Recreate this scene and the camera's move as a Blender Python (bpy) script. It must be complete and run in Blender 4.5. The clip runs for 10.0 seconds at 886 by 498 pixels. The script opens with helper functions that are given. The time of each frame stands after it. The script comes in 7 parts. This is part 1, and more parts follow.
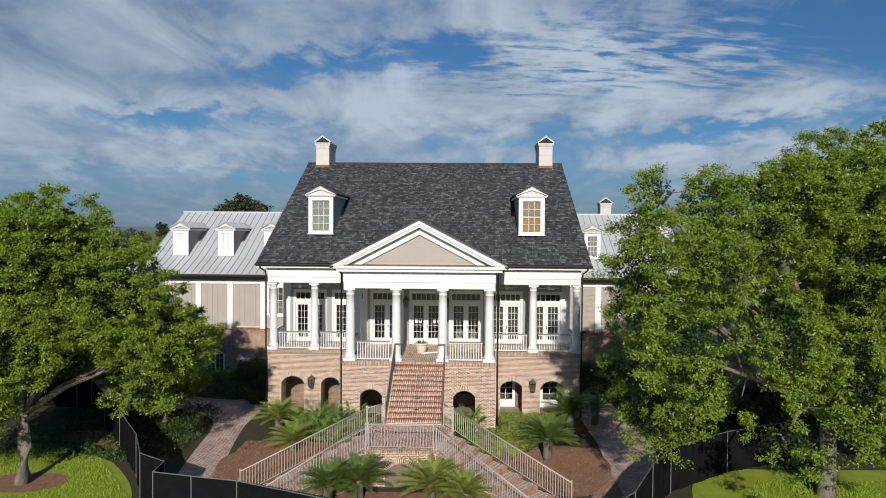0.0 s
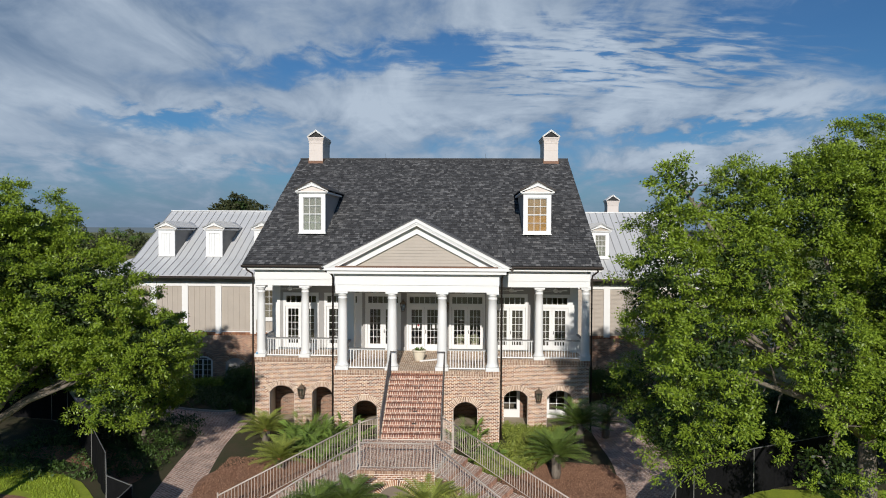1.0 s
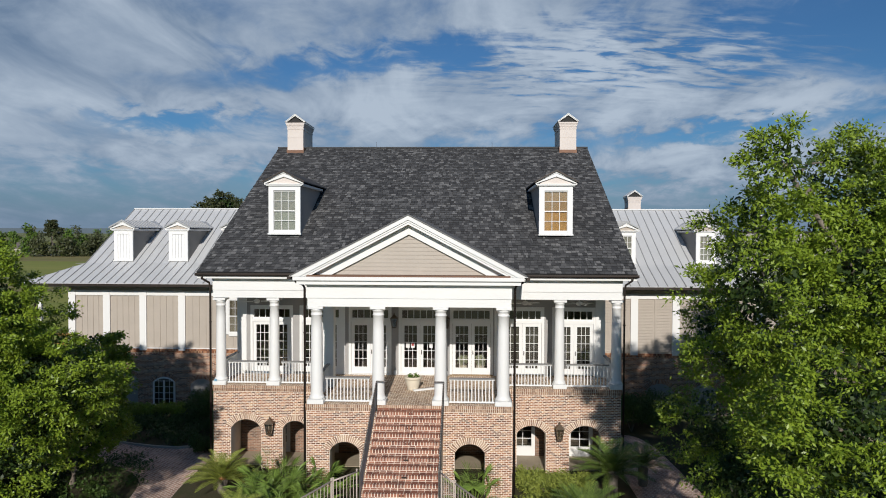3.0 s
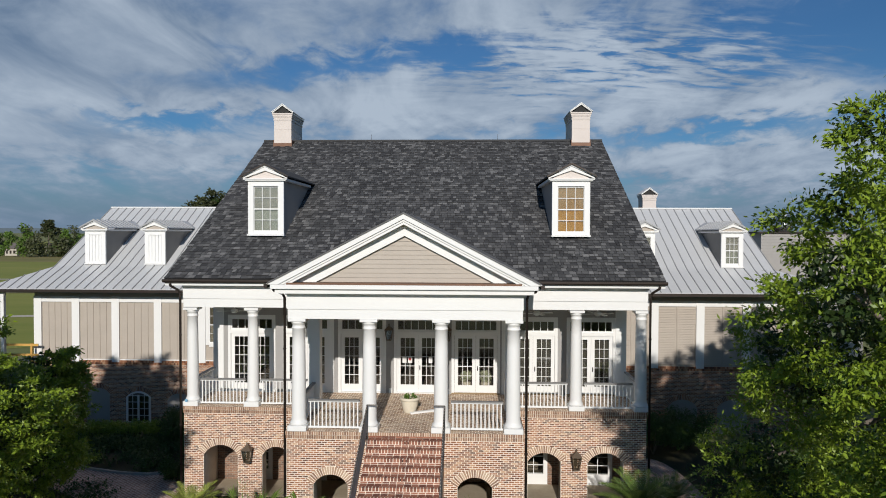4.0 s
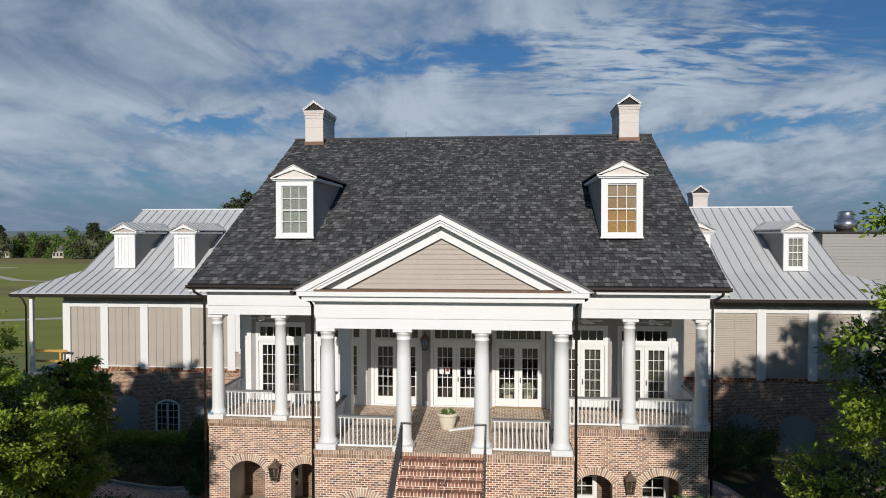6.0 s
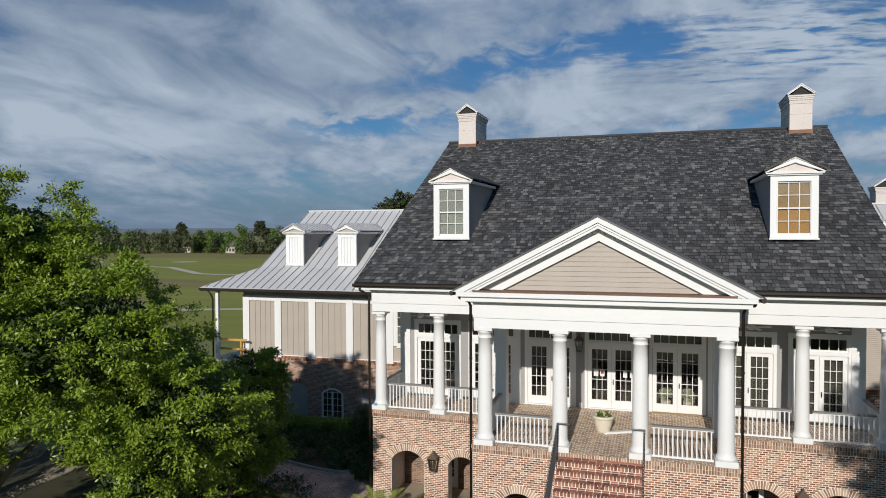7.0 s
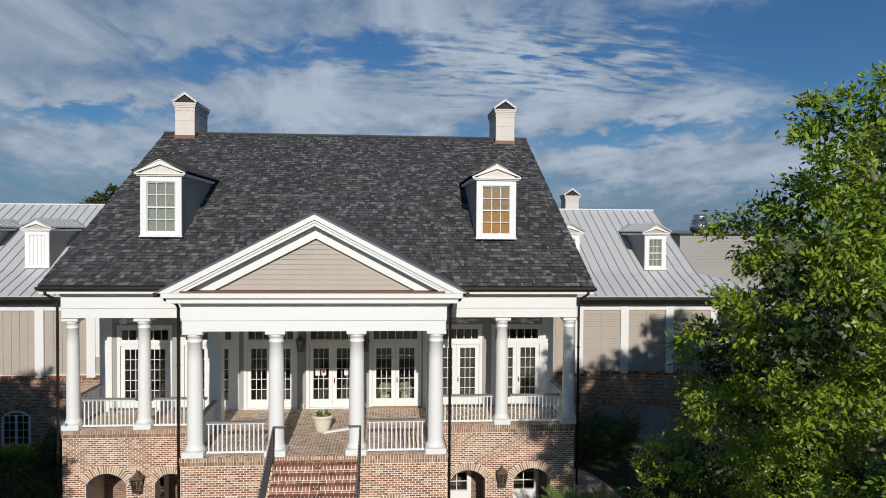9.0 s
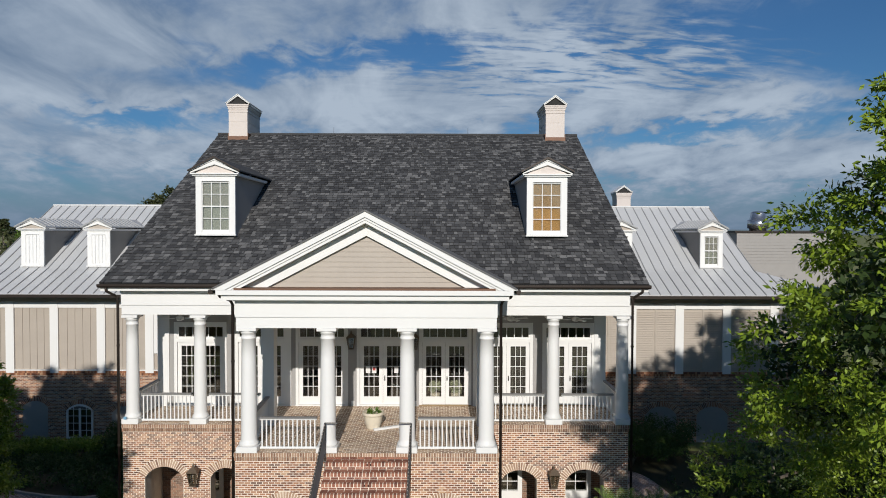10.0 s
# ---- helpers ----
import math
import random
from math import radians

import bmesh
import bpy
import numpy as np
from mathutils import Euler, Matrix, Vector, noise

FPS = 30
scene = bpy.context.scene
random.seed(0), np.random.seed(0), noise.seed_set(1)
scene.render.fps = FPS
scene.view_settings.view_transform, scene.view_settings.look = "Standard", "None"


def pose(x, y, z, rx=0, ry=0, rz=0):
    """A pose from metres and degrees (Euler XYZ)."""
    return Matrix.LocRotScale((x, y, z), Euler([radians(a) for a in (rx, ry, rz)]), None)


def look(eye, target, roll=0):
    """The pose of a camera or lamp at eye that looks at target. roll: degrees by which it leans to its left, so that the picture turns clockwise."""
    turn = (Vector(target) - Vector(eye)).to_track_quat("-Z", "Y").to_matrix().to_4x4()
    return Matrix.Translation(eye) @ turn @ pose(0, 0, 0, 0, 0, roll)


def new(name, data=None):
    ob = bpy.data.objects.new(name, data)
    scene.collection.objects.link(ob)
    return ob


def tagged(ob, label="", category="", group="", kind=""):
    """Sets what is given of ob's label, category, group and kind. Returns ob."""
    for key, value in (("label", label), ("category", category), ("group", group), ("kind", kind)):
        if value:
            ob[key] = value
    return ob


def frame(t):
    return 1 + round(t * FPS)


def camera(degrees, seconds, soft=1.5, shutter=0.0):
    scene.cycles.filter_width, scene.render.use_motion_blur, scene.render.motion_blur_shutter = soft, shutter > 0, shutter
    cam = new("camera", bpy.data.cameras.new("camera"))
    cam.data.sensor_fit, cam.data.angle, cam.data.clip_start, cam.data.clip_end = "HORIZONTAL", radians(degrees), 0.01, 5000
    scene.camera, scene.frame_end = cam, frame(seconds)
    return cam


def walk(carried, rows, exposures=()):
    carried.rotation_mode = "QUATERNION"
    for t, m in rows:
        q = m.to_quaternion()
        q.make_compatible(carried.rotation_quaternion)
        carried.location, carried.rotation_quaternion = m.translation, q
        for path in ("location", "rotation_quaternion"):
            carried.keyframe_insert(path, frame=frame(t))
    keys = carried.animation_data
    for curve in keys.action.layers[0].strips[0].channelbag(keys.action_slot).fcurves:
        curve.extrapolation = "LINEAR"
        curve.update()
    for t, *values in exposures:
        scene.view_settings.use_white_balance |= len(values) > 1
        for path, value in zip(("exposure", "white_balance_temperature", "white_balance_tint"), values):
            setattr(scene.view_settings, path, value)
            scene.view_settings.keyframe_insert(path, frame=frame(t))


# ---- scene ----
cam = camera(65.95, 10.0, soft=1.0)
ROWS = [
    (0.0, 2.376, -34.577, 10.239, 88.573, -0.401, 1.961),
    (0.5, 2.416, -33.440, 10.205, 88.588, -0.303, 2.037),
    (1.0, 2.379, -32.056, 10.171, 88.591, -0.293, 2.054),
    (1.5, 2.340, -30.614, 10.166, 88.582, -0.166, 2.087),
    (2.0, 2.312, -29.045, 10.137, 88.620, -0.206, 2.107),
    (2.5, 2.298, -27.397, 10.149, 88.629, -0.198, 2.159),
    (4.0, 2.153, -22.212, 10.197, 88.631, -0.199, 2.310),
    (4.5, 2.065, -20.966, 10.220, 88.674, -0.130, 2.339),
    (5.0, 2.057, -20.659, 10.201, 88.656, -0.091, 2.391),
    (5.2, 2.060, -20.521, 10.215, 88.677, -0.134, 2.391),
    (6.3, 1.851, -20.317, 10.234, 88.739, 0.088, 9.458),
    (6.5, 1.762, -20.484, 10.315, 88.593, 0.085, 13.173),
    (7.0, 1.658, -20.796, 10.430, 88.409, 0.229, 17.402),
    (7.5, 1.841, -20.621, 10.359, 88.525, 0.012, 14.562),
    (8.0, 2.059, -20.332, 10.282, 88.640, -0.258, 7.344),
    (8.5, 2.195, -20.295, 10.284, 88.648, -0.428, -0.015),
    (9.0, 2.241, -20.331, 10.301, 88.587, -0.419, -4.259),
    (9.5, 2.245, -20.290, 10.258, 88.581, -0.332, -4.148),
    (10.0, 2.168, -20.167, 10.205, 88.577, -0.170, -0.273),
]
walk(cam, [(t, pose(x, y, z, rx, ry, rz)) for t, x, y, z, rx, ry, rz in ROWS], exposures=((0.0, 0.03), (2.5, 0.0), (4.5, -0.1), (10.0, -0.1)))

from mathutils.geometry import tessellate_polygon

# ---- world, sun ----
SUN_EL, SUN_AZ = 22.6, 1.2   # degrees; azimuth from the front of the house, to its right
world = bpy.data.worlds.new("world")
scene.world = world
world.use_nodes = True
wn, wl = world.node_tree.nodes, world.node_tree.links
wn.clear()


def wmath(op, a, b=None, c=None, clamp=False):
    n = wn.new("ShaderNodeMath")
    n.operation = op
    n.use_clamp = clamp
    for i, v in enumerate((a, b, c)):
        if v is None:
            continue
        if isinstance(v, (int, float)):
            n.inputs[i].default_value = v
        else:
            wl.new(v, n.inputs[i])
    return n.outputs[0]


sky = wn.new("ShaderNodeTexSky")
sky.sky_type = "NISHITA"
sky.sun_disc = False
sky.sun_elevation, sky.sun_rotation = radians(SUN_EL), radians(180 - SUN_AZ)
sky.altitude, sky.air_density, sky.dust_density, sky.ozone_density = 0, 1.0, 0.6, 1.5
coord = wn.new("ShaderNodeTexCoord")
split = wn.new("ShaderNodeSeparateXYZ")
wl.new(coord.outputs["Generated"], split.inputs[0])
# cloud deck: the direction laid on a flat layer
up = wmath("MAXIMUM", split.outputs[2], 0.0)
den = wmath("ADD", up, 0.24)
px = wmath("DIVIDE", split.outputs[0], den)
py = wmath("DIVIDE", split.outputs[1], den)
flat = wn.new("ShaderNodeCombineXYZ")
wl.new(px, flat.inputs[0])
wl.new(py, flat.inputs[1])


def wnoise(scale, detail, rough, sx, sy, rot, off, dist=0.0):
    m = wn.new("ShaderNodeMapping")
    m.inputs["Scale"].default_value = (sx, sy, 1)
    m.inputs["Rotation"].default_value = (0, 0, radians(rot))
    m.inputs["Location"].default_value = (*off, 0)
    wl.new(flat.outputs[0], m.inputs[0])
    n = wn.new("ShaderNodeTexNoise")
    n.inputs["Scale"].default_value = scale
    n.inputs["Detail"].default_value = detail
    n.inputs["Roughness"].default_value = rough
    n.inputs["Distortion"].default_value = dist
    wl.new(m.outputs[0], n.inputs["Vector"])
    return n.outputs["Fac"]


az = wmath("SUBTRACT", wmath("MULTIPLY", wmath("ARCTAN2", split.outputs[0], split.outputs[1]), 57.3), 0.8)
el = wmath("ADD", wmath("MULTIPLY", wmath("ARCSINE", split.outputs[2]), 57.3), 0.5)
big = wnoise(1.5, 6, 0.52, 1.1, 0.5, 22, (1.7, 0.4), 0.3)
mid = wnoise(3.4, 7, 0.56, 1.1, 0.66, 20, (3.1, 7.4), 0.5)
fine = wnoise(8.0, 8, 0.60, 1.0, 0.8, 24, (0.3, 2.0), 0.4)
ripple = wnoise(24.0, 5, 0.58, 0.34, 1.1, -16, (5.0, 2.0), 0.4)
# the wisps bend the outlines of the banks
azw = wmath("ADD", az, wmath("MULTIPLY", wmath("SUBTRACT", mid, 0.5), 16.0))
elw = wmath("ADD", el, wmath("MULTIPLY", wmath("SUBTRACT", fine, 0.5), 5.0))


def bank(a, e, sa, se, w, slope=0.0):
    """A bank of cloud (w > 0) or a gap (w < 0) round a bearing and a height, in degrees."""
    u = wmath("DIVIDE", wmath("SUBTRACT", azw, a), sa)
    v = wmath("DIVIDE", wmath("SUBTRACT", wmath("SUBTRACT", elw, e), wmath("MULTIPLY", wmath("SUBTRACT", azw, a), slope)), se)
    r = wmath("ADD", wmath("MULTIPLY", u, u), wmath("MULTIPLY", v, v))
    return wmath("MULTIPLY", wmath("EXPONENT", wmath("MULTIPLY", r, -1.0)), w)


cover = wmath("ADD", wmath("ADD", wmath("MULTIPLY", big, 0.38), wmath("MULTIPLY", mid, 0.40)), wmath("MULTIPLY", fine, 0.24))
for spec_ in ((-3.0, 15.2, 10.0, 1.2, -0.17, 0.12), (-15.0, 13.4, 9.0, 1.0, -0.15, 0.12), (-24.0, 9.0, 6.0, 0.9, -0.22, 0.05), (30.0, 16.0, 12.0, 3.6, -0.26, 0.0), (20.0, 8.3, 9.0, 0.7, -0.16, 0.05), (34.0, 11.0, 6.0, 2.0, -0.12, 0.0),
              (-24.0, 15.5, 16.0, 4.6, 0.17, 0.0), (-4.0, 10.6, 18.0, 1.9, 0.24, 0.0), (-20.0, 6.6, 12.0, 1.2, 0.14, 0.0), (-44.0, 10.0, 13.0, 6.0, 0.18, 0.0), (23.0, 10.5, 9.0, 1.0, 0.26, 0.05), (25.0, 5.8, 14.0, 1.5, 0.30, 0.0), (6.0, 19.0, 14.0, 2.4, 0.10, -0.03), (16.0, 14.0, 12.0, 1.8, 0.05, -0.05)):
    cover = wmath("ADD", cover, bank(*spec_))
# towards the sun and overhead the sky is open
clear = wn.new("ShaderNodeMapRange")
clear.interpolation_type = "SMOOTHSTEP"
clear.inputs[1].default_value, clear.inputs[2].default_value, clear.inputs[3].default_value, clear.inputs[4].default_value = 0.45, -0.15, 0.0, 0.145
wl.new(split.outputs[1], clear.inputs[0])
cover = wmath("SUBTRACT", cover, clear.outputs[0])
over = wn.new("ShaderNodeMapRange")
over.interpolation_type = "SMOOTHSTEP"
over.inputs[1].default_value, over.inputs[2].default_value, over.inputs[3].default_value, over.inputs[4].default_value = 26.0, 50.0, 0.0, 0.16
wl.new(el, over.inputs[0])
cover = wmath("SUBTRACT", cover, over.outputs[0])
rip = wmath("MULTIPLY", wmath("SUBTRACT", ripple, 0.47), bank(10.5, 13.9, 13.0, 2.8, 1.75, 0.02))
cover = wmath("ADD", cover, rip)
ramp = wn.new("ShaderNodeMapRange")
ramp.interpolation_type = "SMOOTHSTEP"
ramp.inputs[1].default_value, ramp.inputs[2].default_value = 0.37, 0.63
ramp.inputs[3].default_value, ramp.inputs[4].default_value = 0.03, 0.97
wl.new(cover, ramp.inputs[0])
shade = wmath("ADD", wmath("MULTIPLY", mid, 0.55), wmath("MULTIPLY", wmath("SUBTRACT", cover, 0.42), 0.55))
shade = wmath("SUBTRACT", shade, bank(-38.0, 16.0, 15.0, 5.5, 0.17))
shade = wmath("ADD", shade, bank(-41.0, 9.5, 7.0, 4.0, 0.05))
sh = wn.new("ShaderNodeMapRange")
sh.inputs[1].default_value, sh.inputs[2].default_value = 0.18, 0.52
wl.new(shade, sh.inputs[0])
grey = wn.new("ShaderNodeMix")
grey.data_type = "RGBA"
grey.inputs[6].default_value = (1.7, 2.5, 3.75, 1)
grey.inputs[7].default_value = (4.9, 5.8, 6.95, 1)
wl.new(sh.outputs[0], grey.inputs[0])
deep = wn.new("ShaderNodeMix")
deep.data_type, deep.blend_type = "RGBA", "MULTIPLY"
deep.inputs[0].default_value = 1.0
deep.inputs[7].default_value = (0.24, 0.47, 0.72, 1)
wl.new(sky.outputs[0], deep.inputs[6])
mix0 = wn.new("ShaderNodeMix")
mix0.data_type = "RGBA"
wl.new(ramp.outputs[0], mix0.inputs[0])
wl.new(deep.outputs[2], mix0.inputs[6])
wl.new(grey.outputs[2], mix0.inputs[7])
# haze towards the horizon
hz = wn.new("ShaderNodeMapRange")
hz.interpolation_type = "SMOOTHSTEP"
hz.inputs[1].default_value, hz.inputs[2].default_value, hz.inputs[3].default_value, hz.inputs[4].default_value = 0.0, 7.0, 0.85, 0.0
wl.new(wmath("ADD", el, wmath("MULTIPLY", wmath("SUBTRACT", fine, 0.5), 3.0)), hz.inputs[0])
mix = wn.new("ShaderNodeMix")
mix.data_type = "RGBA"
wl.new(hz.outputs[0], mix.inputs[0])
wl.new(mix0.outputs[2], mix.inputs[6])
mix.inputs[7].default_value = (1.75, 2.55, 3.75, 1)
bg = wn.new("ShaderNodeBackground")
bg.inputs[1].default_value = 0.091
wl.new(mix.outputs[2], bg.inputs[0])
wout = wn.new("ShaderNodeOutputWorld")
wl.new(bg.outputs[0], wout.inputs[0])

sun_data = bpy.data.lights.new("sun", "SUN")
sun_data.energy, sun_data.angle, sun_data.color = 3.95, radians(0.6), (1.0, 0.945, 0.875)
sun = new("sun", sun_data)
_e, _a = radians(SUN_EL), radians(SUN_AZ)
sun.matrix_world = look((0, 0, 60), (-math.sin(_a) * math.cos(_e), math.cos(_a) * math.cos(_e), 60 - math.sin(_e)))
scene.view_settings.exposure = 0.0


# ---- materials ----
def material(name, base, rough=0.6, metal=0.0, vary=None, scale=6.0, amount=0.25, bump=0.0, bump_scale=40.0,
             island=0.0, obj=0.0, coord_kind="Object", stretch=(1, 1, 1), spec=0.4, ramp=None):
    """A node material: base colour, a second colour mixed in by noise at two scales, chance per piece, fine bump."""
    m = bpy.data.materials.new(name)
    m.use_nodes = True
    nt = m.node_tree
    n, l = nt.nodes, nt.links
    b = n["Principled BSDF"]
    b.inputs["Roughness"].default_value = rough
    b.inputs["Metallic"].default_value = metal
    b.inputs["Specular IOR Level"].default_value = spec
    tc = n.new("ShaderNodeTexCoord")
    mp = n.new("ShaderNodeMapping")
    mp.inputs["Scale"].default_value = stretch
    l.new(tc.outputs[coord_kind], mp.inputs[0])

    def noise_tex(sc, det=5):
        t = n.new("ShaderNodeTexNoise")
        t.inputs["Scale"].default_value = sc
        t.inputs["Detail"].default_value = det
        t.inputs["Roughness"].default_value = 0.6
        l.new(mp.outputs[0], t.inputs["Vector"])
        return t.outputs["Fac"]

    def math_node(op, a, c):
        t = n.new("ShaderNodeMath")
        t.operation = op
        for i, v in enumerate((a, c)):
            if isinstance(v, (int, float)):
                t.inputs[i].default_value = v
            else:
                l.new(v, t.inputs[i])
        return t.outputs[0]
    vary = vary or tuple(c * 0.6 for c in base)
    fac = math_node("ADD", math_node("MULTIPLY", noise_tex(scale), 0.65), math_node("MULTIPLY", noise_tex(scale * 7), 0.35))
    if island or obj:
        rnd = None
        if island:
            rnd = n.new("ShaderNodeNewGeometry").outputs["Random Per Island"]
        if obj:
            o = n.new("ShaderNodeObjectInfo").outputs["Random"]
            rnd = math_node("FRACT", math_node("ADD", rnd, o), 0.0) if rnd else o
        k = max(island, obj)
        fac = math_node("ADD", math_node("MULTIPLY", fac, 1 - k), math_node("MULTIPLY", rnd, k))
    mr = n.new("ShaderNodeMapRange")
    mr.inputs[1].default_value, mr.inputs[2].default_value = (0.3, 0.7) if not (island or obj) else (0.12, 0.9)
    mr.inputs[3].default_value, mr.inputs[4].default_value = 0.0, amount
    l.new(fac, mr.inputs[0])
    mx = n.new("ShaderNodeMix")
    mx.data_type = "RGBA"
    mx.inputs[6].default_value, mx.inputs[7].default_value = (*base, 1), (*vary, 1)
    l.new(mr.outputs[0], mx.inputs[0])
    l.new(mx.outputs[2], b.inputs["Base Color"])
    if ramp:
        cr = n.new("ShaderNodeValToRGB")
        while len(cr.color_ramp.elements) < len(ramp):
            cr.color_ramp.elements.new(0.5)
        for e, (at, c) in zip(cr.color_ramp.elements, ramp):
            e.position, e.color = at, (*c, 1)
        l.new(mr.outputs[0], cr.inputs[0])
        l.new(cr.outputs[0], b.inputs["Base Color"])
    if bump:
        bp = n.new("ShaderNodeBump")
        bp.inputs["Strength"].default_value = bump
        bp.inputs["Distance"].default_value = 0.02
        l.new(noise_tex(bump_scale), bp.inputs["Height"])
        l.new(bp.outputs[0], b.inputs["Normal"])
    return m


WHITE = material("white_paint", (0.80, 0.80, 0.785), 0.5, vary=(0.66, 0.65, 0.62), scale=1.2, amount=0.22, bump=0.05)
TAUPE = material("taupe_siding", (0.46, 0.405, 0.345), 0.65, vary=(0.36, 0.315, 0.27), scale=1.5, amount=0.5, bump=0.08, bump_scale=30)
PORCHWALL = material("grey_porch_paint", (0.36, 0.35, 0.34), 0.6, vary=(0.30, 0.29, 0.28), scale=1.0, amount=0.5, bump=0.05)
SLATE = material("roof_shingle", (0.030, 0.031, 0.034), 0.85, scale=3.0, amount=1.0, island=0.82, obj=0.82, bump=0.35, bump_scale=60,
                 ramp=[(0.0, (0.042, 0.042, 0.044)), (0.45, (0.078, 0.078, 0.079)), (0.8, (0.118, 0.117, 0.117)), (1.0, (0.20, 0.197, 0.193))])
# Dark colour on butt faces and deck paints the shadow lines between shingles
SHINGLESHADE = material("shingle_shadow_line", (0.018, 0.018, 0.019), 0.95, vary=(0.032, 0.032, 0.033), scale=6, amount=0.8)
METALROOF = material("standing_seam_metal", (0.66, 0.665, 0.665), 0.5, 0.12, vary=(0.57, 0.575, 0.58), scale=0.7, amount=0.6, bump=0.02, bump_scale=4)
SEAM = material("weathered_seam", (0.38, 0.385, 0.39), 0.6, 0.2, vary=(0.29, 0.295, 0.30), scale=2, amount=0.7)
BRICK = material("brick", (0.44, 0.24, 0.155), 0.88, scale=9.0, amount=1.0, island=0.78, obj=0.78, bump=0.4, bump_scale=70,
                 ramp=[(0.0, (0.54, 0.345, 0.21)), (0.18, (0.42, 0.205, 0.112)), (0.5, (0.31, 0.132, 0.068)), (0.78, (0.20, 0.085, 0.05)), (1.0, (0.115, 0.056, 0.039))])
PALEBRICK = material("pale_brick", (0.50, 0.31, 0.21), 0.88, scale=9.0, amount=1.0, island=0.8, bump=0.4, bump_scale=70,
                     ramp=[(0.0, (0.56, 0.42, 0.31)), (0.5, (0.43, 0.27, 0.18)), (1.0, (0.24, 0.14, 0.10))])
RIMBRICK = material("rim_brick", (0.40, 0.25, 0.165), 0.88, scale=9.0, amount=1.0, island=0.7, bump=0.4, bump_scale=70,
                    ramp=[(0.0, (0.47, 0.32, 0.22)), (0.5, (0.34, 0.20, 0.13)), (1.0, (0.19, 0.105, 0.07))])
STEPBRICK = material("step_brick", (0.36, 0.17, 0.11), 0.85, scale=9.0, amount=1.0, island=0.7, obj=0.7, bump=0.4, bump_scale=70,
                     ramp=[(0.0, (0.42, 0.20, 0.13)), (0.5, (0.29, 0.115, 0.072)), (1.0, (0.15, 0.065, 0.048))])
PAVER = material("paving_brick", (0.50, 0.33, 0.24), 0.88, scale=6.0, amount=1.0, island=0.7, bump=0.35, bump_scale=60,
                 ramp=[(0.0, (0.54, 0.42, 0.31)), (0.5, (0.41, 0.29, 0.20)), (1.0, (0.25, 0.16, 0.11))])
MORTAR = material("mortar", (0.90, 0.82, 0.70), 0.95, vary=(0.74, 0.645, 0.53), scale=5, amount=0.7, bump=0.3)
WINGMORTAR = material("weathered_mortar", (0.60, 0.53, 0.45), 0.95, vary=(0.42, 0.37, 0.31), scale=5, amount=0.8, bump=0.3)
COPPER = material("weathered_copper", (0.20, 0.105, 0.065), 0.55, 0.4, vary=(0.12, 0.07, 0.05), scale=3, amount=0.8)
LANTERNMETAL = material("aged_bronze", (0.17, 0.125, 0.085), 0.5, 0.3, vary=(0.09, 0.07, 0.05), scale=6, amount=0.7)
BRONZE = material("dark_bronze", (0.050, 0.038, 0.032), 0.45, 0.5, vary=(0.03, 0.025, 0.022), scale=3, amount=0.6)
IRON = material("painted_iron", (0.54, 0.47, 0.41), 0.55, 0.1, vary=(0.40, 0.33, 0.28), scale=4, amount=0.6)
GREYRAIL = material("grey_rail_paint", (0.24, 0.235, 0.225), 0.55, vary=(0.19, 0.185, 0.18), scale=2, amount=0.6)
STEEL = material("bright_steel", (0.62, 0.62, 0.62), 0.25, 0.9, vary=(0.5, 0.5, 0.5), scale=3, amount=0.5)
PALESIDING = material("pale_clapboard", (0.62, 0.59, 0.55), 0.6, vary=(0.52, 0.49, 0.46), scale=2, amount=0.6)
STUCCO = material("chimney_cladding", (0.70, 0.63, 0.58), 0.7, vary=(0.58, 0.51, 0.46), scale=2, amount=0.6, bump=0.1)
VENT = material("vent_louvre", (0.035, 0.034, 0.033), 0.85, vary=(0.02, 0.02, 0.02), scale=4, amount=0.6)
GREYSIDING = material("grey_siding", (0.36, 0.34, 0.32), 0.6, vary=(0.30, 0.285, 0.27), scale=2, amount=0.6)
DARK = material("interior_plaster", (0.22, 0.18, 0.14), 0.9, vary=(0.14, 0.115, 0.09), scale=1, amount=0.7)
GRASS = material("lawn_grass", (0.12, 0.165, 0.035), 0.95, vary=(0.27, 0.25, 0.10), scale=0.018, amount=1.0, stretch=(0.5, 1.7, 1))
LAWN = material("bright_lawn", (0.40, 0.46, 0.042), 0.95, vary=(0.19, 0.28, 0.024), scale=1.5, amount=0.9, bump=0.6, bump_scale=40)
MULCH = material("pine_straw_mulch", (0.45, 0.25, 0.155), 0.95, vary=(0.18, 0.09, 0.055), scale=3, amount=1.0, bump=0.9, bump_scale=50)
# Dark soil and litter, with the trees' shade put into the colour too
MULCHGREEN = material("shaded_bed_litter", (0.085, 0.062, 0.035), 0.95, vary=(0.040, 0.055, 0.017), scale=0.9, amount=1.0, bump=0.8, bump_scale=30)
BARK = material("bark", (0.29, 0.25, 0.20), 0.95, vary=(0.10, 0.08, 0.065), scale=3, amount=1.0, bump=0.8, bump_scale=18, stretch=(1, 1, 0.3))
FABRIC = material("black_screen_fabric", (0.007, 0.007, 0.008), 0.9, vary=(0.014, 0.014, 0.015), scale=2, amount=0.8, bump=0.2, bump_scale=8, spec=0.06)


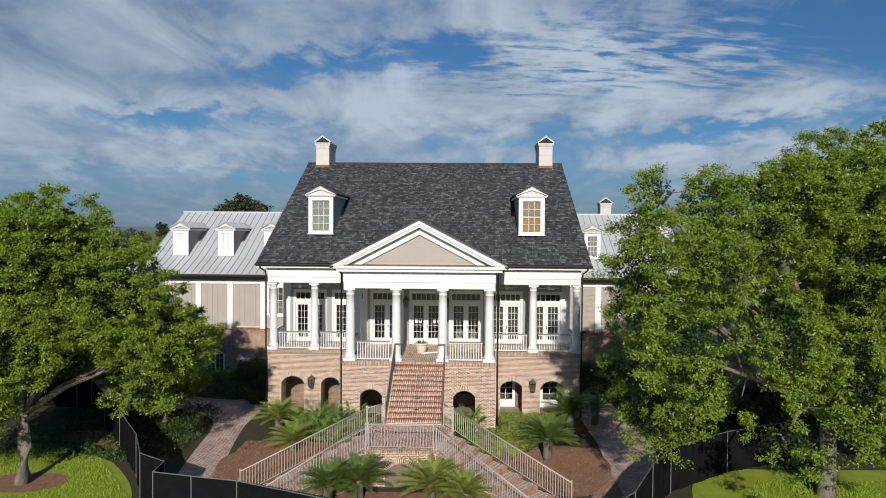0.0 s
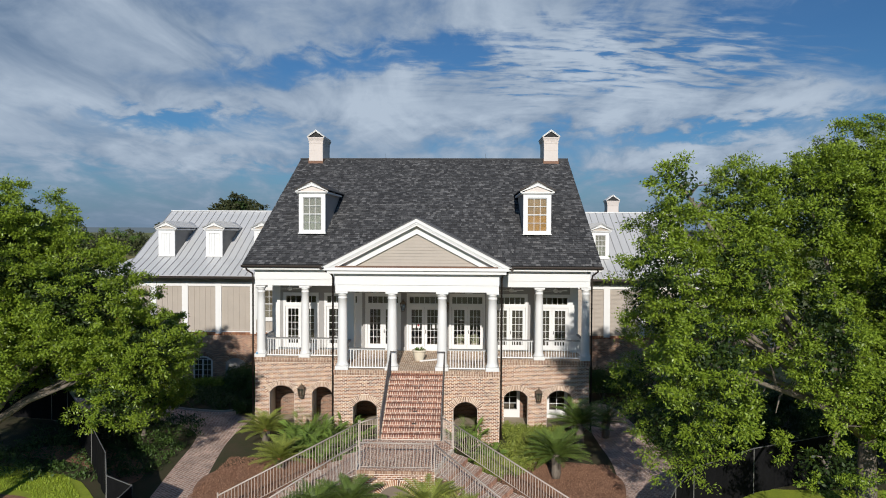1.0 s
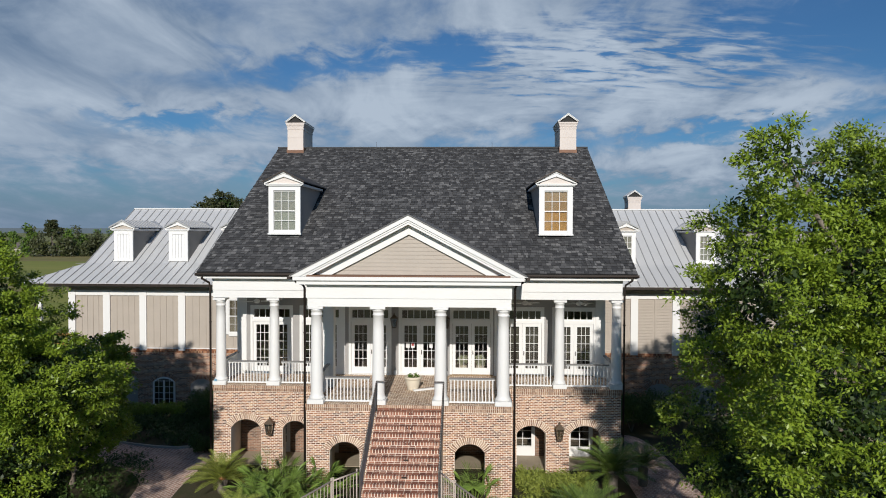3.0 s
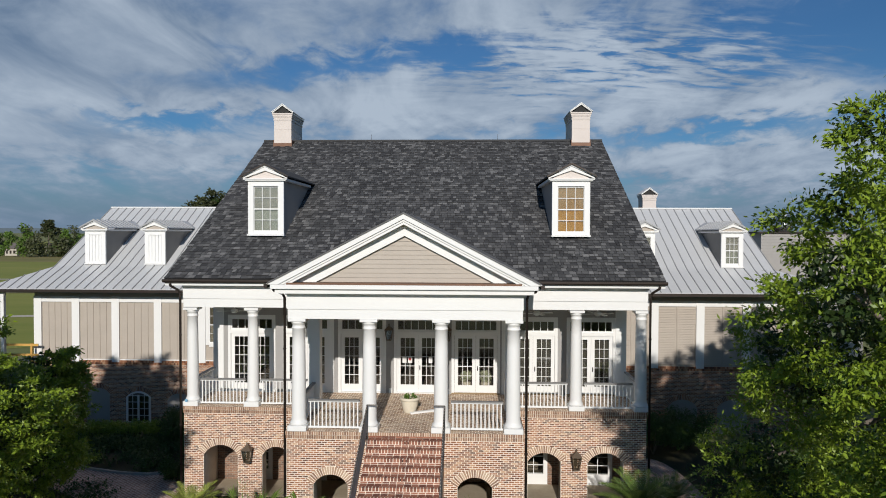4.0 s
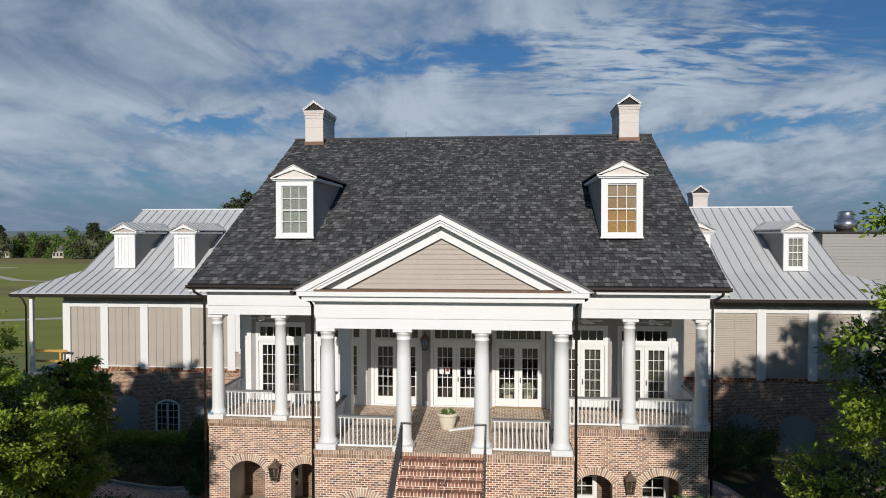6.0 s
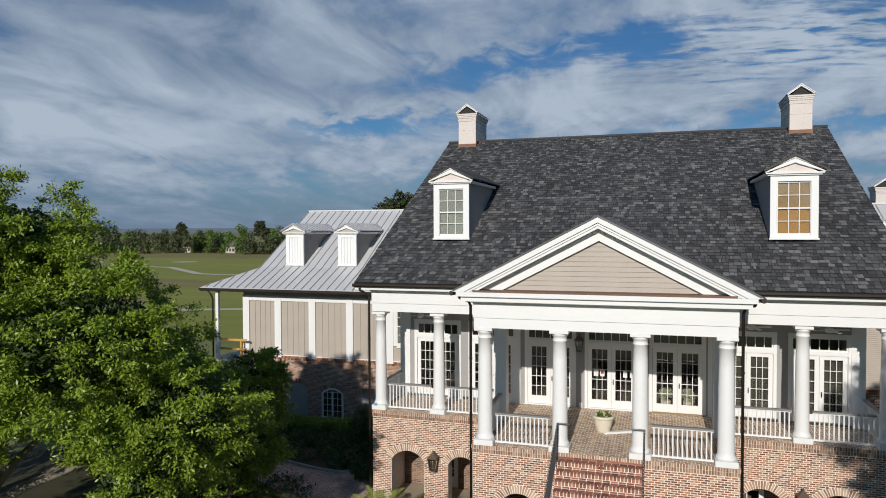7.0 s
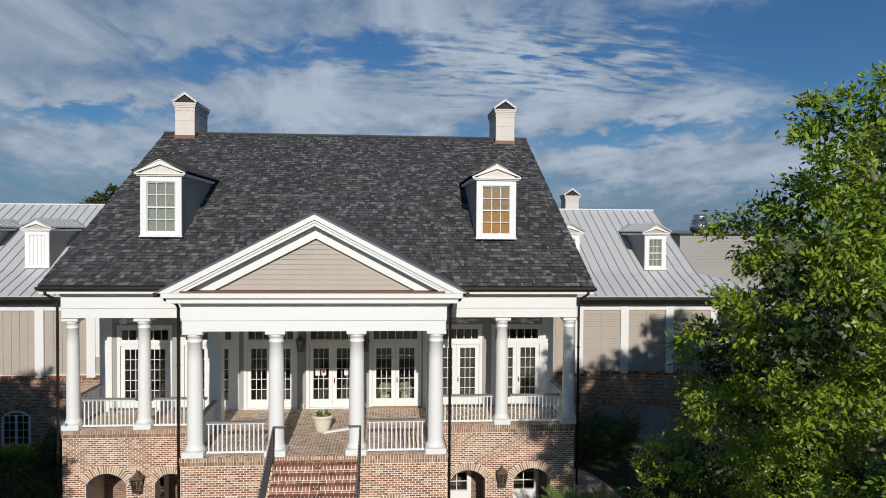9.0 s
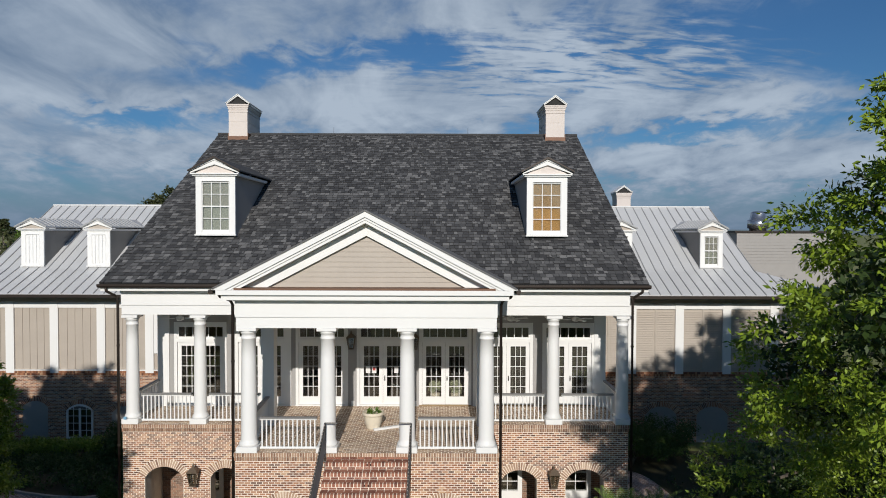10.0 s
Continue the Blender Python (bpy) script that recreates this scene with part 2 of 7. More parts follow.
def brick_pattern(name, c1, c2, mortar, bw, bh, rough=0.9, rot=0.0, axes="xz", joint=0.007):
    m = bpy.data.materials.new(name)
    m.use_nodes = True
    n, l = m.node_tree.nodes, m.node_tree.links
    b = n["Principled BSDF"]
    b.inputs["Roughness"].default_value = rough
    tc = n.new("ShaderNodeTexCoord")
    mp = n.new("ShaderNodeMapping")
    mp.inputs["Rotation"].default_value = (radians(-90) if axes == "xz" else 0, 0, radians(rot))
    l.new(tc.outputs["Object"], mp.inputs[0])
    bt = n.new("ShaderNodeTexBrick")
    bt.inputs["Scale"].default_value = 1.0
    bt.inputs["Brick Width"].default_value, bt.inputs["Row Height"].default_value = bw, bh
    bt.inputs["Mortar Size"].default_value = joint
    bt.inputs["Color1"].default_value, bt.inputs["Color2"].default_value, bt.inputs["Mortar"].default_value = (*c1, 1), (*c2, 1), (*mortar, 1)
    l.new(mp.outputs[0], bt.inputs[0])
    ns = n.new("ShaderNodeTexNoise")
    ns.inputs["Scale"].default_value, ns.inputs["Detail"].default_value = 0.9, 6
    l.new(tc.outputs["Object"], ns.inputs["Vector"])
    mr = n.new("ShaderNodeMapRange")
    mr.inputs[1].default_value, mr.inputs[2].default_value, mr.inputs[3].default_value, mr.inputs[4].default_value = 0.3, 0.7, 0.6, 1.15
    l.new(ns.outputs["Fac"], mr.inputs[0])
    mx = n.new("ShaderNodeVectorMath")
    mx.operation = "SCALE"
    l.new(bt.outputs["Color"], mx.inputs[0])
    l.new(mr.outputs[0], mx.inputs["Scale"])
    l.new(mx.outputs[0], b.inputs["Base Color"])
    bp = n.new("ShaderNodeBump")
    bp.inputs["Strength"].default_value, bp.inputs["Distance"].default_value, bp.invert = 0.6, 0.01, True
    l.new(bt.outputs["Fac"], bp.inputs["Height"])
    l.new(bp.outputs[0], b.inputs["Normal"])
    return m


BRICKFLAT = brick_pattern("brick_behind_arches", (0.36, 0.20, 0.13), (0.16, 0.10, 0.075), (0.42, 0.37, 0.30), 0.215, 0.075)
PAVING = brick_pattern("brick_paving", (0.64, 0.42, 0.33), (0.40, 0.245, 0.185), (0.86, 0.76, 0.66), 0.24, 0.12, rot=38, axes="xy", joint=0.012)


def leaf_material(name, base, vary, rough=0.55):
    m = material(name, base, rough, vary=vary, scale=1.3, amount=1.0, island=0.4)
    nt = m.node_tree
    b = nt.nodes["Principled BSDF"]
    tr = nt.nodes.new("ShaderNodeBsdfTranslucent")
    mixer = nt.nodes.new("ShaderNodeMixShader")
    mixer.inputs[0].default_value = 0.07
    col = b.inputs["Base Color"].links[0].from_socket
    nt.links.new(col, tr.inputs[0])
    nt.links.new(b.outputs[0], mixer.inputs[1])
    nt.links.new(tr.outputs[0], mixer.inputs[2])
    nt.links.new(mixer.outputs[0], nt.nodes["Material Output"].inputs[0])
    return m


OAKLEAF = leaf_material("oak_leaf", (0.31, 0.41, 0.036), (0.07, 0.13, 0.013), 0.42)
# Leaves inside the crowns: the inner shade is put into this dark green
INNERLEAF = leaf_material("inner_shade_leaf", (0.040, 0.075, 0.012), (0.018, 0.034, 0.007))
DARKLEAF = leaf_material("dark_leaf", (0.075, 0.135, 0.024), (0.035, 0.070, 0.013))
MIDLEAF = leaf_material("mid_leaf", (0.12, 0.20, 0.027), (0.05, 0.10, 0.013))
PALMLEAF = leaf_material("palm_leaf", (0.36, 0.40, 0.08), (0.12, 0.16, 0.03), 0.38)
CYCADLEAF = leaf_material("cycad_leaf", (0.21, 0.29, 0.06), (0.04, 0.08, 0.018), 0.33)
FARLEAF = leaf_material("far_leaf", (0.085, 0.095, 0.035), (0.035, 0.045, 0.018))

GLASS = bpy.data.materials.new("window_glass")
GLASS.use_nodes = True
_n, _l = GLASS.node_tree.nodes, GLASS.node_tree.links
_n.remove(_n["Principled BSDF"])
_t, _g, _m, _f = _n.new("ShaderNodeBsdfTransparent"), _n.new("ShaderNodeBsdfGlossy"), _n.new("ShaderNodeMixShader"), _n.new("ShaderNodeFresnel")
_t.inputs[0].default_value = (0.82, 0.83, 0.81, 1)
_g.inputs["Roughness"].default_value = 0.03
_f.inputs[0].default_value = 1.7
_l.new(_f.outputs[0], _m.inputs[0])
_l.new(_t.outputs[0], _m.inputs[1])
_l.new(_g.outputs[0], _m.inputs[2])
_l.new(_m.outputs[0], _n["Material Output"].inputs[0])


# ---- mesh helpers ----
def box(bm, x0, x1, y0, y1, z0, z1):
    v = [bm.verts.new(p) for p in ((x0, y0, z0), (x1, y0, z0), (x1, y1, z0), (x0, y1, z0), (x0, y0, z1), (x1, y0, z1), (x1, y1, z1), (x0, y1, z1))]
    for f in ((0, 3, 2, 1), (4, 5, 6, 7), (0, 1, 5, 4), (1, 2, 6, 5), (2, 3, 7, 6), (3, 0, 4, 7)):
        bm.faces.new([v[i] for i in f])
    return v


def boxm(bm, size, m):
    """A box of that size, centred, laid by the matrix m."""
    sx, sy, sz = (s / 2 for s in size)
    for v in box(bm, -sx, sx, -sy, sy, -sz, sz):
        v.co = m @ v.co


def prism(bm, pts, d):
    """A closed outline pushed along the vector d."""
    a = [bm.verts.new(p) for p in pts]
    b = [bm.verts.new(Vector(p) + Vector(d)) for p in pts]
    n = len(a)
    bm.faces.new(a[::-1])
    bm.faces.new(b)
    for i in range(n):
        bm.faces.new((a[i], a[(i + 1) % n], b[(i + 1) % n], b[i]))


def lathe(bm, prof, x, y, seg=20):
    """A turned form about a vertical axis; prof: (radius, z) from the bottom up."""
    rings = [[bm.verts.new((x + r * math.cos(2 * math.pi * i / seg), y + r * math.sin(2 * math.pi * i / seg), z)) for i in range(seg)] for r, z in prof]
    for a, b in zip(rings, rings[1:]):
        for i in range(seg):
            bm.faces.new((a[i], a[(i + 1) % seg], b[(i + 1) % seg], b[i]))
    bm.faces.new(rings[0][::-1])
    bm.faces.new(rings[-1])


def tube(bm, pts, r, seg=8):
    """A round bar through the points; r: one radius or one for each point."""
    rs = r if isinstance(r, (list, tuple)) else [r] * len(pts)
    pts = [Vector(p) for p in pts]
    rings = []
    for i, p in enumerate(pts):
        d = (pts[min(i + 1, len(pts) - 1)] - pts[max(i - 1, 0)]).normalized()
        q = d.to_track_quat("Z", "Y")
        rings.append([bm.verts.new(p + q @ Vector((rs[i] * math.cos(2 * math.pi * k / seg), rs[i] * math.sin(2 * math.pi * k / seg), 0))) for k in range(seg)])
    for a, b in zip(rings, rings[1:]):
        for k in range(seg):
            bm.faces.new((a[k], a[(k + 1) % seg], b[(k + 1) % seg], b[k]))
    bm.faces.new(rings[0][::-1])
    bm.faces.new(rings[-1])


def bevel(bm, w=0.01, seg=1):
    bmesh.ops.bevel(bm, geom=bm.edges[:], offset=w, segments=seg, affect="EDGES", clamp_overlap=True)


def part(name, bm, mat, parent=None, label="", smooth=False):
    me = bpy.data.meshes.new(name)
    bmesh.ops.recalc_face_normals(bm, faces=bm.faces[:])
    if smooth:
        for f in bm.faces:
            f.smooth = True
    bm.to_mesh(me)
    bm.free()
    me.materials.append(mat)
    ob = new(name, me)
    if parent:
        ob.parent = parent
    if label:
        ob["label"] = label
    return ob


def thing(name, x, y, z, label, category, group="", kind=""):
    ob = new(name)
    ob.location = (x, y, z)
    return tagged(ob, label, category, group, kind)


def boxes(name, mat, parent, *bs, label="", bev=0.0, split=False):
    if split:
        return [boxes(name, mat, parent, b, label=label, bev=bev) for b in bs][0]
    bm = bmesh.new()
    for b in bs:
        box(bm, *b)
    if bev:
        bevel(bm, bev)
    return part(name, bm, mat, parent, label)


def raw(name, verts, faces, mat, parent=None, label="", kind=""):
    me = bpy.data.meshes.new(name)
    me.from_pydata(verts, [], faces)
    me.materials.append(mat)
    ob = new(name, me)
    if parent:
        ob.parent = parent
    if label:
        ob["label"] = label
    if kind:
        ob["kind"] = kind
    return ob


# ---- pieces laid in rows ----
def slab(V, F, o, u, v, n, a0, a1, b0, b1, d, chamfer=0.0):
    """One piece on a surface: from a0 to a1 along u and b0 to b1 along v, d proud along n."""
    k = len(V)
    for a, b, h in ((a0, b0, 0), (a1, b0, 0), (a1, b1, 0), (a0, b1, 0), (a0 + chamfer, b0 + chamfer, d), (a1 - chamfer, b0 + chamfer, d), (a1 - chamfer, b1 - chamfer, d), (a0 + chamfer, b1 - chamfer, d)):
        V.append((o[0] + u[0] * a + v[0] * b + n[0] * h, o[1] + u[1] * a + v[1] * b + n[1] * h, o[2] + u[2] * a + v[2] * b + n[2] * h))
    F.extend(((k + 4, k + 5, k + 6, k + 7), (k, k + 1, k + 5, k + 4), (k + 1, k + 2, k + 6, k + 5), (k + 2, k + 3, k + 7, k + 6), (k + 3, k, k + 4, k + 7)))


def lay_bricks(V, F, o, u, v, n, width, height, inside=None, bl=0.182, bh=0.068, joint=0.021, proud=0.005, rng=None, skip=None, cuts=None):
    """A wall or floor of bricks; cuts(h): the stretches along u that stay free at the height h."""
    rng = rng or random.Random(3)
    rows = int(height / bh + 0.01)
    for r in range(rows):
        a = -bl / 2 if r % 2 else 0.0
        b0 = r * bh
        free = cuts(b0 + bh / 2) if cuts else ()
        while a < width:
            runs = [(max(a, 0.0), min(a + bl, width))]
            a += bl
            for f0, f1 in free:
                runs = [p for q0, q1 in runs for p in ((q0, min(q1, f0)), (max(q0, f1), q1)) if p[1] - p[0] > 0]
            for a0, a1 in runs:
                if a1 - a0 < 0.03 or (inside and not inside((a0 + a1) / 2, b0 + bh / 2, a0, a1)):
                    continue
                if skip and skip(a0, a1, b0, bl):
                    continue
                slab(V, F, o, u, v, n, a0 + joint / 2, a1 - joint / 2, b0 + joint / 2, b0 + bh - joint / 2, proud + rng.uniform(-0.003, 0.004))


def arc_z(x, xa, xb, zs, zc):
    """Height of a segmental arch at x."""
    half, rise, t = (xb - xa) / 2, zc - zs, x - (xa + xb) / 2
    rad = (half * half + rise * rise) / (2 * rise)
    return zc - rad + math.sqrt(max(rad * rad - t * t, 0))


def arched_wall(bm, x0, x1, z0, z1, y0, y1, openings):
    """A wall from y0 to y1 with arched openings (xa, xb, foot, spring, crown)."""
    x = x0
    for xa, xb, zb, zs, zc in sorted(openings):
        if xa > x:
            box(bm, x, xa, y0, y1, z0, z1)
        n = 10
        for i in range(n):
            p, q = xa + (xb - xa) * i / n, xa + (xb - xa) * (i + 1) / n
            a, b = arc_z(p, xa, xb, zs, zc), arc_z(q, xa, xb, zs, zc)
            prism(bm, [(p, y0, a), (q, y0, b), (q, y0, z1), (p, y0, z1)], (0, y1 - y0, 0))
        if zb > z0:
            box(bm, xa, xb, y0, y1, z0, zb)
        x = xb
    if x < x1:
        box(bm, x, x1, y0, y1, z0, z1)


RING = 0.27   # depth of the arch rings


def arch_cuts(openings, x0, ring=RING):
    """For lay_bricks: what the openings and their rings take out of a course; x0: where the wall begins."""
    def cuts(z):
        out = []
        for xa, xb, zb, zs, zc in openings:
            half, rise, cx = (xb - xa) / 2, zc - zs, (xa + xb) / 2
            rad = (half * half + rise * rise) / (2 * rise)
            th, cz = math.asin(min(half / rad, 1)), zc - rad
            zo = cz + (rad + ring) * math.cos(th)
            if z < zb or z > zc + ring:
                continue
            if z < zs:
                w = half
            elif z < zo:
                w = half + ring * math.sin(th) * (z - zs) / (zo - zs)
            else:
                w = math.sqrt(max((rad + ring) ** 2 - (z - cz) ** 2, 0))
            out.append((cx - w - x0, cx + w - x0))
        return out
    return cuts


def arch_ring(V, F, xa, xb, zs, zc, y, depth=RING, proud=0.007):
    """The bricks on end of a segmental arch, on a wall that faces -y."""
    half, rise, cx = (xb - xa) / 2, zc - zs, (xa + xb) / 2
    rad = (half * half + rise * rise) / (2 * rise)
    cz, th = zc - rad, math.asin(min(half / rad, 1))
    n = max(int(2 * th * (rad + depth / 2) / 0.078), 7)
    for i in range(n):
        t = -th + 2 * th * (i + 0.5) / n
        w = 2 * th / n * 0.36
        k = len(V)
        for r, dy in ((rad, 0), (rad + depth, 0)):
            for s in (-w, w):
                V.append((cx + r * math.sin(t + s), y, cz + r * math.cos(t + s)))
                V.append((cx + r * math.sin(t + s), y - proud, cz + r * math.cos(t + s)))
        F.extend(((k + 1, k + 3, k + 7, k + 5), (k, k + 1, k + 5, k + 4), (k + 2, k + 6, k + 7, k + 3), (k, k + 2, k + 3, k + 1), (k + 4, k + 5, k + 7, k + 6)))


# ---- the ground ----
def sheet(name, pts, z, mat, label, cat, thick=0.0, kind="structure"):
    bm = bmesh.new()
    vs = [bm.verts.new((x, y, z)) for x, y in pts]
    for tri in tessellate_polygon([[Vector((x, y, 0)) for x, y in pts]]):
        bm.faces.new([vs[i] for i in tri])
    return tagged(part(name, bm, mat), label, cat, kind=kind)


sheet("ground", [(-4000, -4000), (4000, -4000), (4000, 4000), (-4000, 4000)], 0.0, GRASS, "flat mown grass of a golf course running to the horizon", "ground")

# ---- the house ----
ZF = 3.6            # porch floor
XC, YP, YS = 3.93, 0.10, 3.09   # portico half width, portico front, side porch front
XS, YW = 8.66, 5.60            # side porch half width, door wall
ZC, ZE = 7.34, 8.5             # column top, eaves
YR, ZR = 15.17, 15.23          # ridge
XE, YE = 9.22, 2.70            # half length of the roof, eaves
house = thing("house", 0, 0, 0, "two-storey brick and white-painted house with columned porch and dark shingle roof", "house")

ARCH_C = [(-3.03, -1.88, 0.0, 1.82, 2.16), (1.76, 2.90, 0.0, 1.80, 2.14)]
ARCH_L = [(-7.91, -6.60, 0.0, 1.76, 2.14), (-5.67, -4.61, 0.0, 1.76, 2.10)]
ARCH_R = [(4.31, 5.53, 0.0, 1.70, 2.03), (6.52, 7.84, 0.0, 1.68, 2.06)]

bm = bmesh.new()
arched_wall(bm, -XC, XC, -0.2, ZF - 0.03, YP, YP + 0.5, ARCH_C)
portico_wall = part("brick_wall", bm, MORTAR, house, "brick wall with arches and pale mortar")
bm = bmesh.new()
arched_wall(bm, -XS, -XC - 0.003, -0.2, ZF - 0.03, YS, YS + 0.5, ARCH_L)
wall_l = part("brick_wall", bm, MORTAR, house)
bm = bmesh.new()
arched_wall(bm, XC + 0.003, XS, -0.2, ZF - 0.03, YS, YS + 0.5, ARCH_R)
wall_r = part("brick_wall", bm, MORTAR, house)
boxes("brick_wall", MORTAR, house, (-XC, -XC + 0.4, YP + 0.503, YS + 0.5, -0.2, ZF - 0.03), (XC - 0.4, XC, YP + 0.503, YS + 0.5, -0.2, ZF - 0.03), split=True)
boxes("brick_wall", MORTAR, house, (-XS, -XS + 0.4, YS + 0.503, 12.7, -0.2, ZF - 0.03), (XS - 0.4, XS, YS + 0.503, 12.7, -0.2, ZF - 0.03), split=True)
# porch floor
porch_floor = boxes("porch_floor", MORTAR, house, (-XC + 0.02, XC - 0.02, YP + 0.02, YW + 0.1, ZF - 0.028, ZF), (-XS + 0.02, -XC + 0.017, YS + 0.02, YW + 0.1, ZF - 0.028, ZF),
                    (XC - 0.017, XS - 0.02, YS + 0.02, YW + 0.1, ZF - 0.028, ZF), split=True)

# door wall, openings left for the doors
DOORS = [(-6.87, 1), (-4.57, 1), (-2.28, 0), (0.03, 0), (2.39, 0), (4.72, 1), (7.06, 1)]   # middle, side porch or not
DW, DH, TH = 0.94, 6.02, 6.68    # half width of an opening, head of the doors, head of the transoms
x, runs = -8.42, []
for cx, _ in DOORS:
    runs += [(x, cx - DW, YW, YW + 0.25, ZF + 0.003, 7.6), (cx - DW, cx + DW, YW, YW + 0.25, TH, 7.6)]
    x = cx + DW
runs.append((x, 8.42, YW, YW + 0.25, ZF + 0.003, 7.6))
boxes("porch_wall", PORCHWALL, house, *runs, label="grey-painted wall behind the porch", split=True)
boxes("side_wall", TAUPE, house, (-8.42, -8.17, YW + 0.253, 13.5, ZF, 7.9), (8.17, 8.42, YW + 0.253, 13.5, ZF, 7.9), split=True)
boxes("pilaster", WHITE, house, (-8.46, -8.03, YW - 0.06, YW - 0.003, ZF + 0.003, 7.39))
boxes("pilaster", WHITE, house, (8.03, 8.46, YW - 0.06, YW - 0.003, ZF + 0.003, 7.39))
for s in (-1, 1):
    boxes("pier", WHITE, house, tuple(sorted((s * 3.45, s * 3.89))) + (YS - 0.15, YS + 0.3, ZF + 0.003, ZC - 0.003), label="square white porch pier")
# porch ceiling
boxes("porch_ceiling", WHITE, house, (-XC + 0.1, XC - 0.1, YP + 0.55, YW - 0.003, ZC + 0.06, ZC + 0.12), (-XS + 0.2, -XC + 0.09, YS + 0.5, YW - 0.003, ZC + 0.06, ZC + 0.12), (XC - 0.09, XS - 0.2, YS + 0.5, YW - 0.003, ZC + 0.06, ZC + 0.12), split=True)
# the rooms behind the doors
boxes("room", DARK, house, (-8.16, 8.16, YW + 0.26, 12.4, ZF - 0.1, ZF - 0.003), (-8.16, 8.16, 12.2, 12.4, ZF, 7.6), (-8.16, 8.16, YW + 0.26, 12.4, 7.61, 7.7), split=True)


def column(x, y, r, h0=ZF + 0.003, h1=ZC):
    bm = bmesh.new()
    prof = [(r * 1.20, h0 + 0.18), (r * 1.25, h0 + 0.22), (r * 1.18, h0 + 0.27), (r * 1.06, h0 + 0.30), (r * 1.02, h0 + 0.36), (r, h0 + 0.45)]
    prof += [(r * (1 - 0.13 * t ** 1.5), h0 + 0.45 + (h1 - h0 - 0.80) * t) for t in (0.2, 0.4, 0.6, 0.8, 1.0)]
    t = r * 0.87
    prof += [(t * 1.10, h1 - 0.34), (t * 1.10, h1 - 0.31), (t, h1 - 0.30), (t, h1 - 0.20), (t * 1.12, h1 - 0.19), (t * 1.16, h1 - 0.16), (t * 1.34, h1 - 0.10)]
    lathe(bm, prof, x, y, 24)
    c = part("column", bm, WHITE, house, "round white-painted porch column", smooth=True)
    w = r * 1.32
    p = boxes("plinth", WHITE, c, (x - w, x + w, y - w, y + w, h0, h0 + 0.177), bev=0.012)
    w = t * 1.42
    boxes("capital", WHITE, c, (x - w, x + w, y - w, y + w, h1 - 0.097, h1 - 0.003), bev=0.01)
    return c


for x in (-3.57, -1.19, 1.20, 3.59):
    column(x, 0.33, 0.238)
for x in (-8.42, -6.09, 6.11, 8.50):
    column(x, YS + 0.27, 0.218)

# entablatures
boxes("entablature", WHITE, house, (-3.87, 3.87, 0.06, 0.56, ZC, 7.66), (-3.89, 3.89, 0.02, 0.6, 7.663, 8.14), (-3.94, 3.94, -0.04, 0.66, 8.143, 8.20), label="white beam over the columns", split=True)
for s in (-1, 1):
    boxes("entablature", WHITE, house, tuple(sorted((s * 3.64, s * 3.87))) + (0.563, YS + 0.05, ZC, 7.66), tuple(sorted((s * 3.62, s * 3.89))) + (0.603, YS + 0.05, 7.663, 8.2), split=True)
    a, b = sorted((s * 3.90, s * 8.68))
    boxes("entablature", WHITE, house, (a, b, YS + 0.03, YS + 0.51, ZC + 0.02, 7.68), (a, b, YS - 0.01, YS + 0.55, 7.683, 8.1), (a, b, YS - 0.09, YS + 0.61, 8.103, 8.2), split=True)
    a, b = sorted((s * 8.42, s * 8.66))
    boxes("entablature", WHITE, house, (a, b, YS + 0.513, 12.6, ZC + 0.02, 8.2), split=True)
    a, b = sorted((s * 4.4, s * (XE - 0.02)))
    boxes("soffit", WHITE, house, (a, b, YE + 0.02, YS + 0.65, 8.203, 8.36))
# cornice of the portico
boxes("cornice", WHITE, house, (-4.2, 4.2, -0.30, 0.8, 8.203, 8.36), (-4.32, 4.32, -0.42, 0.8, 8.363, 8.50), label="white moulded cornice", split=True)
boxes("flashing", COPPER, house, (-3.8, 3.8, -0.40, 0.14, 8.503, 8.56), label="brown copper flashing")

# pediment
AP = 10.8
sl = (AP - 8.52) / 4.36
bm = bmesh.new()
for z in np.arange(8.56, 10.45, 0.15):
    z0, z1 = float(z), float(z) + 0.15
    h0, h1 = (AP - 0.30 - z0) / sl, (AP - 0.30 - z1) / sl
    if h1 < 0.05:
        break
    prism(bm, [(-h0, 0.14, z0), (h0, 0.14, z0), (h1, 0.165, z1), (-h1, 0.165, z1)], (0, 0.05, 0))
part("pediment_siding", bm, TAUPE, house, "taupe clapboards in the pediment")
for s in (-1, 1):
    for nm, y0, y1, o0, o1 in (("raking_board", 0.02, 0.13, 0.71, 0.345), ("raking_cornice", -0.32, 0.30, 0.34, 0.25), ("raking_cornice", -0.36, 0.30, 0.247, 0.17), ("raking_cornice", -0.42, 0.30, 0.167, -0.05)):
        bm = bmesh.new()
        low = 8.505
        def at(z, off):
            return (AP - off - z) / sl
        pts = [(0, y0, AP - o0), (s * at(low, o0), y0, low), (s * at(low, o1), y0, low), (0, y0, AP - o1)]
        prism(bm, pts, (0, y1 - y0, 0))
        part(nm, bm, WHITE, house)

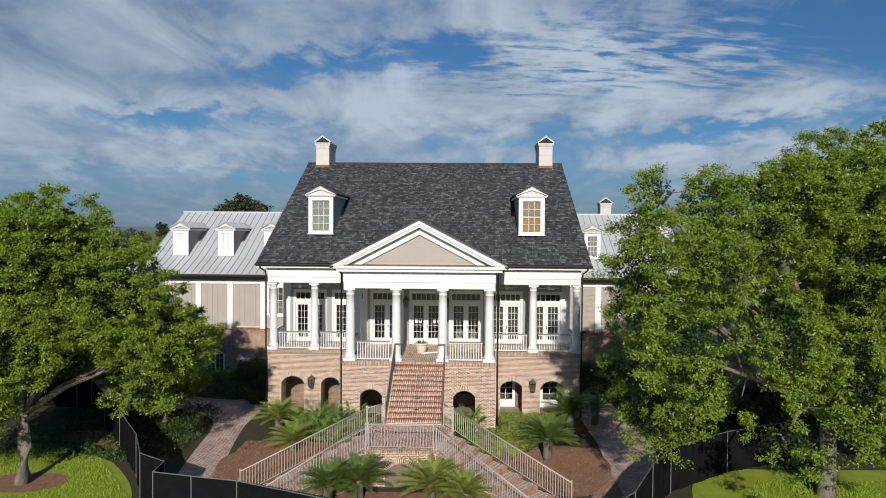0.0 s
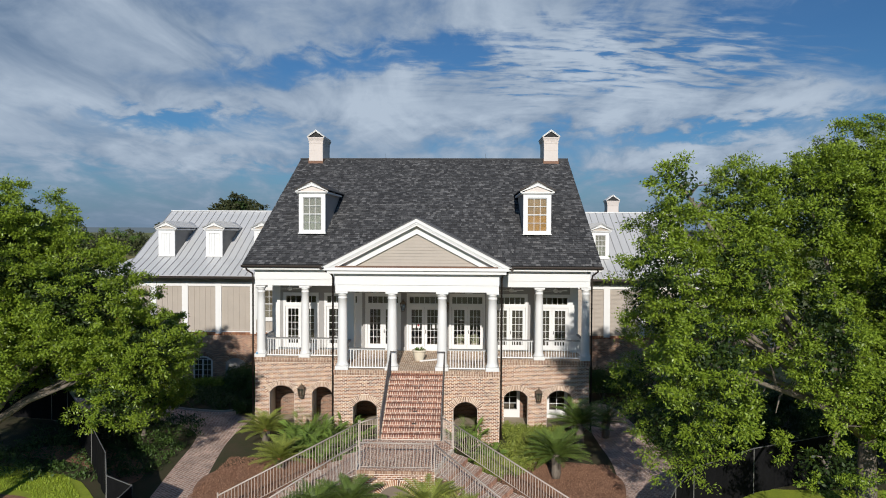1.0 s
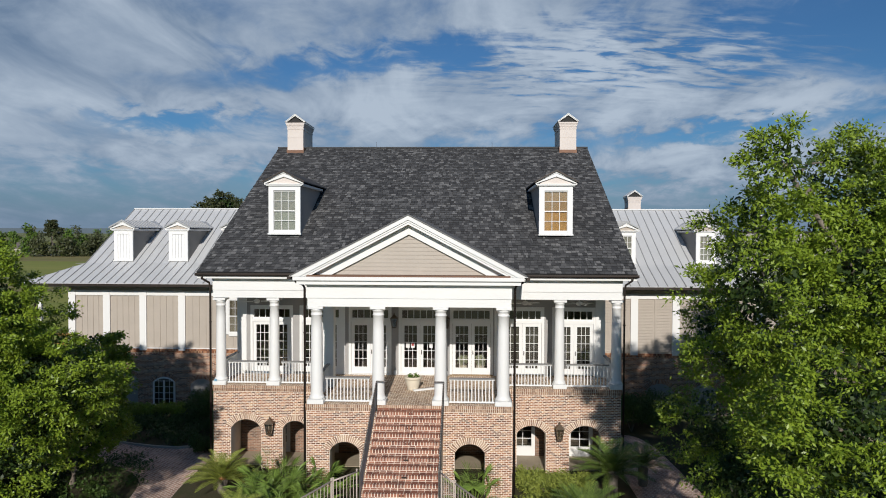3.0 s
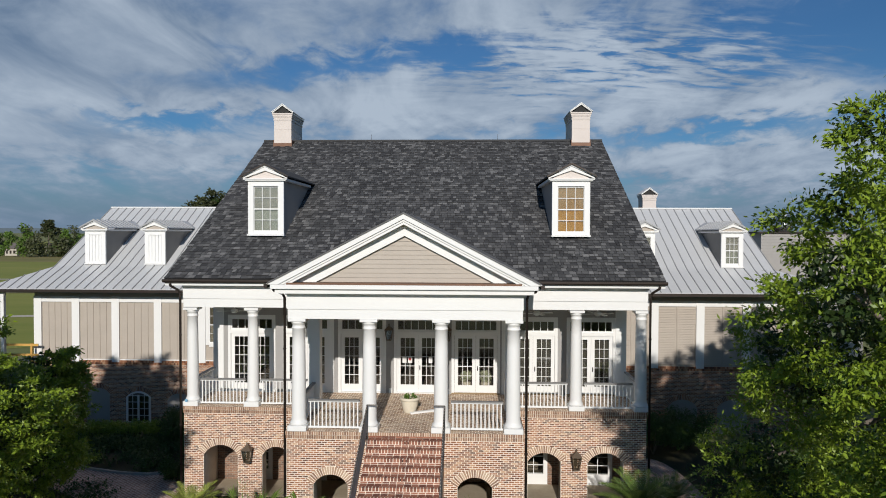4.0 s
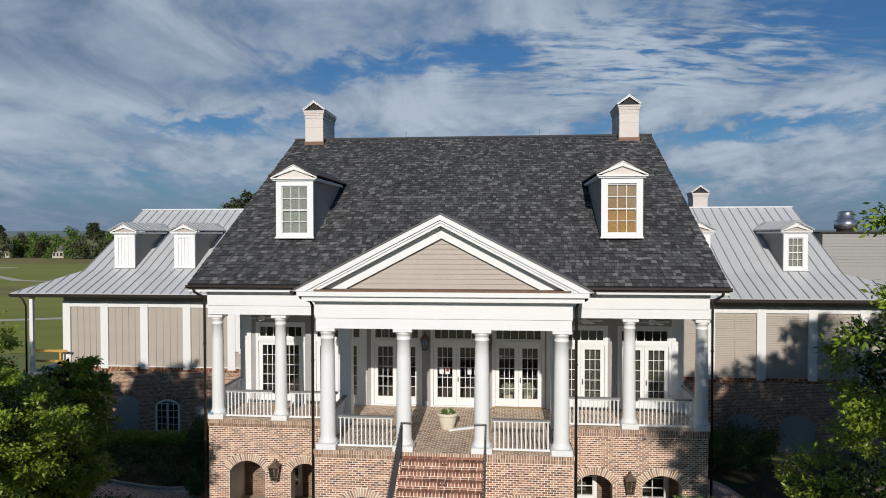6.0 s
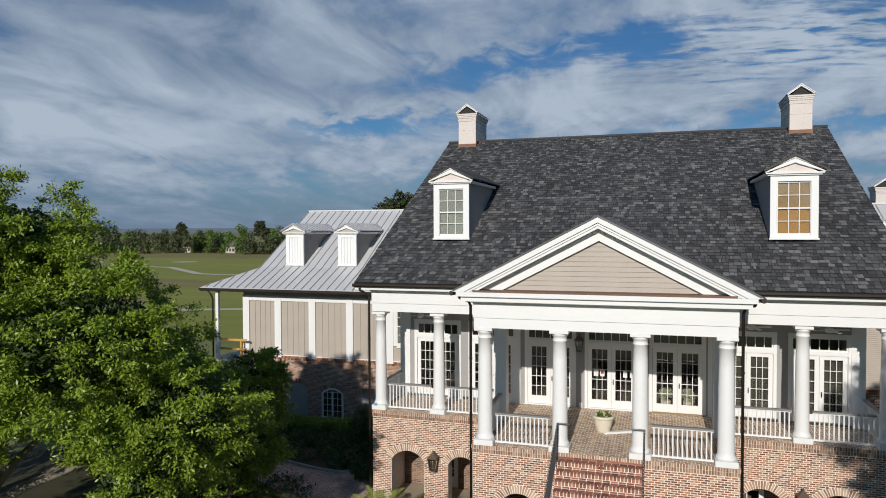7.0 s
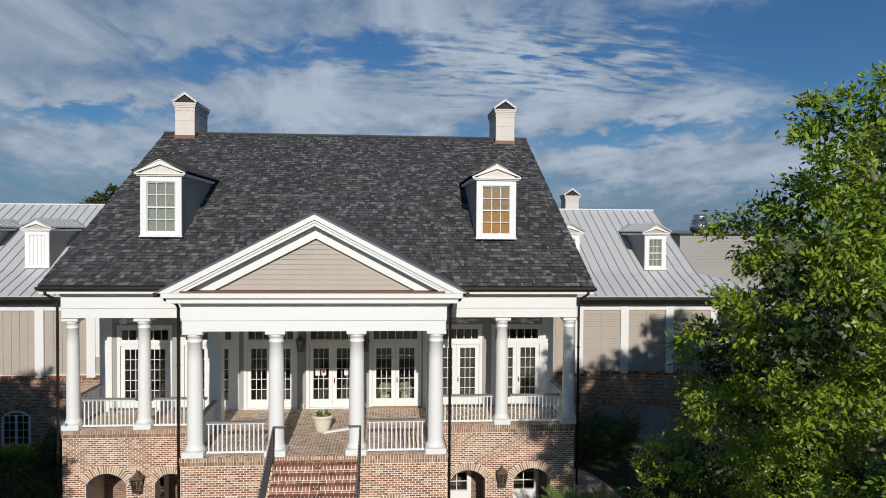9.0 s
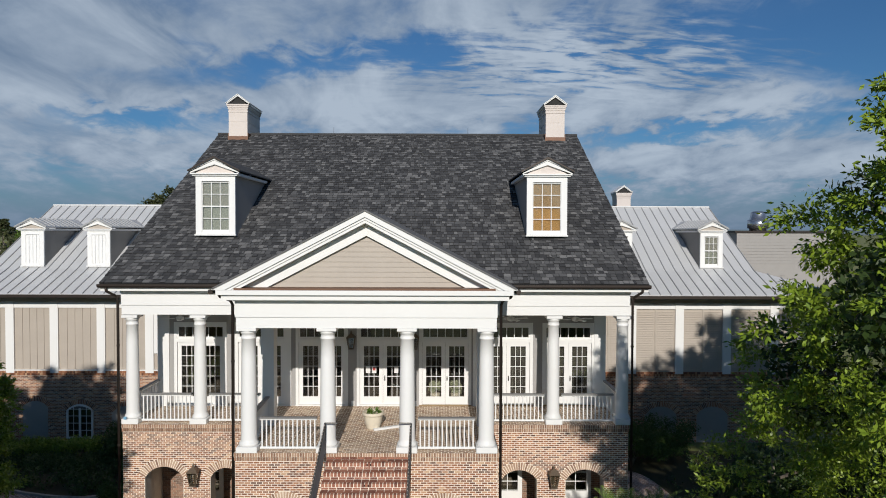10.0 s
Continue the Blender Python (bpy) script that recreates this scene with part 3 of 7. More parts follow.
# roofs: decks under the shingles
bm = bmesh.new()
quad = [(-XE, YE, 8.44), (XE, YE, 8.44), (XE, YR, ZR - 0.04), (-XE, YR, ZR - 0.04)]
back = [(-XE, YR, ZR - 0.04), (XE, YR, ZR - 0.04), (XE, 2 * YR - YE, 8.44), (-XE, 2 * YR - YE, 8.44)]
for q in (quad, back):
    a = [bm.verts.new(p) for p in q]
    b = [bm.verts.new((p[0], p[1], p[2] - 0.14)) for p in q]
    bm.faces.new(a)
    bm.faces.new(b[::-1])
    for i in range(4):
        bm.faces.new((a[i], a[(i + 1) % 4], b[(i + 1) % 4], b[i]))
roof = part("roof", bm, SHINGLESHADE, house, "dark grey architectural shingle roof")
for s in (-1, 1):   # gable ends
    bm = bmesh.new()
    prism(bm, [(s * 8.6, YE + 0.4, 8.2), (s * 8.6, 2 * YR - YE - 0.4, 8.2), (s * 8.6, YR, ZR - 0.3)], (-s * 0.2, 0, 0))
    part("gable_wall", bm, TAUPE, house)
# portico roof
YB = YE + (AP - 8.5) / (ZR - 8.5) * (YR - YE)
for s in (-1, 1):
    bm = bmesh.new()
    q = [(0, -0.46, AP + 0.0), (s * 4.4, -0.46, 8.53), (s * 4.4, YE + 0.05, 8.53), (0, YB, AP + 0.0)]
    a = [bm.verts.new(p) for p in q]
    b = [bm.verts.new((p[0], p[1], p[2] + 0.05)) for p in q]
    bm.faces.new(a)
    bm.faces.new(b)
    for i in range(4):
        bm.faces.new((a[i], a[(i + 1) % 4], b[(i + 1) % 4], b[i]))
    part("portico_roof", bm, SLATE, house)


SHINGLE = {}


def shingles(V, F, o, u, v, n, width_at, length, expo=0.215, tab=0.205, rng=None, keep_at=None, pick=None, parent=None):
    """Courses of shingles up a slope; width_at(d): the half width at the distance d up it."""
    rng = rng or random.Random(11)
    k = 0
    d = 0.0
    while d < length - 0.05:
        w = width_at(d)
        a = -w + rng.uniform(-tab, 0)
        while a < w:
            t = tab * rng.choice((0.45, 0.7, 0.9, 1.0, 1.25))
            a0, a1 = max(a, -w), min(a + t, w)
            a += t
            if a1 - a0 < 0.04 or (keep_at and not keep_at((a0 + a1) / 2, d)):
                continue
            h = rng.choice((0.010, 0.016, 0.024, 0.030))
            q = len(V)
            drop = rng.choice((0, 0, 0.012, 0.02))
            if pick and a1 - a0 > t - 0.001 and len(SHINGLE.get("all", ())) < 295 and pick((a0 + a1) / 2, d):
                key = (round(t, 3), h, drop)
                if key not in SHINGLE:
                    me = bpy.data.meshes.new("shingle")
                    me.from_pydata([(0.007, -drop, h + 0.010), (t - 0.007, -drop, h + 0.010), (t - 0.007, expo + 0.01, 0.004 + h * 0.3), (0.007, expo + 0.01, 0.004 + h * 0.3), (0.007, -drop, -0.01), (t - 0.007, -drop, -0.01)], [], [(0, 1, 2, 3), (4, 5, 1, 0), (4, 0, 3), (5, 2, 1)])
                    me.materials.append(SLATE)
                    me.materials.append(SHINGLESHADE)
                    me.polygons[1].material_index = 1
                    SHINGLE[key] = me
                ob = new("shingle", SHINGLE[key])
                ob.parent = parent
                ob.matrix_local = Matrix(((u[0], v[0], n[0], o[0] + u[0] * a0 + v[0] * d), (u[1], v[1], n[1], o[1] + u[1] * a0 + v[1] * d), (u[2], v[2], n[2], o[2] + u[2] * a0 + v[2] * d), (0, 0, 0, 1)))
                SHINGLE.setdefault("all", []).append(ob)
                continue
            for aa, bb, hh in ((a0 + 0.007, d - drop, h + 0.010), (a1 - 0.007, d - drop, h + 0.010), (a1 - 0.007, d + expo + 0.01, 0.004 + h * 0.3), (a0 + 0.007, d + expo + 0.01, 0.004 + h * 0.3), (a0 + 0.007, d - drop, -0.01), (a1 - 0.007, d - drop, -0.01)):
                V.append((o[0] + u[0] * aa + v[0] * bb + n[0] * hh, o[1] + u[1] * aa + v[1] * bb + n[1] * hh, o[2] + u[2] * aa + v[2] * bb + n[2] * hh))
            F.extend(((q, q + 1, q + 2, q + 3), (q + 4, q + 5, q + 1, q), (q + 4, q, q + 3), (q + 5, q + 2, q + 1)))
        d += expo


L = math.hypot(YR - YE, ZR - 8.5)
vu = ((YR - YE) / L, (ZR - 8.5) / L)
V, F = [], []


def on_main(a, d):
    y, z = YE + vu[0] * d, 8.5 + vu[1] * d
    return not (abs(a) < (AP - z) / sl - 0.1)


shingles(V, F, (0, YE, 8.47), (1, 0, 0), (0, vu[0], vu[1]), (0, -vu[1], vu[0]), lambda d: XE, L, keep_at=on_main, pick=lambda a, d: 2.9 < d < 5.4 and abs(a - 0.3) < 2.9, parent=roof)
rest = raw("shingles", V, F, SLATE, house, kind="stuff")
rest.data.materials.append(SHINGLESHADE)
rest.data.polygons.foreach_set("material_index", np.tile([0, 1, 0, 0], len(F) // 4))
boxes("ridge_cap", SLATE, house, (-XE, XE, YR - 0.14, YR + 0.14, ZR - 0.06, ZR + 0.03))


def dormer(parent, cx, y0, z0, w, h, roofpitch, depth, side_mat, roof_mat, blind=False, shades=None, gable_mat=None, seams=False):
    """A gabled dormer: front wall at y0 from z0, half width w, eaves h above, running depth back."""
    base = boxes("dormer", WHITE, parent, (cx - w, cx - w + 0.2, y0, y0 + 0.1, z0, z0 + h), (cx + w - 0.2, cx + w, y0, y0 + 0.1, z0, z0 + h), (cx - w + 0.2, cx + w - 0.2, y0, y0 + 0.1, z0, z0 + 0.1), (cx - w + 0.2, cx + w - 0.2, y0, y0 + 0.1, z0 + h - 0.2, z0 + h), label="white-trimmed gabled dormer")
    for s in (-1, 1):   # fine moulding round the opening
        boxes("casing", WHITE, base, (*sorted((cx + s * (w - 0.2), cx + s * (w - 0.235))), y0 - 0.022, y0 + 0.05, z0 + 0.07, z0 + h - 0.165))
    boxes("casing", WHITE, base, (cx - w + 0.236, cx + w - 0.236, y0 - 0.022, y0 + 0.05, z0 + h - 0.2, z0 + h - 0.165))
    boxes("cheek", side_mat, base, (cx - w + 0.01, cx - w + 0.08, y0 + 0.103, y0 + depth, z0 - 0.1, z0 + h), (cx + w - 0.08, cx + w - 0.01, y0 + 0.103, y0 + depth, z0 - 0.1, z0 + h), split=True)
    boxes("sill", WHITE, base, (cx - w - 0.03, cx + w + 0.03, y0 - 0.06, y0 + 0.1, z0 - 0.06, z0 - 0.003))
    rise = (w + 0.18) * roofpitch
    e = z0 + h
    boxes("eave", WHITE, base, (cx - w - 0.10, cx + w + 0.10, y0 - 0.08, y0 + 0.1, e + 0.003, e + 0.05), (cx - w - 0.16, cx + w + 0.16, y0 - 0.14, y0 + 0.1, e + 0.053, e + 0.10), (cx - w - 0.16, cx - w, y0 + 0.1, y0 + depth * 0.9, e + 0.003, e + 0.10), (cx + w, cx + w + 0.16, y0 + 0.1, y0 + depth * 0.9, e + 0.003, e + 0.10))
    bm = bmesh.new()
    prism(bm, [(cx - w, y0 - 0.01, e + 0.10), (cx + w, y0 - 0.01, e + 0.10), (cx, y0 - 0.01, e + 0.10 + w * roofpitch)], (0, 0.08, 0))
    part("gable", bm, gable_mat or PALESIDING, base)
    for s in (-1, 1):
        for yf, lo, hi in ((y0 - 0.11, -0.13, 0.025), (y0 - 0.15, 0.030, 0.095)):
            bm = bmesh.new()
            prism(bm, [(cx, yf, e + lo + rise), (cx + s * (w + 0.17), yf, max(e + lo + 0.145, e + 0.103)), (cx + s * (w + 0.18), yf, e + hi + 0.105), (cx, yf, e + hi + rise)], (0, y0 - 0.012 - yf, 0))
            part("raking_cornice", bm, WHITE, base)
        bm = bmesh.new()
        prism(bm, [(cx, y0 - 0.20, e + 0.10 + rise), (cx + s * (w + 0.22), y0 - 0.20, e + 0.155), (cx + s * (w + 0.22), y0 - 0.20, e + 0.205), (cx, y0 - 0.20, e + 0.16 + rise)], (0, depth + 0.9, 0))
        slope = part("dormer_roof", bm, roof_mat, base)
        bm = bmesh.new()
        prism(bm, [(cx, y0 - 0.225, e + 0.095 + rise), (cx + s * (w + 0.23), y0 - 0.225, e + 0.15), (cx + s * (w + 0.23), y0 - 0.225, e + 0.205), (cx, y0 - 0.225, e + 0.165 + rise)], (0, 0.022, 0))
        part("drip_edge", bm, SEAM if seams else BRONZE, slope)
        for i in range(9 if seams else 0):   # standing seams down the slope
            y = y0 - 0.17 + i * 0.42
            bm = bmesh.new()
            prism(bm, [(cx, y, e + 0.155 + rise), (cx + s * (w + 0.22), y, e + 0.20), (cx + s * (w + 0.22), y, e + 0.245), (cx, y, e + 0.20 + rise)], (0, 0.03, 0))
            part("seam", bm, SEAM, slope)
    if blind:
        for k in range(4):
            a, b = cx - w + 0.2 + (2 * w - 0.4) * k / 4, cx - w + 0.2 + (2 * w - 0.4) * (k + 1) / 4
            boxes("board", WHITE, base, (a + 0.006, b - 0.006, y0 + 0.03, y0 + 0.09, z0 + 0.1, z0 + h - 0.2), label="upright white board" if k == 0 else "")
    else:
        sash(base, cx, w - 0.2, y0 + 0.05, z0 + 0.1, z0 + h - 0.2, *shades)
    return base


def sash(parent, cx, hw, y, z0, z1, lower, upper):
    """A double-hung sash, six panes over six, with a blind behind each half."""
    mid = (z0 + z1) / 2
    bs = [(cx - hw, cx - hw + 0.05, y, y + 0.04, z0, z1), (cx + hw - 0.05, cx + hw, y, y + 0.04, z0, z1), (cx - hw + 0.05, cx + hw - 0.05, y, y + 0.04, z0, z0 + 0.06), (cx - hw + 0.05, cx + hw - 0.05, y, y + 0.04, z1 - 0.05, z1), (cx - hw + 0.05, cx + hw - 0.05, y, y + 0.04, mid - 0.025, mid + 0.025)]
    iw = 2 * hw - 0.1
    for i in (1, 2):
        xx = cx - hw + 0.05 + iw * i / 3
        bs += [(xx - 0.012, xx + 0.012, y + 0.005, y + 0.035, z0 + 0.06, mid - 0.025), (xx - 0.012, xx + 0.012, y + 0.005, y + 0.035, mid + 0.025, z1 - 0.05)]
    for zz in ((z0 + 0.06 + mid - 0.025) / 2, (mid + 0.025 + z1 - 0.05) / 2):
        bs.append((cx - hw + 0.05, cx + hw - 0.05, y + 0.008, y + 0.032, zz - 0.012, zz + 0.012))
    boxes("sash", WHITE, parent, *bs)
    boxes("pane", GLASS, parent, (cx - hw + 0.05, cx + hw - 0.05, y + 0.018, y + 0.022, z0 + 0.06, z1 - 0.05))
    boxes("blind", lower, parent, (cx - hw + 0.02, cx + hw - 0.02, y + 0.09, y + 0.10, z0, mid))
    boxes("blind", upper, parent, (cx - hw + 0.02, cx + hw - 0.02, y + 0.07, y + 0.08, mid, z1))


TANBLIND = material("tan_blind", (0.84, 0.50, 0.22), 0.8, vary=(0.72, 0.42, 0.18), scale=2, amount=0.6)
GREYBLIND = material("pale_blind", (0.60, 0.61, 0.57), 0.8, vary=(0.50, 0.51, 0.47), scale=2, amount=0.6)
DULLBLIND = material("grey_blind", (0.56, 0.54, 0.51), 0.8, vary=(0.48, 0.46, 0.43), scale=2, amount=0.6)
DULLTAN = material("dull_tan_blind", (0.68, 0.46, 0.28), 0.8, vary=(0.58, 0.38, 0.23), scale=2, amount=0.6)
dormer(house, -6.19, 5.34, 10.11, 0.735, 2.16, 0.60, 4.55, GREYSIDING, SLATE, shades=(GREYBLIND, DULLBLIND), gable_mat=STUCCO)
dormer(house, 6.17, 5.34, 10.11, 0.755, 2.16, 0.60, 4.55, GREYSIDING, SLATE, shades=(TANBLIND, DULLTAN), gable_mat=STUCCO)


def chimney(parent, x0, x1, y0, y1, z0, z1, zr=None):
    """A clad chimney: base flashing at the roof's height zr, boards, a stepped head and a gabled vent cap."""
    c = boxes("chimney", STUCCO, parent, (x0, x1, y0, y1, z0, z1 - 0.40), label="pinkish taupe clad chimney with a gabled vent cap")
    zr = z0 if zr is None else zr
    k = 0
    while zr + 0.16 + 0.72 * k < z1 - 0.5:   # broad boards with a joint between
        zb = zr + 0.16 + 0.72 * k
        boxes("board", STUCCO, c, (x0 - 0.014, x1 + 0.014, y0 - 0.014, y1 + 0.014, zb, min(zb + 0.704, z1 - 0.41)))
        k += 1
    for i, o in enumerate((0.035, 0.02, 0.05, 0.075, 0.105)):
        boxes("moulding", STUCCO, c, (x0 - o, x1 + o, y0 - o, y1 + o, z1 - 0.40 + i * 0.08, z1 - 0.327 + i * 0.08))
    boxes("flashing", COPPER, c, (x0 - 0.05, x1 + 0.05, y0 - 0.06, y0 - 0.018, zr - 0.05, zr + 0.15), (x0 - 0.05, x0 - 0.018, y0 - 0.018, y1, zr - 0.05, zr + 0.32), (x1 + 0.018, x1 + 0.05, y0 - 0.018, y1, zr - 0.05, zr + 0.32), label="brown copper flashing")
    cx, w = (x0 + x1) / 2, (x1 - x0) / 2 + 0.14
    bm = bmesh.new()
    prism(bm, [(cx - w + 0.14, y0 + 0.03, z1 + 0.003), (cx + w - 0.14, y0 + 0.03, z1 + 0.003), (cx, y0 + 0.03, z1 + 0.37)], (0, y1 - y0 - 0.06, 0))
    part("vent", bm, VENT, c, "dark louvred vent")
    for s in (-1, 1):
        bm = bmesh.new()
        prism(bm, [(cx, y0 - 0.08, z1 + 0.40), (cx + s * (w - 0.03), y0 - 0.08, z1 + 0.003), (cx + s * (w - 0.03), y0 - 0.08, z1 + 0.05), (cx, y0 - 0.08, z1 + 0.47)], (0, y1 - y0 + 0.16, 0))
        part("raking_trim", bm, WHITE, c)
        bm = bmesh.new()
        prism(bm, [(cx, y0 - 0.12, z1 + 0.475), (cx + s * (w + 0.01), y0 - 0.12, z1 + 0.03), (cx + s * (w + 0.01), y0 - 0.12, z1 + 0.06), (cx, y0 - 0.12, z1 + 0.515)], (0, y1 - y0 + 0.24, 0))
        part("cap_roof", bm, WHITE, c)
    return c


chimney(house, -8.48, -7.57, 14.5, 16.85, 14.5, 16.62, 14.86)
chimney(house, 7.53, 8.45, 14.5, 16.85, 14.5, 16.62, 14.86)


# ---- the wings ----
YG, ZB = 12.80, 3.45


def wing(s, x_in, x_out, x_eave, pil, name, label):
    w = thing(name, 0, 0, 0, label, "house wing")
    a, b = sorted((x_in, x_out))
    boxes("brick_base", WINGMORTAR, w, (a, b, YG, YG + 0.4, -0.2, ZB), label="dark brick base")
    boxes("board_wall", TAUPE, w, (a, b, YG + 0.05, YG + 0.3, ZB + 0.003, 7.1), label="taupe board wall between white posts")
    boxes("side_wall", TAUPE, w, (x_out - 0.15, x_out + 0.15, YG + 0.41, 27.6, 0, 7.1)) if s > 0 else boxes("side_wall", TAUPE, w, (x_out, x_out + 0.3, YG + 0.41, 27.6, 0, 7.1))
    boxes("top_band", WHITE, w, (a, b, YG - 0.03, YG + 0.047, 6.50, 6.78))
    for x in pil:
        boxes("post", WHITE, w, (x - 0.2, x + 0.2, YG - 0.06, YG + 0.047, ZB - 0.1, 6.80))
    # metal roof: skirt and steep upper roof
    ey, ez, by, bz, ry, rz = 11.85, 7.25, 14.3, 8.29, 20.3, 11.72
    xe = x_eave
    xb = s * (abs(x_out) - 0.35) if s < 0 else x_out + 2.5
    xr = -20.6 if s < 0 else 18.1
    def roofquad(q, t=0.06):
        bm = bmesh.new()
        p = [bm.verts.new(c) for c in q]
        r = [bm.verts.new((c[0], c[1], c[2] - t)) for c in q]
        bm.faces.new(p)
        bm.faces.new(r[::-1])
        for i in range(len(q)):
            bm.faces.new((p[i], p[(i + 1) % len(q)], r[(i + 1) % len(q)], r[i]))
        return part("metal_roof", bm, METALROOF, w, "pale grey standing-seam metal roof")
    roofquad([(x_in, ey, ez), (xe, ey, ez), (xr, by, bz), (x_in, by, bz)])
    roofquad([(xe, ey, ez), (xe, 2 * ry - ey, ez), (xr, 2 * ry - by, bz), (xr, by, bz)])
    roofquad([(x_in, by, bz), (xr, by, bz), (xr, ry, rz), (x_in, ry, rz)])
    roofquad([(x_in, ry, rz), (xr, ry, rz), (xr, 2 * ry - by, bz), (x_in, 2 * ry - by, bz)])
    bm = bmesh.new()
    prism(bm, [(xr - s * 0.1, by + 0.3, bz - 0.4), (xr - s * 0.1, 2 * ry - by - 0.3, bz - 0.4), (xr - s * 0.1, ry, rz - 0.15)], (-s * 0.1, 0, 0))
    part("gable_wall", bm, TAUPE, w)
    # standing seams
    n = int(abs(xr - x_in) / 0.5)
    for i in range(n + 1):
        x = xr - s * (i * 0.5 + 0.02)
        for (y0, z0), (y1, z1) in (((ey, ez), (by, bz)), ((by, bz), (ry, rz))):
            bm = bmesh.new()
            prism(bm, [(x - 0.018, y0, z0 + 0.002), (x + 0.018, y0, z0 + 0.002), (x + 0.018, y0, z0 + 0.05), (x - 0.018, y0, z0 + 0.05)], (0, y1 - y0, z1 - z0))
            part("seam", bm, SEAM, w)
    m = int(abs(xe - xr) / 0.5)
    for i in range(1, m + 1):
        x = xr + s * i * 0.5
        f = 1 - abs(x - xr) / abs(xe - xr)
        bm = bmesh.new()
        prism(bm, [(x - 0.018, ey, ez + 0.002), (x + 0.018, ey, ez + 0.002), (x + 0.018, ey, ez + 0.05), (x - 0.018, ey, ez + 0.05)], (0, (by - ey) * f, (bz - ez) * f))
        part("seam", bm, SEAM, w)
    a2, b2 = sorted((x_in, xe))
    boxes("gutter", BRONZE, w, (a2, b2, ey - 0.1, ey, ez - 0.16, ez - 0.02))
    boxes("soffit", GREYSIDING, w, (a2, b2, ey + 0.003, YG - 0.04, ez - 0.2, ez - 0.12))
    boxes("ridge_cap", METALROOF, w, (*sorted((x_in, xr)), ry - 0.12, ry + 0.12, rz - 0.03, rz + 0.05))
    return w


wing_l = wing(-1, -8.98, -20.82, -23.0, (-20.6, -18.56, -16.43, -14.17, -11.84, -9.3), "house_wing", "lower wing with brick base, taupe boards and metal roof")
wing_r = wing(1, 8.98, 19.3, 21.6, (11.5, 13.80, 16.10, 18.4), "house_wing", "lower wing with louvred taupe panels and pale metal roof")
CHEEKGREY = material("grey_dormer_cheek", (0.25, 0.245, 0.24), 0.6, vary=(0.20, 0.195, 0.19), scale=2, amount=0.6)
for x in (-18.39, -15.06, -11.7):
    dormer(wing_l, x, 14.4, 8.46, 0.57, 1.76, 0.62, 3.6, CHEEKGREY, METALROOF, blind=True, gable_mat=TAUPE, seams=True)
for x in (15.96, 11.36):
    dormer(wing_r, x, 14.4, 8.46, 0.57, 1.76, 0.62, 3.6, CHEEKGREY, METALROOF, shades=(GREYBLIND, DULLBLIND), gable_mat=TAUPE, seams=True)
chimney(wing_r, 14.2, 15.1, 26.2, 27.4, 7.6, 12.9, 11.75)



# ---- leaves ----
def leaf_mesh(name, p, e, f, mat, parent):
    """One four-cornered leaf at each p, with half length e and half width f."""
    count = len(p)
    q = np.stack([p - e, p + f - e * 0.1, p + e, p - f - e * 0.1], 1).reshape(-1, 3)
    me = bpy.data.meshes.new(name)
    me.vertices.add(len(q))
    me.vertices.foreach_set("co", q.ravel())
    me.loops.add(count * 4)
    me.loops.foreach_set("vertex_index", np.arange(count * 4))
    me.polygons.add(count)
    me.polygons.foreach_set("loop_start", np.arange(0, count * 4, 4))
    me.polygons.foreach_set("loop_total", np.full(count, 4))
    me.update()
    me.validate()
    me.materials.append(mat)
    ob = new(name, me)
    ob.parent = parent
    return ob


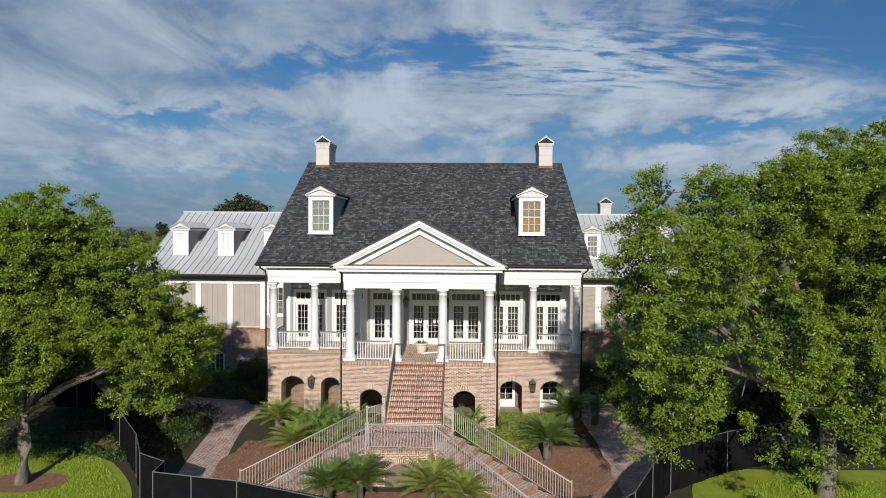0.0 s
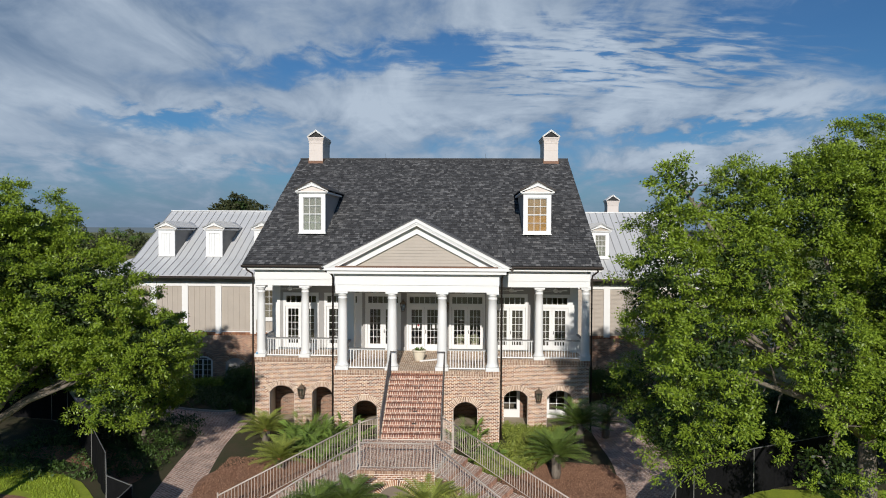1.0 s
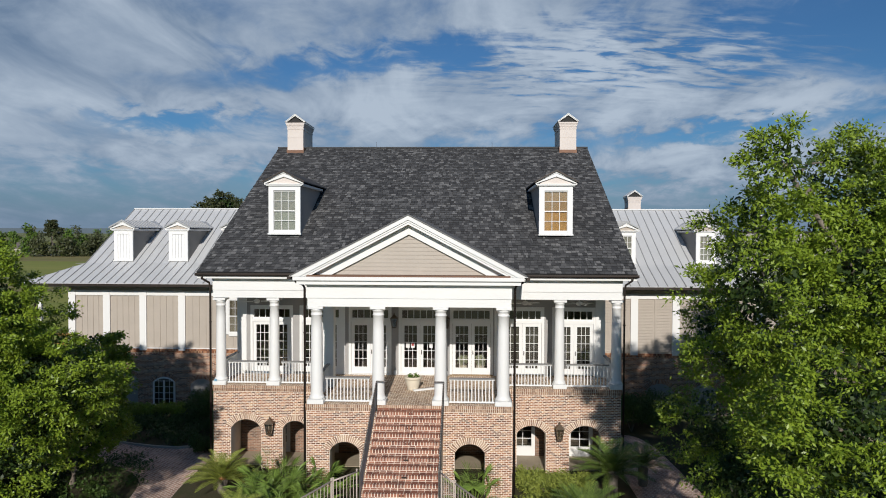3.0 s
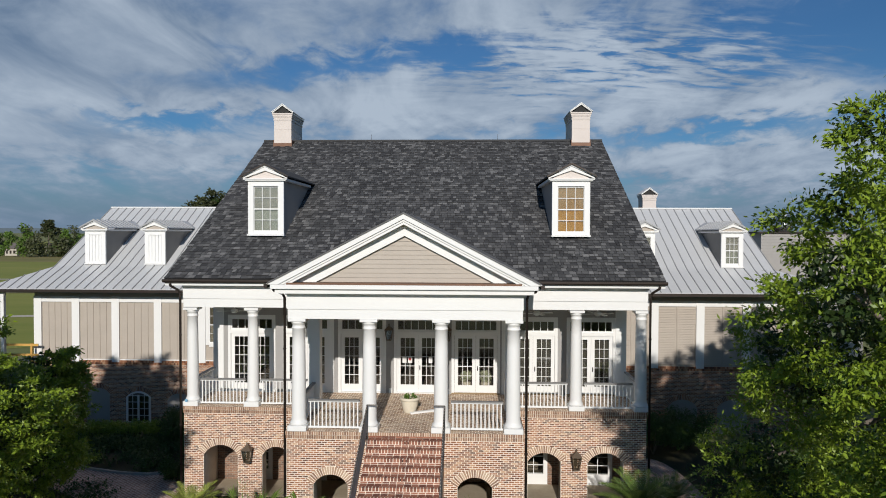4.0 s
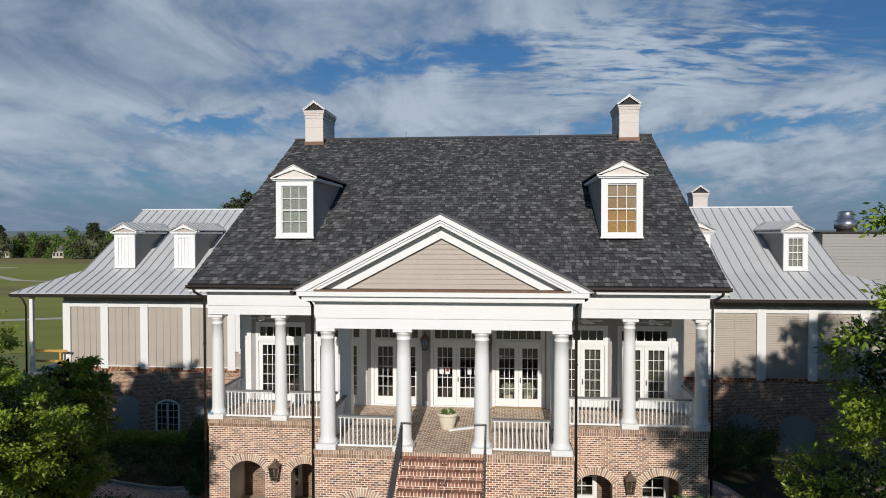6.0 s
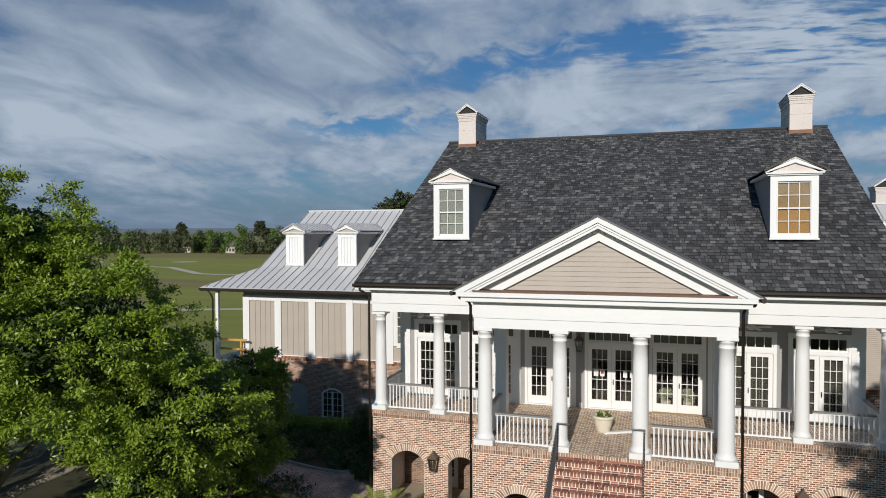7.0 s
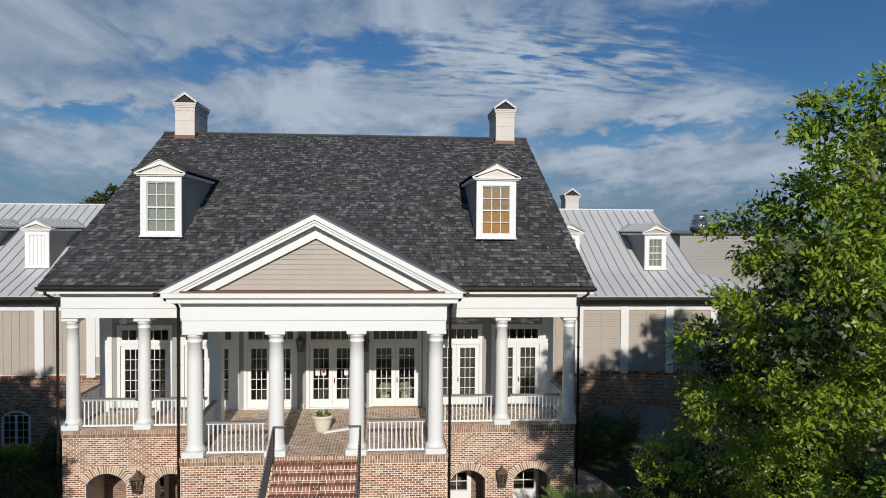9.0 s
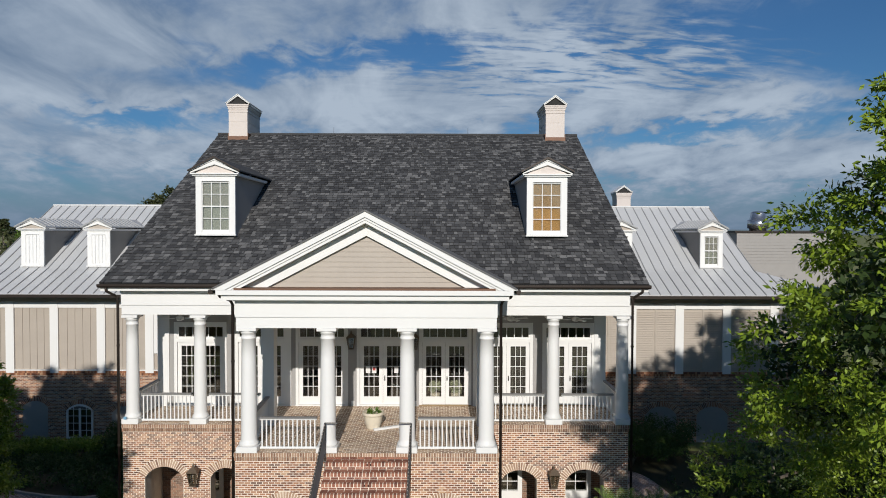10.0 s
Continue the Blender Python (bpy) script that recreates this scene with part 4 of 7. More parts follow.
def spray_cloud(name, clumps, cores, count, size, mat, parent, seed, sprays=8, inner=None):
    """Leaves in tufts at the ends of twigs that fan out of each clump (x, y, z, radius, outward x, y, z),
    and larger leaves, coloured dark for the inner shade, filling the cores (x, y, z, rx, ry, rz) of the crown."""
    g = np.random.default_rng(seed)
    c = np.array(clumps)
    n = len(c)
    w = c[:, 3] ** 2 * np.clip(0.4 + (c[:, 2] - 2.5) / 7, 0.4, 1)   # thinned low tufts bare the dark inner leaves, for the shade low down
    sd = g.normal(size=(n, sprays, 3)) + c[:, None, 4:7] * 0.7 + np.array([0, 0, 0.12])
    sd /= np.linalg.norm(sd, axis=2)[:, :, None]
    sl = c[:, 3, None] * g.uniform(0.45, 1.4, (n, sprays))
    idx = g.choice(n, count, p=w / w.sum())
    k = g.integers(0, sprays, count)
    d, ln = sd[idx, k], sl[idx, k]
    end = c[idx, :3] + d * ln[:, None]
    end[:, 2] -= 0.20 * ln
    tuft = g.normal(size=(count, 3)) * np.array([1, 1, 0.62])
    spread = (0.23 * c[idx, 3] * (0.7 + 0.6 * ((k * 37 + idx * 11) % 10) / 10))[:, None]
    s = np.where(g.random(count) < 0.84, 1.0, g.random(count))[:, None]
    p = c[idx, :3] + (end - c[idx, :3]) * s + tuft * spread * (0.45 + 0.55 * s)
    o = tuft / (np.linalg.norm(tuft, axis=1)[:, None] + 1e-9)
    e = o * 0.8 + d * 0.3 + g.normal(size=(count, 3)) * 0.55
    e[:, 2] -= 0.15
    e /= np.linalg.norm(e, axis=1)[:, None]
    nrm = o * 0.3 + c[idx, 4:7] * 0.15 + g.normal(size=(count, 3)) * 0.6 + np.array([0, 0, 0.7])
    f = np.cross(e, nrm)
    f /= np.linalg.norm(f, axis=1)[:, None] + 1e-9
    z = size * g.uniform(0.6, 1.3, count)
    e, f = e * z[:, None], f * (z * 0.42)[:, None]
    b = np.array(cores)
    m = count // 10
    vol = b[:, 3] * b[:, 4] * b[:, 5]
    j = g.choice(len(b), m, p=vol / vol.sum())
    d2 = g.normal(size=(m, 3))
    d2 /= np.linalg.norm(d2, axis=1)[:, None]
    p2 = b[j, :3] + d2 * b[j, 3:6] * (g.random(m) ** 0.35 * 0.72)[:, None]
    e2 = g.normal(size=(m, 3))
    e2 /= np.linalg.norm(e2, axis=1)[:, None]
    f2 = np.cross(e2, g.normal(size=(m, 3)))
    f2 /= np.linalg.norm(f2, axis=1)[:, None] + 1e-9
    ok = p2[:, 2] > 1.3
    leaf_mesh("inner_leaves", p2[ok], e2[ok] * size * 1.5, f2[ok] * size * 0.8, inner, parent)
    return leaf_mesh(name, p, e, f, mat, parent)


def leaf_cloud(name, clumps, count, size, mat, parent, seed, flat=0.35):
    """Leaves scattered through clumps (x, y, z, radius): denser outside, turned outward and up."""
    g = np.random.default_rng(seed)
    c = np.array(clumps)
    w = c[:, 3] ** 2
    idx = g.choice(len(c), count, p=w / w.sum())
    d = g.normal(size=(count, 3))
    d /= np.linalg.norm(d, axis=1)[:, None]
    r = g.random(count) ** 0.42
    bump = 1 + 0.18 * np.sin(d[:, 0] * 7 + idx) * np.sin(d[:, 1] * 6 + 2 * idx) + 0.12 * np.sin(d[:, 2] * 9 + idx)
    p = c[idx, :3] + d * (r * bump * c[idx, 3])[:, None] * np.array([1, 1, 0.82])
    e = g.normal(size=(count, 3)) + d * 0.5
    e[:, 2] -= 0.25
    e /= np.linalg.norm(e, axis=1)[:, None]
    nrm = d * 0.8 + g.normal(size=(count, 3)) * 0.6 + np.array([0, -0.15, flat])
    f = np.cross(e, nrm)
    f /= np.linalg.norm(f, axis=1)[:, None] + 1e-9
    s = size * g.uniform(0.6, 1.25, count)
    e, f = e * s[:, None], f * (s * 0.40)[:, None]
    return leaf_mesh(name, p, e, f, mat, parent)




# ---- doors of the porch ----
def french_door(cx, y, z0, z1, zt, hw, slim=False):
    """A pair of glazed doors with a transom over them; hw: half width of the opening."""
    yf = y - 0.05
    d = boxes("door", WHITE, house, (cx - hw - 0.05, cx - hw + 0.06, yf, y + 0.12, z0, zt + 0.1), label="white-painted pair of glazed doors with a transom")
    boxes("frame", WHITE, d, (cx + hw - 0.06, cx + hw + 0.05, yf, y + 0.12, z0, zt + 0.1), (cx - hw + 0.06, cx + hw - 0.06, yf, y + 0.12, zt - 0.03, zt + 0.1), (cx - hw + 0.06, cx + hw - 0.06, yf, y + 0.12, z1, z1 + 0.13), split=True)
    lw = hw - 0.07
    rows_n, cols = 5, 3
    st, br, tr = 0.145, 0.30, 0.14
    pw, ph = (lw - 2 * st) / cols, (z1 - z0 - 0.06 - br - tr) / rows_n
    pm = None
    for s in (-1, 1):
        a, b = (cx - lw, cx - 0.004) if s < 0 else (cx + 0.004, cx + lw)
        zb, ze = z0 + 0.05, z1 - 0.006
        bs = [(a, a + st, y, y + 0.05, zb, ze), (b - st, b, y, y + 0.05, zb, ze), (a + st, b - st, y, y + 0.05, zb, zb + br), (a + st, b - st, y, y + 0.05, ze - tr, ze)]
        g0, g1, h0, h1 = a + st, b - st, zb + br, ze - tr
        for i in range(1, cols):
            xx = g0 + (g1 - g0) * i / cols
            bs.append((xx - 0.010, xx + 0.010, y + 0.008, y + 0.042, h0, h1))
        for j in range(1, rows_n):
            zz = h0 + (h1 - h0) * j / rows_n
            bs.append((g0, g1, y + 0.010, y + 0.040, zz - 0.010, zz + 0.010))
        leaf = boxes("leaf", WHITE, d, *bs)
        for i in range(cols):
            for j in range(rows_n):
                if pm is None:
                    bm = bmesh.new()
                    box(bm, 0, (g1 - g0) / cols, 0, 0.004, 0, (h1 - h0) / rows_n)
                    p = part("pane", bm, GLASS, d)
                    pm = p.data
                else:
                    p = new("pane", pm)
                    p.parent = d
                p.location = (g0 + (g1 - g0) * i / cols, y + 0.023, h0 + (h1 - h0) * j / rows_n)
                p.visible_shadow = False
    bm = bmesh.new()
    lathe(bm, [(0.018, z0 + 1.0), (0.022, z0 + 1.02), (0.018, z0 + 1.1)], cx + 0.07, y - 0.04, 10)
    box(bm, cx + 0.055, cx + 0.085, y - 0.02, y, z0 + 0.95, z0 + 1.15)
    part("handle", bm, BRONZE, d, "dark metal door handle")
    # transom panes
    g0, g1, h0, h1 = cx - hw + 0.06, cx + hw - 0.06, z1 + 0.13, zt - 0.03
    bs = [(g0, g1, y, y + 0.05, h0, h0 + 0.07), (g0, g1, y, y + 0.05, h1 - 0.06, h1)]
    for i in range(7):
        xx = g0 + (g1 - g0) * i / 6
        w = 0.05 if i in (0, 6) else 0.013
        bs.append((max(xx - w, g0), min(xx + w, g1), y + 0.003, y + 0.045, h0 + 0.07, h1 - 0.06))
    boxes("transom", WHITE, d, *bs)
    t = boxes("transom_glass", GLASS, d, (g0 + 0.05, g1 - 0.05, y + 0.02, y + 0.024, h0 + 0.07, h1 - 0.06))
    t.visible_shadow = False
    boxes("threshold", WHITE if slim else BRASS, d, (cx - hw - 0.05, cx + hw + 0.05, y - 0.10, y + 0.1, z0 + 0.003, z0 + 0.045))


BRASS = material("worn_oak_sill", (0.34, 0.24, 0.12), 0.6, vary=(0.25, 0.17, 0.09), scale=4, amount=0.7)
for cx, side in DOORS:
    french_door(cx, YW + 0.03, ZF + 0.003, DH, TH - 0.003, DW, slim=cx < 2)
# panelled dado and corner boards on the porch wall
for s in (-1, 1):
    boxes("corner_board", WHITE, house, tuple(sorted((s * 3.44, s * 3.60))) + (YW - 0.04, YW - 0.003, ZF + 0.004, 7.39))
boxes("skirting", WHITE, house, (-1.17, -1.05, YW - 0.03, YW - 0.003, ZF + 0.004, ZF + 0.2))
boxes("skirting", WHITE, house, (1.17, 1.31, YW - 0.03, YW - 0.003, ZF + 0.004, ZF + 0.2))


# ---- porch railings ----
_bm = bmesh.new()
box(_bm, -0.019, 0.019, -0.019, 0.019, 0.115, 0.925)
BAL = None


def porch_rail(x0, y0, x1, y1, z=ZF + 0.003):
    global BAL
    dx, dy = x1 - x0, y1 - y0
    ln = math.hypot(dx, dy)
    m = Matrix.Translation(((x0 + x1) / 2, (y0 + y1) / 2, z)) @ Matrix.Rotation(math.atan2(dy, dx), 4, "Z")
    bm = bmesh.new()
    boxm(bm, (ln, 0.14, 0.05), m @ Matrix.Translation((0, 0, 0.985)))
    r = part("railing", bm, GREYRAIL, house, "white baluster railing with a grey handrail")
    bm = bmesh.new()
    boxm(bm, (ln, 0.07, 0.035), m @ Matrix.Translation((0, 0, 0.94)))
    part("upper_rail", bm, WHITE, r)
    bm = bmesh.new()
    boxm(bm, (ln, 0.07, 0.06), m @ Matrix.Translation((0, 0, 0.085)))
    part("lower_rail", bm, WHITE, r)
    n = max(int(ln / 0.128), 2)
    for i in range(n):
        if BAL is None:
            b = part("baluster", _bm, WHITE, r)
            BAL = b.data
        else:
            b = new("baluster", BAL)
            b.parent = r
        b.matrix_local = m @ Matrix.Translation((-ln / 2 + ln * (i + 0.5) / n, 0, 0))
    return r


for a, b in ((-3.24, -1.52), (1.53, 3.26)):
    porch_rail(a, 0.33, b, 0.33)
for a, b in ((-8.12, -6.39), (-5.79, -3.92), (3.92, 5.81), (6.41, 8.20)):
    porch_rail(a, YS + 0.27, b, YS + 0.27)
for s in (-1, 1):
    porch_rail(s * 3.58, 0.65, s * 3.66, YS - 0.17)
    porch_rail(s * 8.44, YS + 0.57, s * 8.44, YW - 0.07)


# ---- gutters, pipes, lanterns, fans ----
def pipe(pts, r=0.046):
    bm = bmesh.new()
    tube(bm, pts, r, 8)
    p = part("downpipe", bm, BRONZE, house, "dark bronze round downpipe", smooth=True)
    for z in (6.3, 2.9, 1.4):
        x, y = pts[-1][0], pts[-1][1]
        bm = bmesh.new()
        lathe(bm, [(r + 0.012, z), (r + 0.012, z + 0.05)], x, y, 8)
        part("bracket", bm, BRONZE, p)


for s in (-1, 1):
    pipe([(s * 9.0, YE - 0.05, 8.36), (s * 8.98, YE - 0.03, 8.2), (s * 8.78, YS - 0.13, 8.0), (s * 8.74, YS - 0.11, 7.8), (s * 8.74, YS - 0.11, 0.05)])
    pipe([(s * 4.30, -0.28, 8.44), (s * 4.26, -0.2, 8.30), (s * 4.05, 0.10, 8.16), (s * 4.01, 0.2, 8.02), (s * 4.01, 0.2, 0.05)])
    a, b = sorted((s * 4.45, s * (XE + 0.03)))
    bm = bmesh.new()
    prism(bm, [(a, YE - 0.14, 8.44), (a, YE - 0.01, 8.44), (a, YE - 0.01, 8.34), (a, YE - 0.05, 8.31), (a, YE - 0.10, 8.32), (a, YE - 0.14, 8.37)], (b - a, 0, 0))
    part("gutter", bm, BRONZE, house, "dark bronze gutter")
    bm = bmesh.new()
    x0 = s * 4.4
    prism(bm, [(x0, -0.45, 8.52), (x0 + s * 0.12, -0.45, 8.52), (x0 + s * 0.12, -0.45, 8.42), (x0 + s * 0.07, -0.45, 8.38), (x0, -0.45, 8.40)], (0, YE + 0.3, 0))
    part("gutter", bm, BRONZE, house)


def lantern(x, y, z, k=1.0):
    """A wall lantern: bracket, cage, glass, cap."""
    t = thing("wall_lantern", x, y, z, "dark bronze glazed wall lantern", "lantern", "wall lanterns")
    bm = bmesh.new()
    w, b = 0.17 * k, 0.10 * k
    for sx in (-1, 1):
        for sy in (-1, 1):
            tube(bm, [(sx * b, -0.24 * k + sy * b, 0), (sx * w, -0.24 * k + sy * w, 0.48 * k)], 0.016 * k, 6)
    tube(bm, [(0, -0.02, 0.2 * k), (0, -0.10 * k, 0.06 * k), (0, -0.24 * k, -0.04 * k)], 0.016 * k, 6)
    box(bm, -0.06 * k, 0.06 * k, -0.03, 0.0, 0.05 * k, 0.4 * k)
    part("cage", bm, LANTERNMETAL, t)
    for z0, r in ((0.48, 0.19), (-0.02, 0.12)):
        boxes("rim", LANTERNMETAL, t, (-r * k, r * k, -0.24 * k - r * k, -0.24 * k + r * k, z0 * k, z0 * k + 0.025))
    bm = bmesh.new()
    v = [bm.verts.new((sx * 0.20 * k, -0.24 * k + sy * 0.20 * k, 0.505 * k)) for sx, sy in ((-1, -1), (1, -1), (1, 1), (-1, 1))]
    u = [bm.verts.new((sx * 0.05 * k, -0.24 * k + sy * 0.05 * k, 0.66 * k)) for sx, sy in ((-1, -1), (1, -1), (1, 1), (-1, 1))]
    bm.faces.new(u)
    for i in range(4):
        bm.faces.new((v[i], v[(i + 1) % 4], u[(i + 1) % 4], u[i]))
    bm.faces.new(v[::-1])
    lathe(bm, [(0.05 * k, 0.66 * k), (0.03 * k, 0.70 * k), (0.035 * k, 0.74 * k), (0.008, 0.80 * k)], 0, -0.24 * k, 8)
    part("cap", bm, LANTERNMETAL, t)
    bm = bmesh.new()
    v = [bm.verts.new((sx * b * 0.96, -0.24 * k + sy * b * 0.96, 0.01)) for sx, sy in ((-1, -1), (1, -1), (1, 1), (-1, 1))]
    u = [bm.verts.new((sx * w * 0.96, -0.24 * k + sy * w * 0.96, 0.47 * k)) for sx, sy in ((-1, -1), (1, -1), (1, 1), (-1, 1))]
    for i in range(4):
        bm.faces.new((v[i], v[(i + 1) % 4], u[(i + 1) % 4], u[i]))
    part("glass", bm, GLASS, t)
    return t


lantern(-6.18, YS, 1.58, 0.95)
lantern(6.08, YS, 1.52, 0.95)
lantern(-1.15, YW, 5.82, 0.85)
lantern(1.24, YW, 5.82, 0.85)


def ceiling_fan(x, y, z=ZC + 0.06):
    t = thing("ceiling_fan", x, y, z, "white four-bladed ceiling fan under the porch ceiling", "fan", "porch fans")
    bm = bmesh.new()
    lathe(bm, [(0.07, -0.05), (0.08, 0.0)], 0, 0, 12)
    tube(bm, [(0, 0, -0.02), (0, 0, -0.25)], 0.016)
    part("rod", bm, WHITE, t)
    bm = bmesh.new()
    lathe(bm, [(0.06, -0.42), (0.13, -0.38), (0.14, -0.28), (0.06, -0.24)], 0, 0, 16)
    part("motor", bm, WHITE, t, smooth=True)
    for i in range(4):
        bm = bmesh.new()
        boxm(bm, (0.5, 0.13, 0.012), Matrix.Rotation(radians(90 * i + 18), 4, "Z") @ Matrix.Translation((0.42, 0, -0.33)) @ Matrix.Rotation(radians(12), 4, "X"))
        part("blade", bm, WHITE, t)


for x, y in ((-7.2, 4.45), (7.1, 4.45), (-2.35, 3.0), (2.4, 3.0), (4.75, 4.5)):
    ceiling_fan(x, y)

# planter on the porch, and the white board lying beside it
POT = material("cream_cast_stone", (0.72, 0.65, 0.52), 0.85, vary=(0.58, 0.51, 0.40), scale=5, amount=0.7, bump=0.3)
pot = thing("planter", -0.05, 2.66, ZF + 0.003, "cream cast-stone urn with small green plants", "planter")
bm = bmesh.new()
ring_a = None
for z, r in ((0.0, 0.21), (0.04, 0.225), (0.42, 0.305), (0.45, 0.30)):   # fluted sides
    ring_b = [bm.verts.new((r * (1 + 0.07 * (k % 2)) * math.cos(k * math.pi / 20), r * (1 + 0.07 * (k % 2)) * math.sin(k * math.pi / 20), z)) for k in range(40)]
    if ring_a:
        for k in range(40):
            bm.faces.new((ring_a[k], ring_a[(k + 1) % 40], ring_b[(k + 1) % 40], ring_b[k]))
    else:
        bm.faces.new(ring_b[::-1])
    ring_a = ring_b
bm.faces.new(ring_a)
part("urn", bm, POT, pot, smooth=True)
bm = bmesh.new()
lathe(bm, [(0.30, 0.44), (0.36, 0.46), (0.37, 0.50), (0.36, 0.56), (0.31, 0.565), (0.29, 0.50), (0.05, 0.49)], 0, 0, 24)
part("rolled_rim", bm, POT, pot, smooth=True)
rng = random.Random(5)
V, F = [], []
for i in range(70):
    a, r = rng.uniform(0, 6.28), 0.27 * math.sqrt(rng.random())
    p = Vector((r * math.cos(a), r * math.sin(a), 0.50 + rng.uniform(0, 0.16)))
    e = Vector((rng.gauss(0, 1), rng.gauss(0, 1), rng.gauss(0, 1))).normalized() * 0.07
    f = e.orthogonal().normalized() * 0.025
    k = len(V)
    V += [tuple(p - e), tuple(p + f), tuple(p + e), tuple(p - f)]
    F.append((k, k + 1, k + 2, k + 3))
raw("foliage", V, F, MIDLEAF, pot)
bm = bmesh.new()
boxm(bm, (1.2, 0.14, 0.07), Matrix.Translation((0.53, 2.62, ZF + 0.045)) @ Matrix.Rotation(radians(28), 4, "Z"))
bevel(bm, 0.008)
tagged(part("board", bm, WHITE), "short white-painted board lying on the porch floor", "board")

# lightning rods on the ridge
for x in (-3.3, 3.6):
    bm = bmesh.new()
    tube(bm, [(x, YR, ZR + 0.02), (x, YR, ZR + 0.34)], 0.008, 6)
    part("lightning_rod", bm, BRONZE, house)

# basement behind the arches
bm = bmesh.new()
arched_wall(bm, -8.24, 8.24, -0.1, ZF - 0.1, YW - 0.2, YW, [(-7.1, -5.95, -0.1, 2.0, 2.2), (-4.6, -3.7, -0.1, 2.0, 2.2), (1.2, 3.2, 0.75, 2.0, 2.2), (4.2, 5.3, -0.1, 2.0, 2.2), (6.75, 7.9, -0.1, 2.0, 2.2)])
part("basement_wall", bm, BRICKFLAT, house, "brick inner wall of the arcade")
for a, b in ((-7.1, -5.95), (-4.6, -3.7), (4.2, 5.3), (6.75, 7.9)):
    m = (a + b) / 2
    d = boxes("basement_door", WHITE, house, (a + 0.16, b - 0.16, YW - 0.26, YW - 0.1, 0, 0.45), label="white glazed basement door")
    boxes("stile", WHITE, d, (a, a + 0.16, YW - 0.26, YW - 0.1, 0, 2.0), (b - 0.16, b, YW - 0.26, YW - 0.1, 0, 2.0), split=True)
    boxes("top_rail", WHITE, d, (a + 0.16, b - 0.16, YW - 0.26, YW - 0.1, 1.86, 2.15))
    boxes("glazing_bar", WHITE, d, (m - 0.013, m + 0.013, YW - 0.203, YW - 0.167, 0.45, 1.86), *[(a + 0.16, b - 0.16, YW - 0.2, YW - 0.17, z - 0.013, z + 0.013) for z in (0.8, 1.15, 1.5)], split=True)
    boxes("pane", GLASS, d, (a + 0.16, b - 0.16, YW - 0.186, YW - 0.182, 0.45, 1.86)).visible_shadow = False
ARCADE = material("arcade_floor", (0.46, 0.39, 0.29), 0.9, vary=(0.34, 0.28, 0.20), scale=1.5, amount=0.9, bump=0.2)
boxes("arcade_floor", ARCADE, house, (-8.24, 8.24, YS + 0.45, YW - 0.27, -0.1, 0.03), label="pale floor of the arcade")
# Added sheets behind the right-hand doors; their colour stands in for reflections
PANETONE = material("pane_reflection_tone", (0.12, 0.108, 0.09), 0.9, vary=(0.06, 0.054, 0.046), scale=3, amount=1.0, stretch=(6, 1, 0.4))
for cx, side in DOORS:
    if cx > 4:
        boxes("curtain", PANETONE, house, (cx - DW, cx + DW, YW + 0.22, YW + 0.24, ZF + 0.05, DH), label="dark sheet behind the door glass, standing in for its reflections")
boxes("tape", material("blue_tape", (0.20, 0.42, 0.60), 0.6), house, (-8.60, -8.50, YS - 0.075, YS - 0.07, 3.78, 3.88), label="strip of blue masking tape")
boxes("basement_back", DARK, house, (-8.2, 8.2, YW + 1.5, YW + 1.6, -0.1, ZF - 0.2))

# ---- bricks of the house ----
rng = random.Random(7)
piece = bmesh.new()
box(piece, -0.081, 0.081, -0.007, 0.0, -0.024, 0.024)
piece.faces.ensure_lookup_table()
PIECE = None
V, F = [], []
COUNT = [0]


def near_stairs(a0, a1, b0, bl):
    """The bricks picked out as parts: whole bricks of the portico wall, beside the stairs."""
    global PIECE
    x = (a0 + a1) / 2 - XC
    if a1 - a0 < bl - 0.001 or COUNT[0] >= 290 or not (1.3 < abs(x) < 3.6 and b0 > 2.38):
        return False
    if PIECE is None:
        b = part("brick", piece, BRICK, portico_wall)
        PIECE = b.data
    else:
        b = new("brick", PIECE)
        b.parent = portico_wall
    b.location = (x, YP + rng.uniform(-0.002, 0.003), b0 + 0.034)
    COUNT[0] += 1
    return True


ZTOP = ZF - 0.255
lay_bricks(V, F, (-XC, YP, 0), (1, 0, 0), (0, 0, 1), (0, -1, 0), 2 * XC, ZTOP, lambda c, h, a, b: not (-1.2 < c - XC < 1.25), rng=rng, skip=near_stairs, cuts=arch_cuts(ARCH_C, -XC))
for arches, x0 in ((ARCH_L, -XS), (ARCH_R, XC)):
    lay_bricks(V, F, (x0, YS, 0), (1, 0, 0), (0, 0, 1), (0, -1, 0), XS - XC, ZTOP, rng=rng, cuts=arch_cuts(arches, x0))
for s in (-1, 1):   # side faces of the portico and of the porch
    lay_bricks(V, F, (s * XC, YP if s > 0 else YS, 0), (0, s, 0), (0, 0, 1), (s, 0, 0), YS - YP, ZTOP, lambda *a: True, rng=rng)
    lay_bricks(V, F, (s * XS, YS if s > 0 else YS + 3.0, 0), (0, s, 0), (0, 0, 1), (s, 0, 0), 3.0, ZTOP, lambda *a: True, rng=rng)
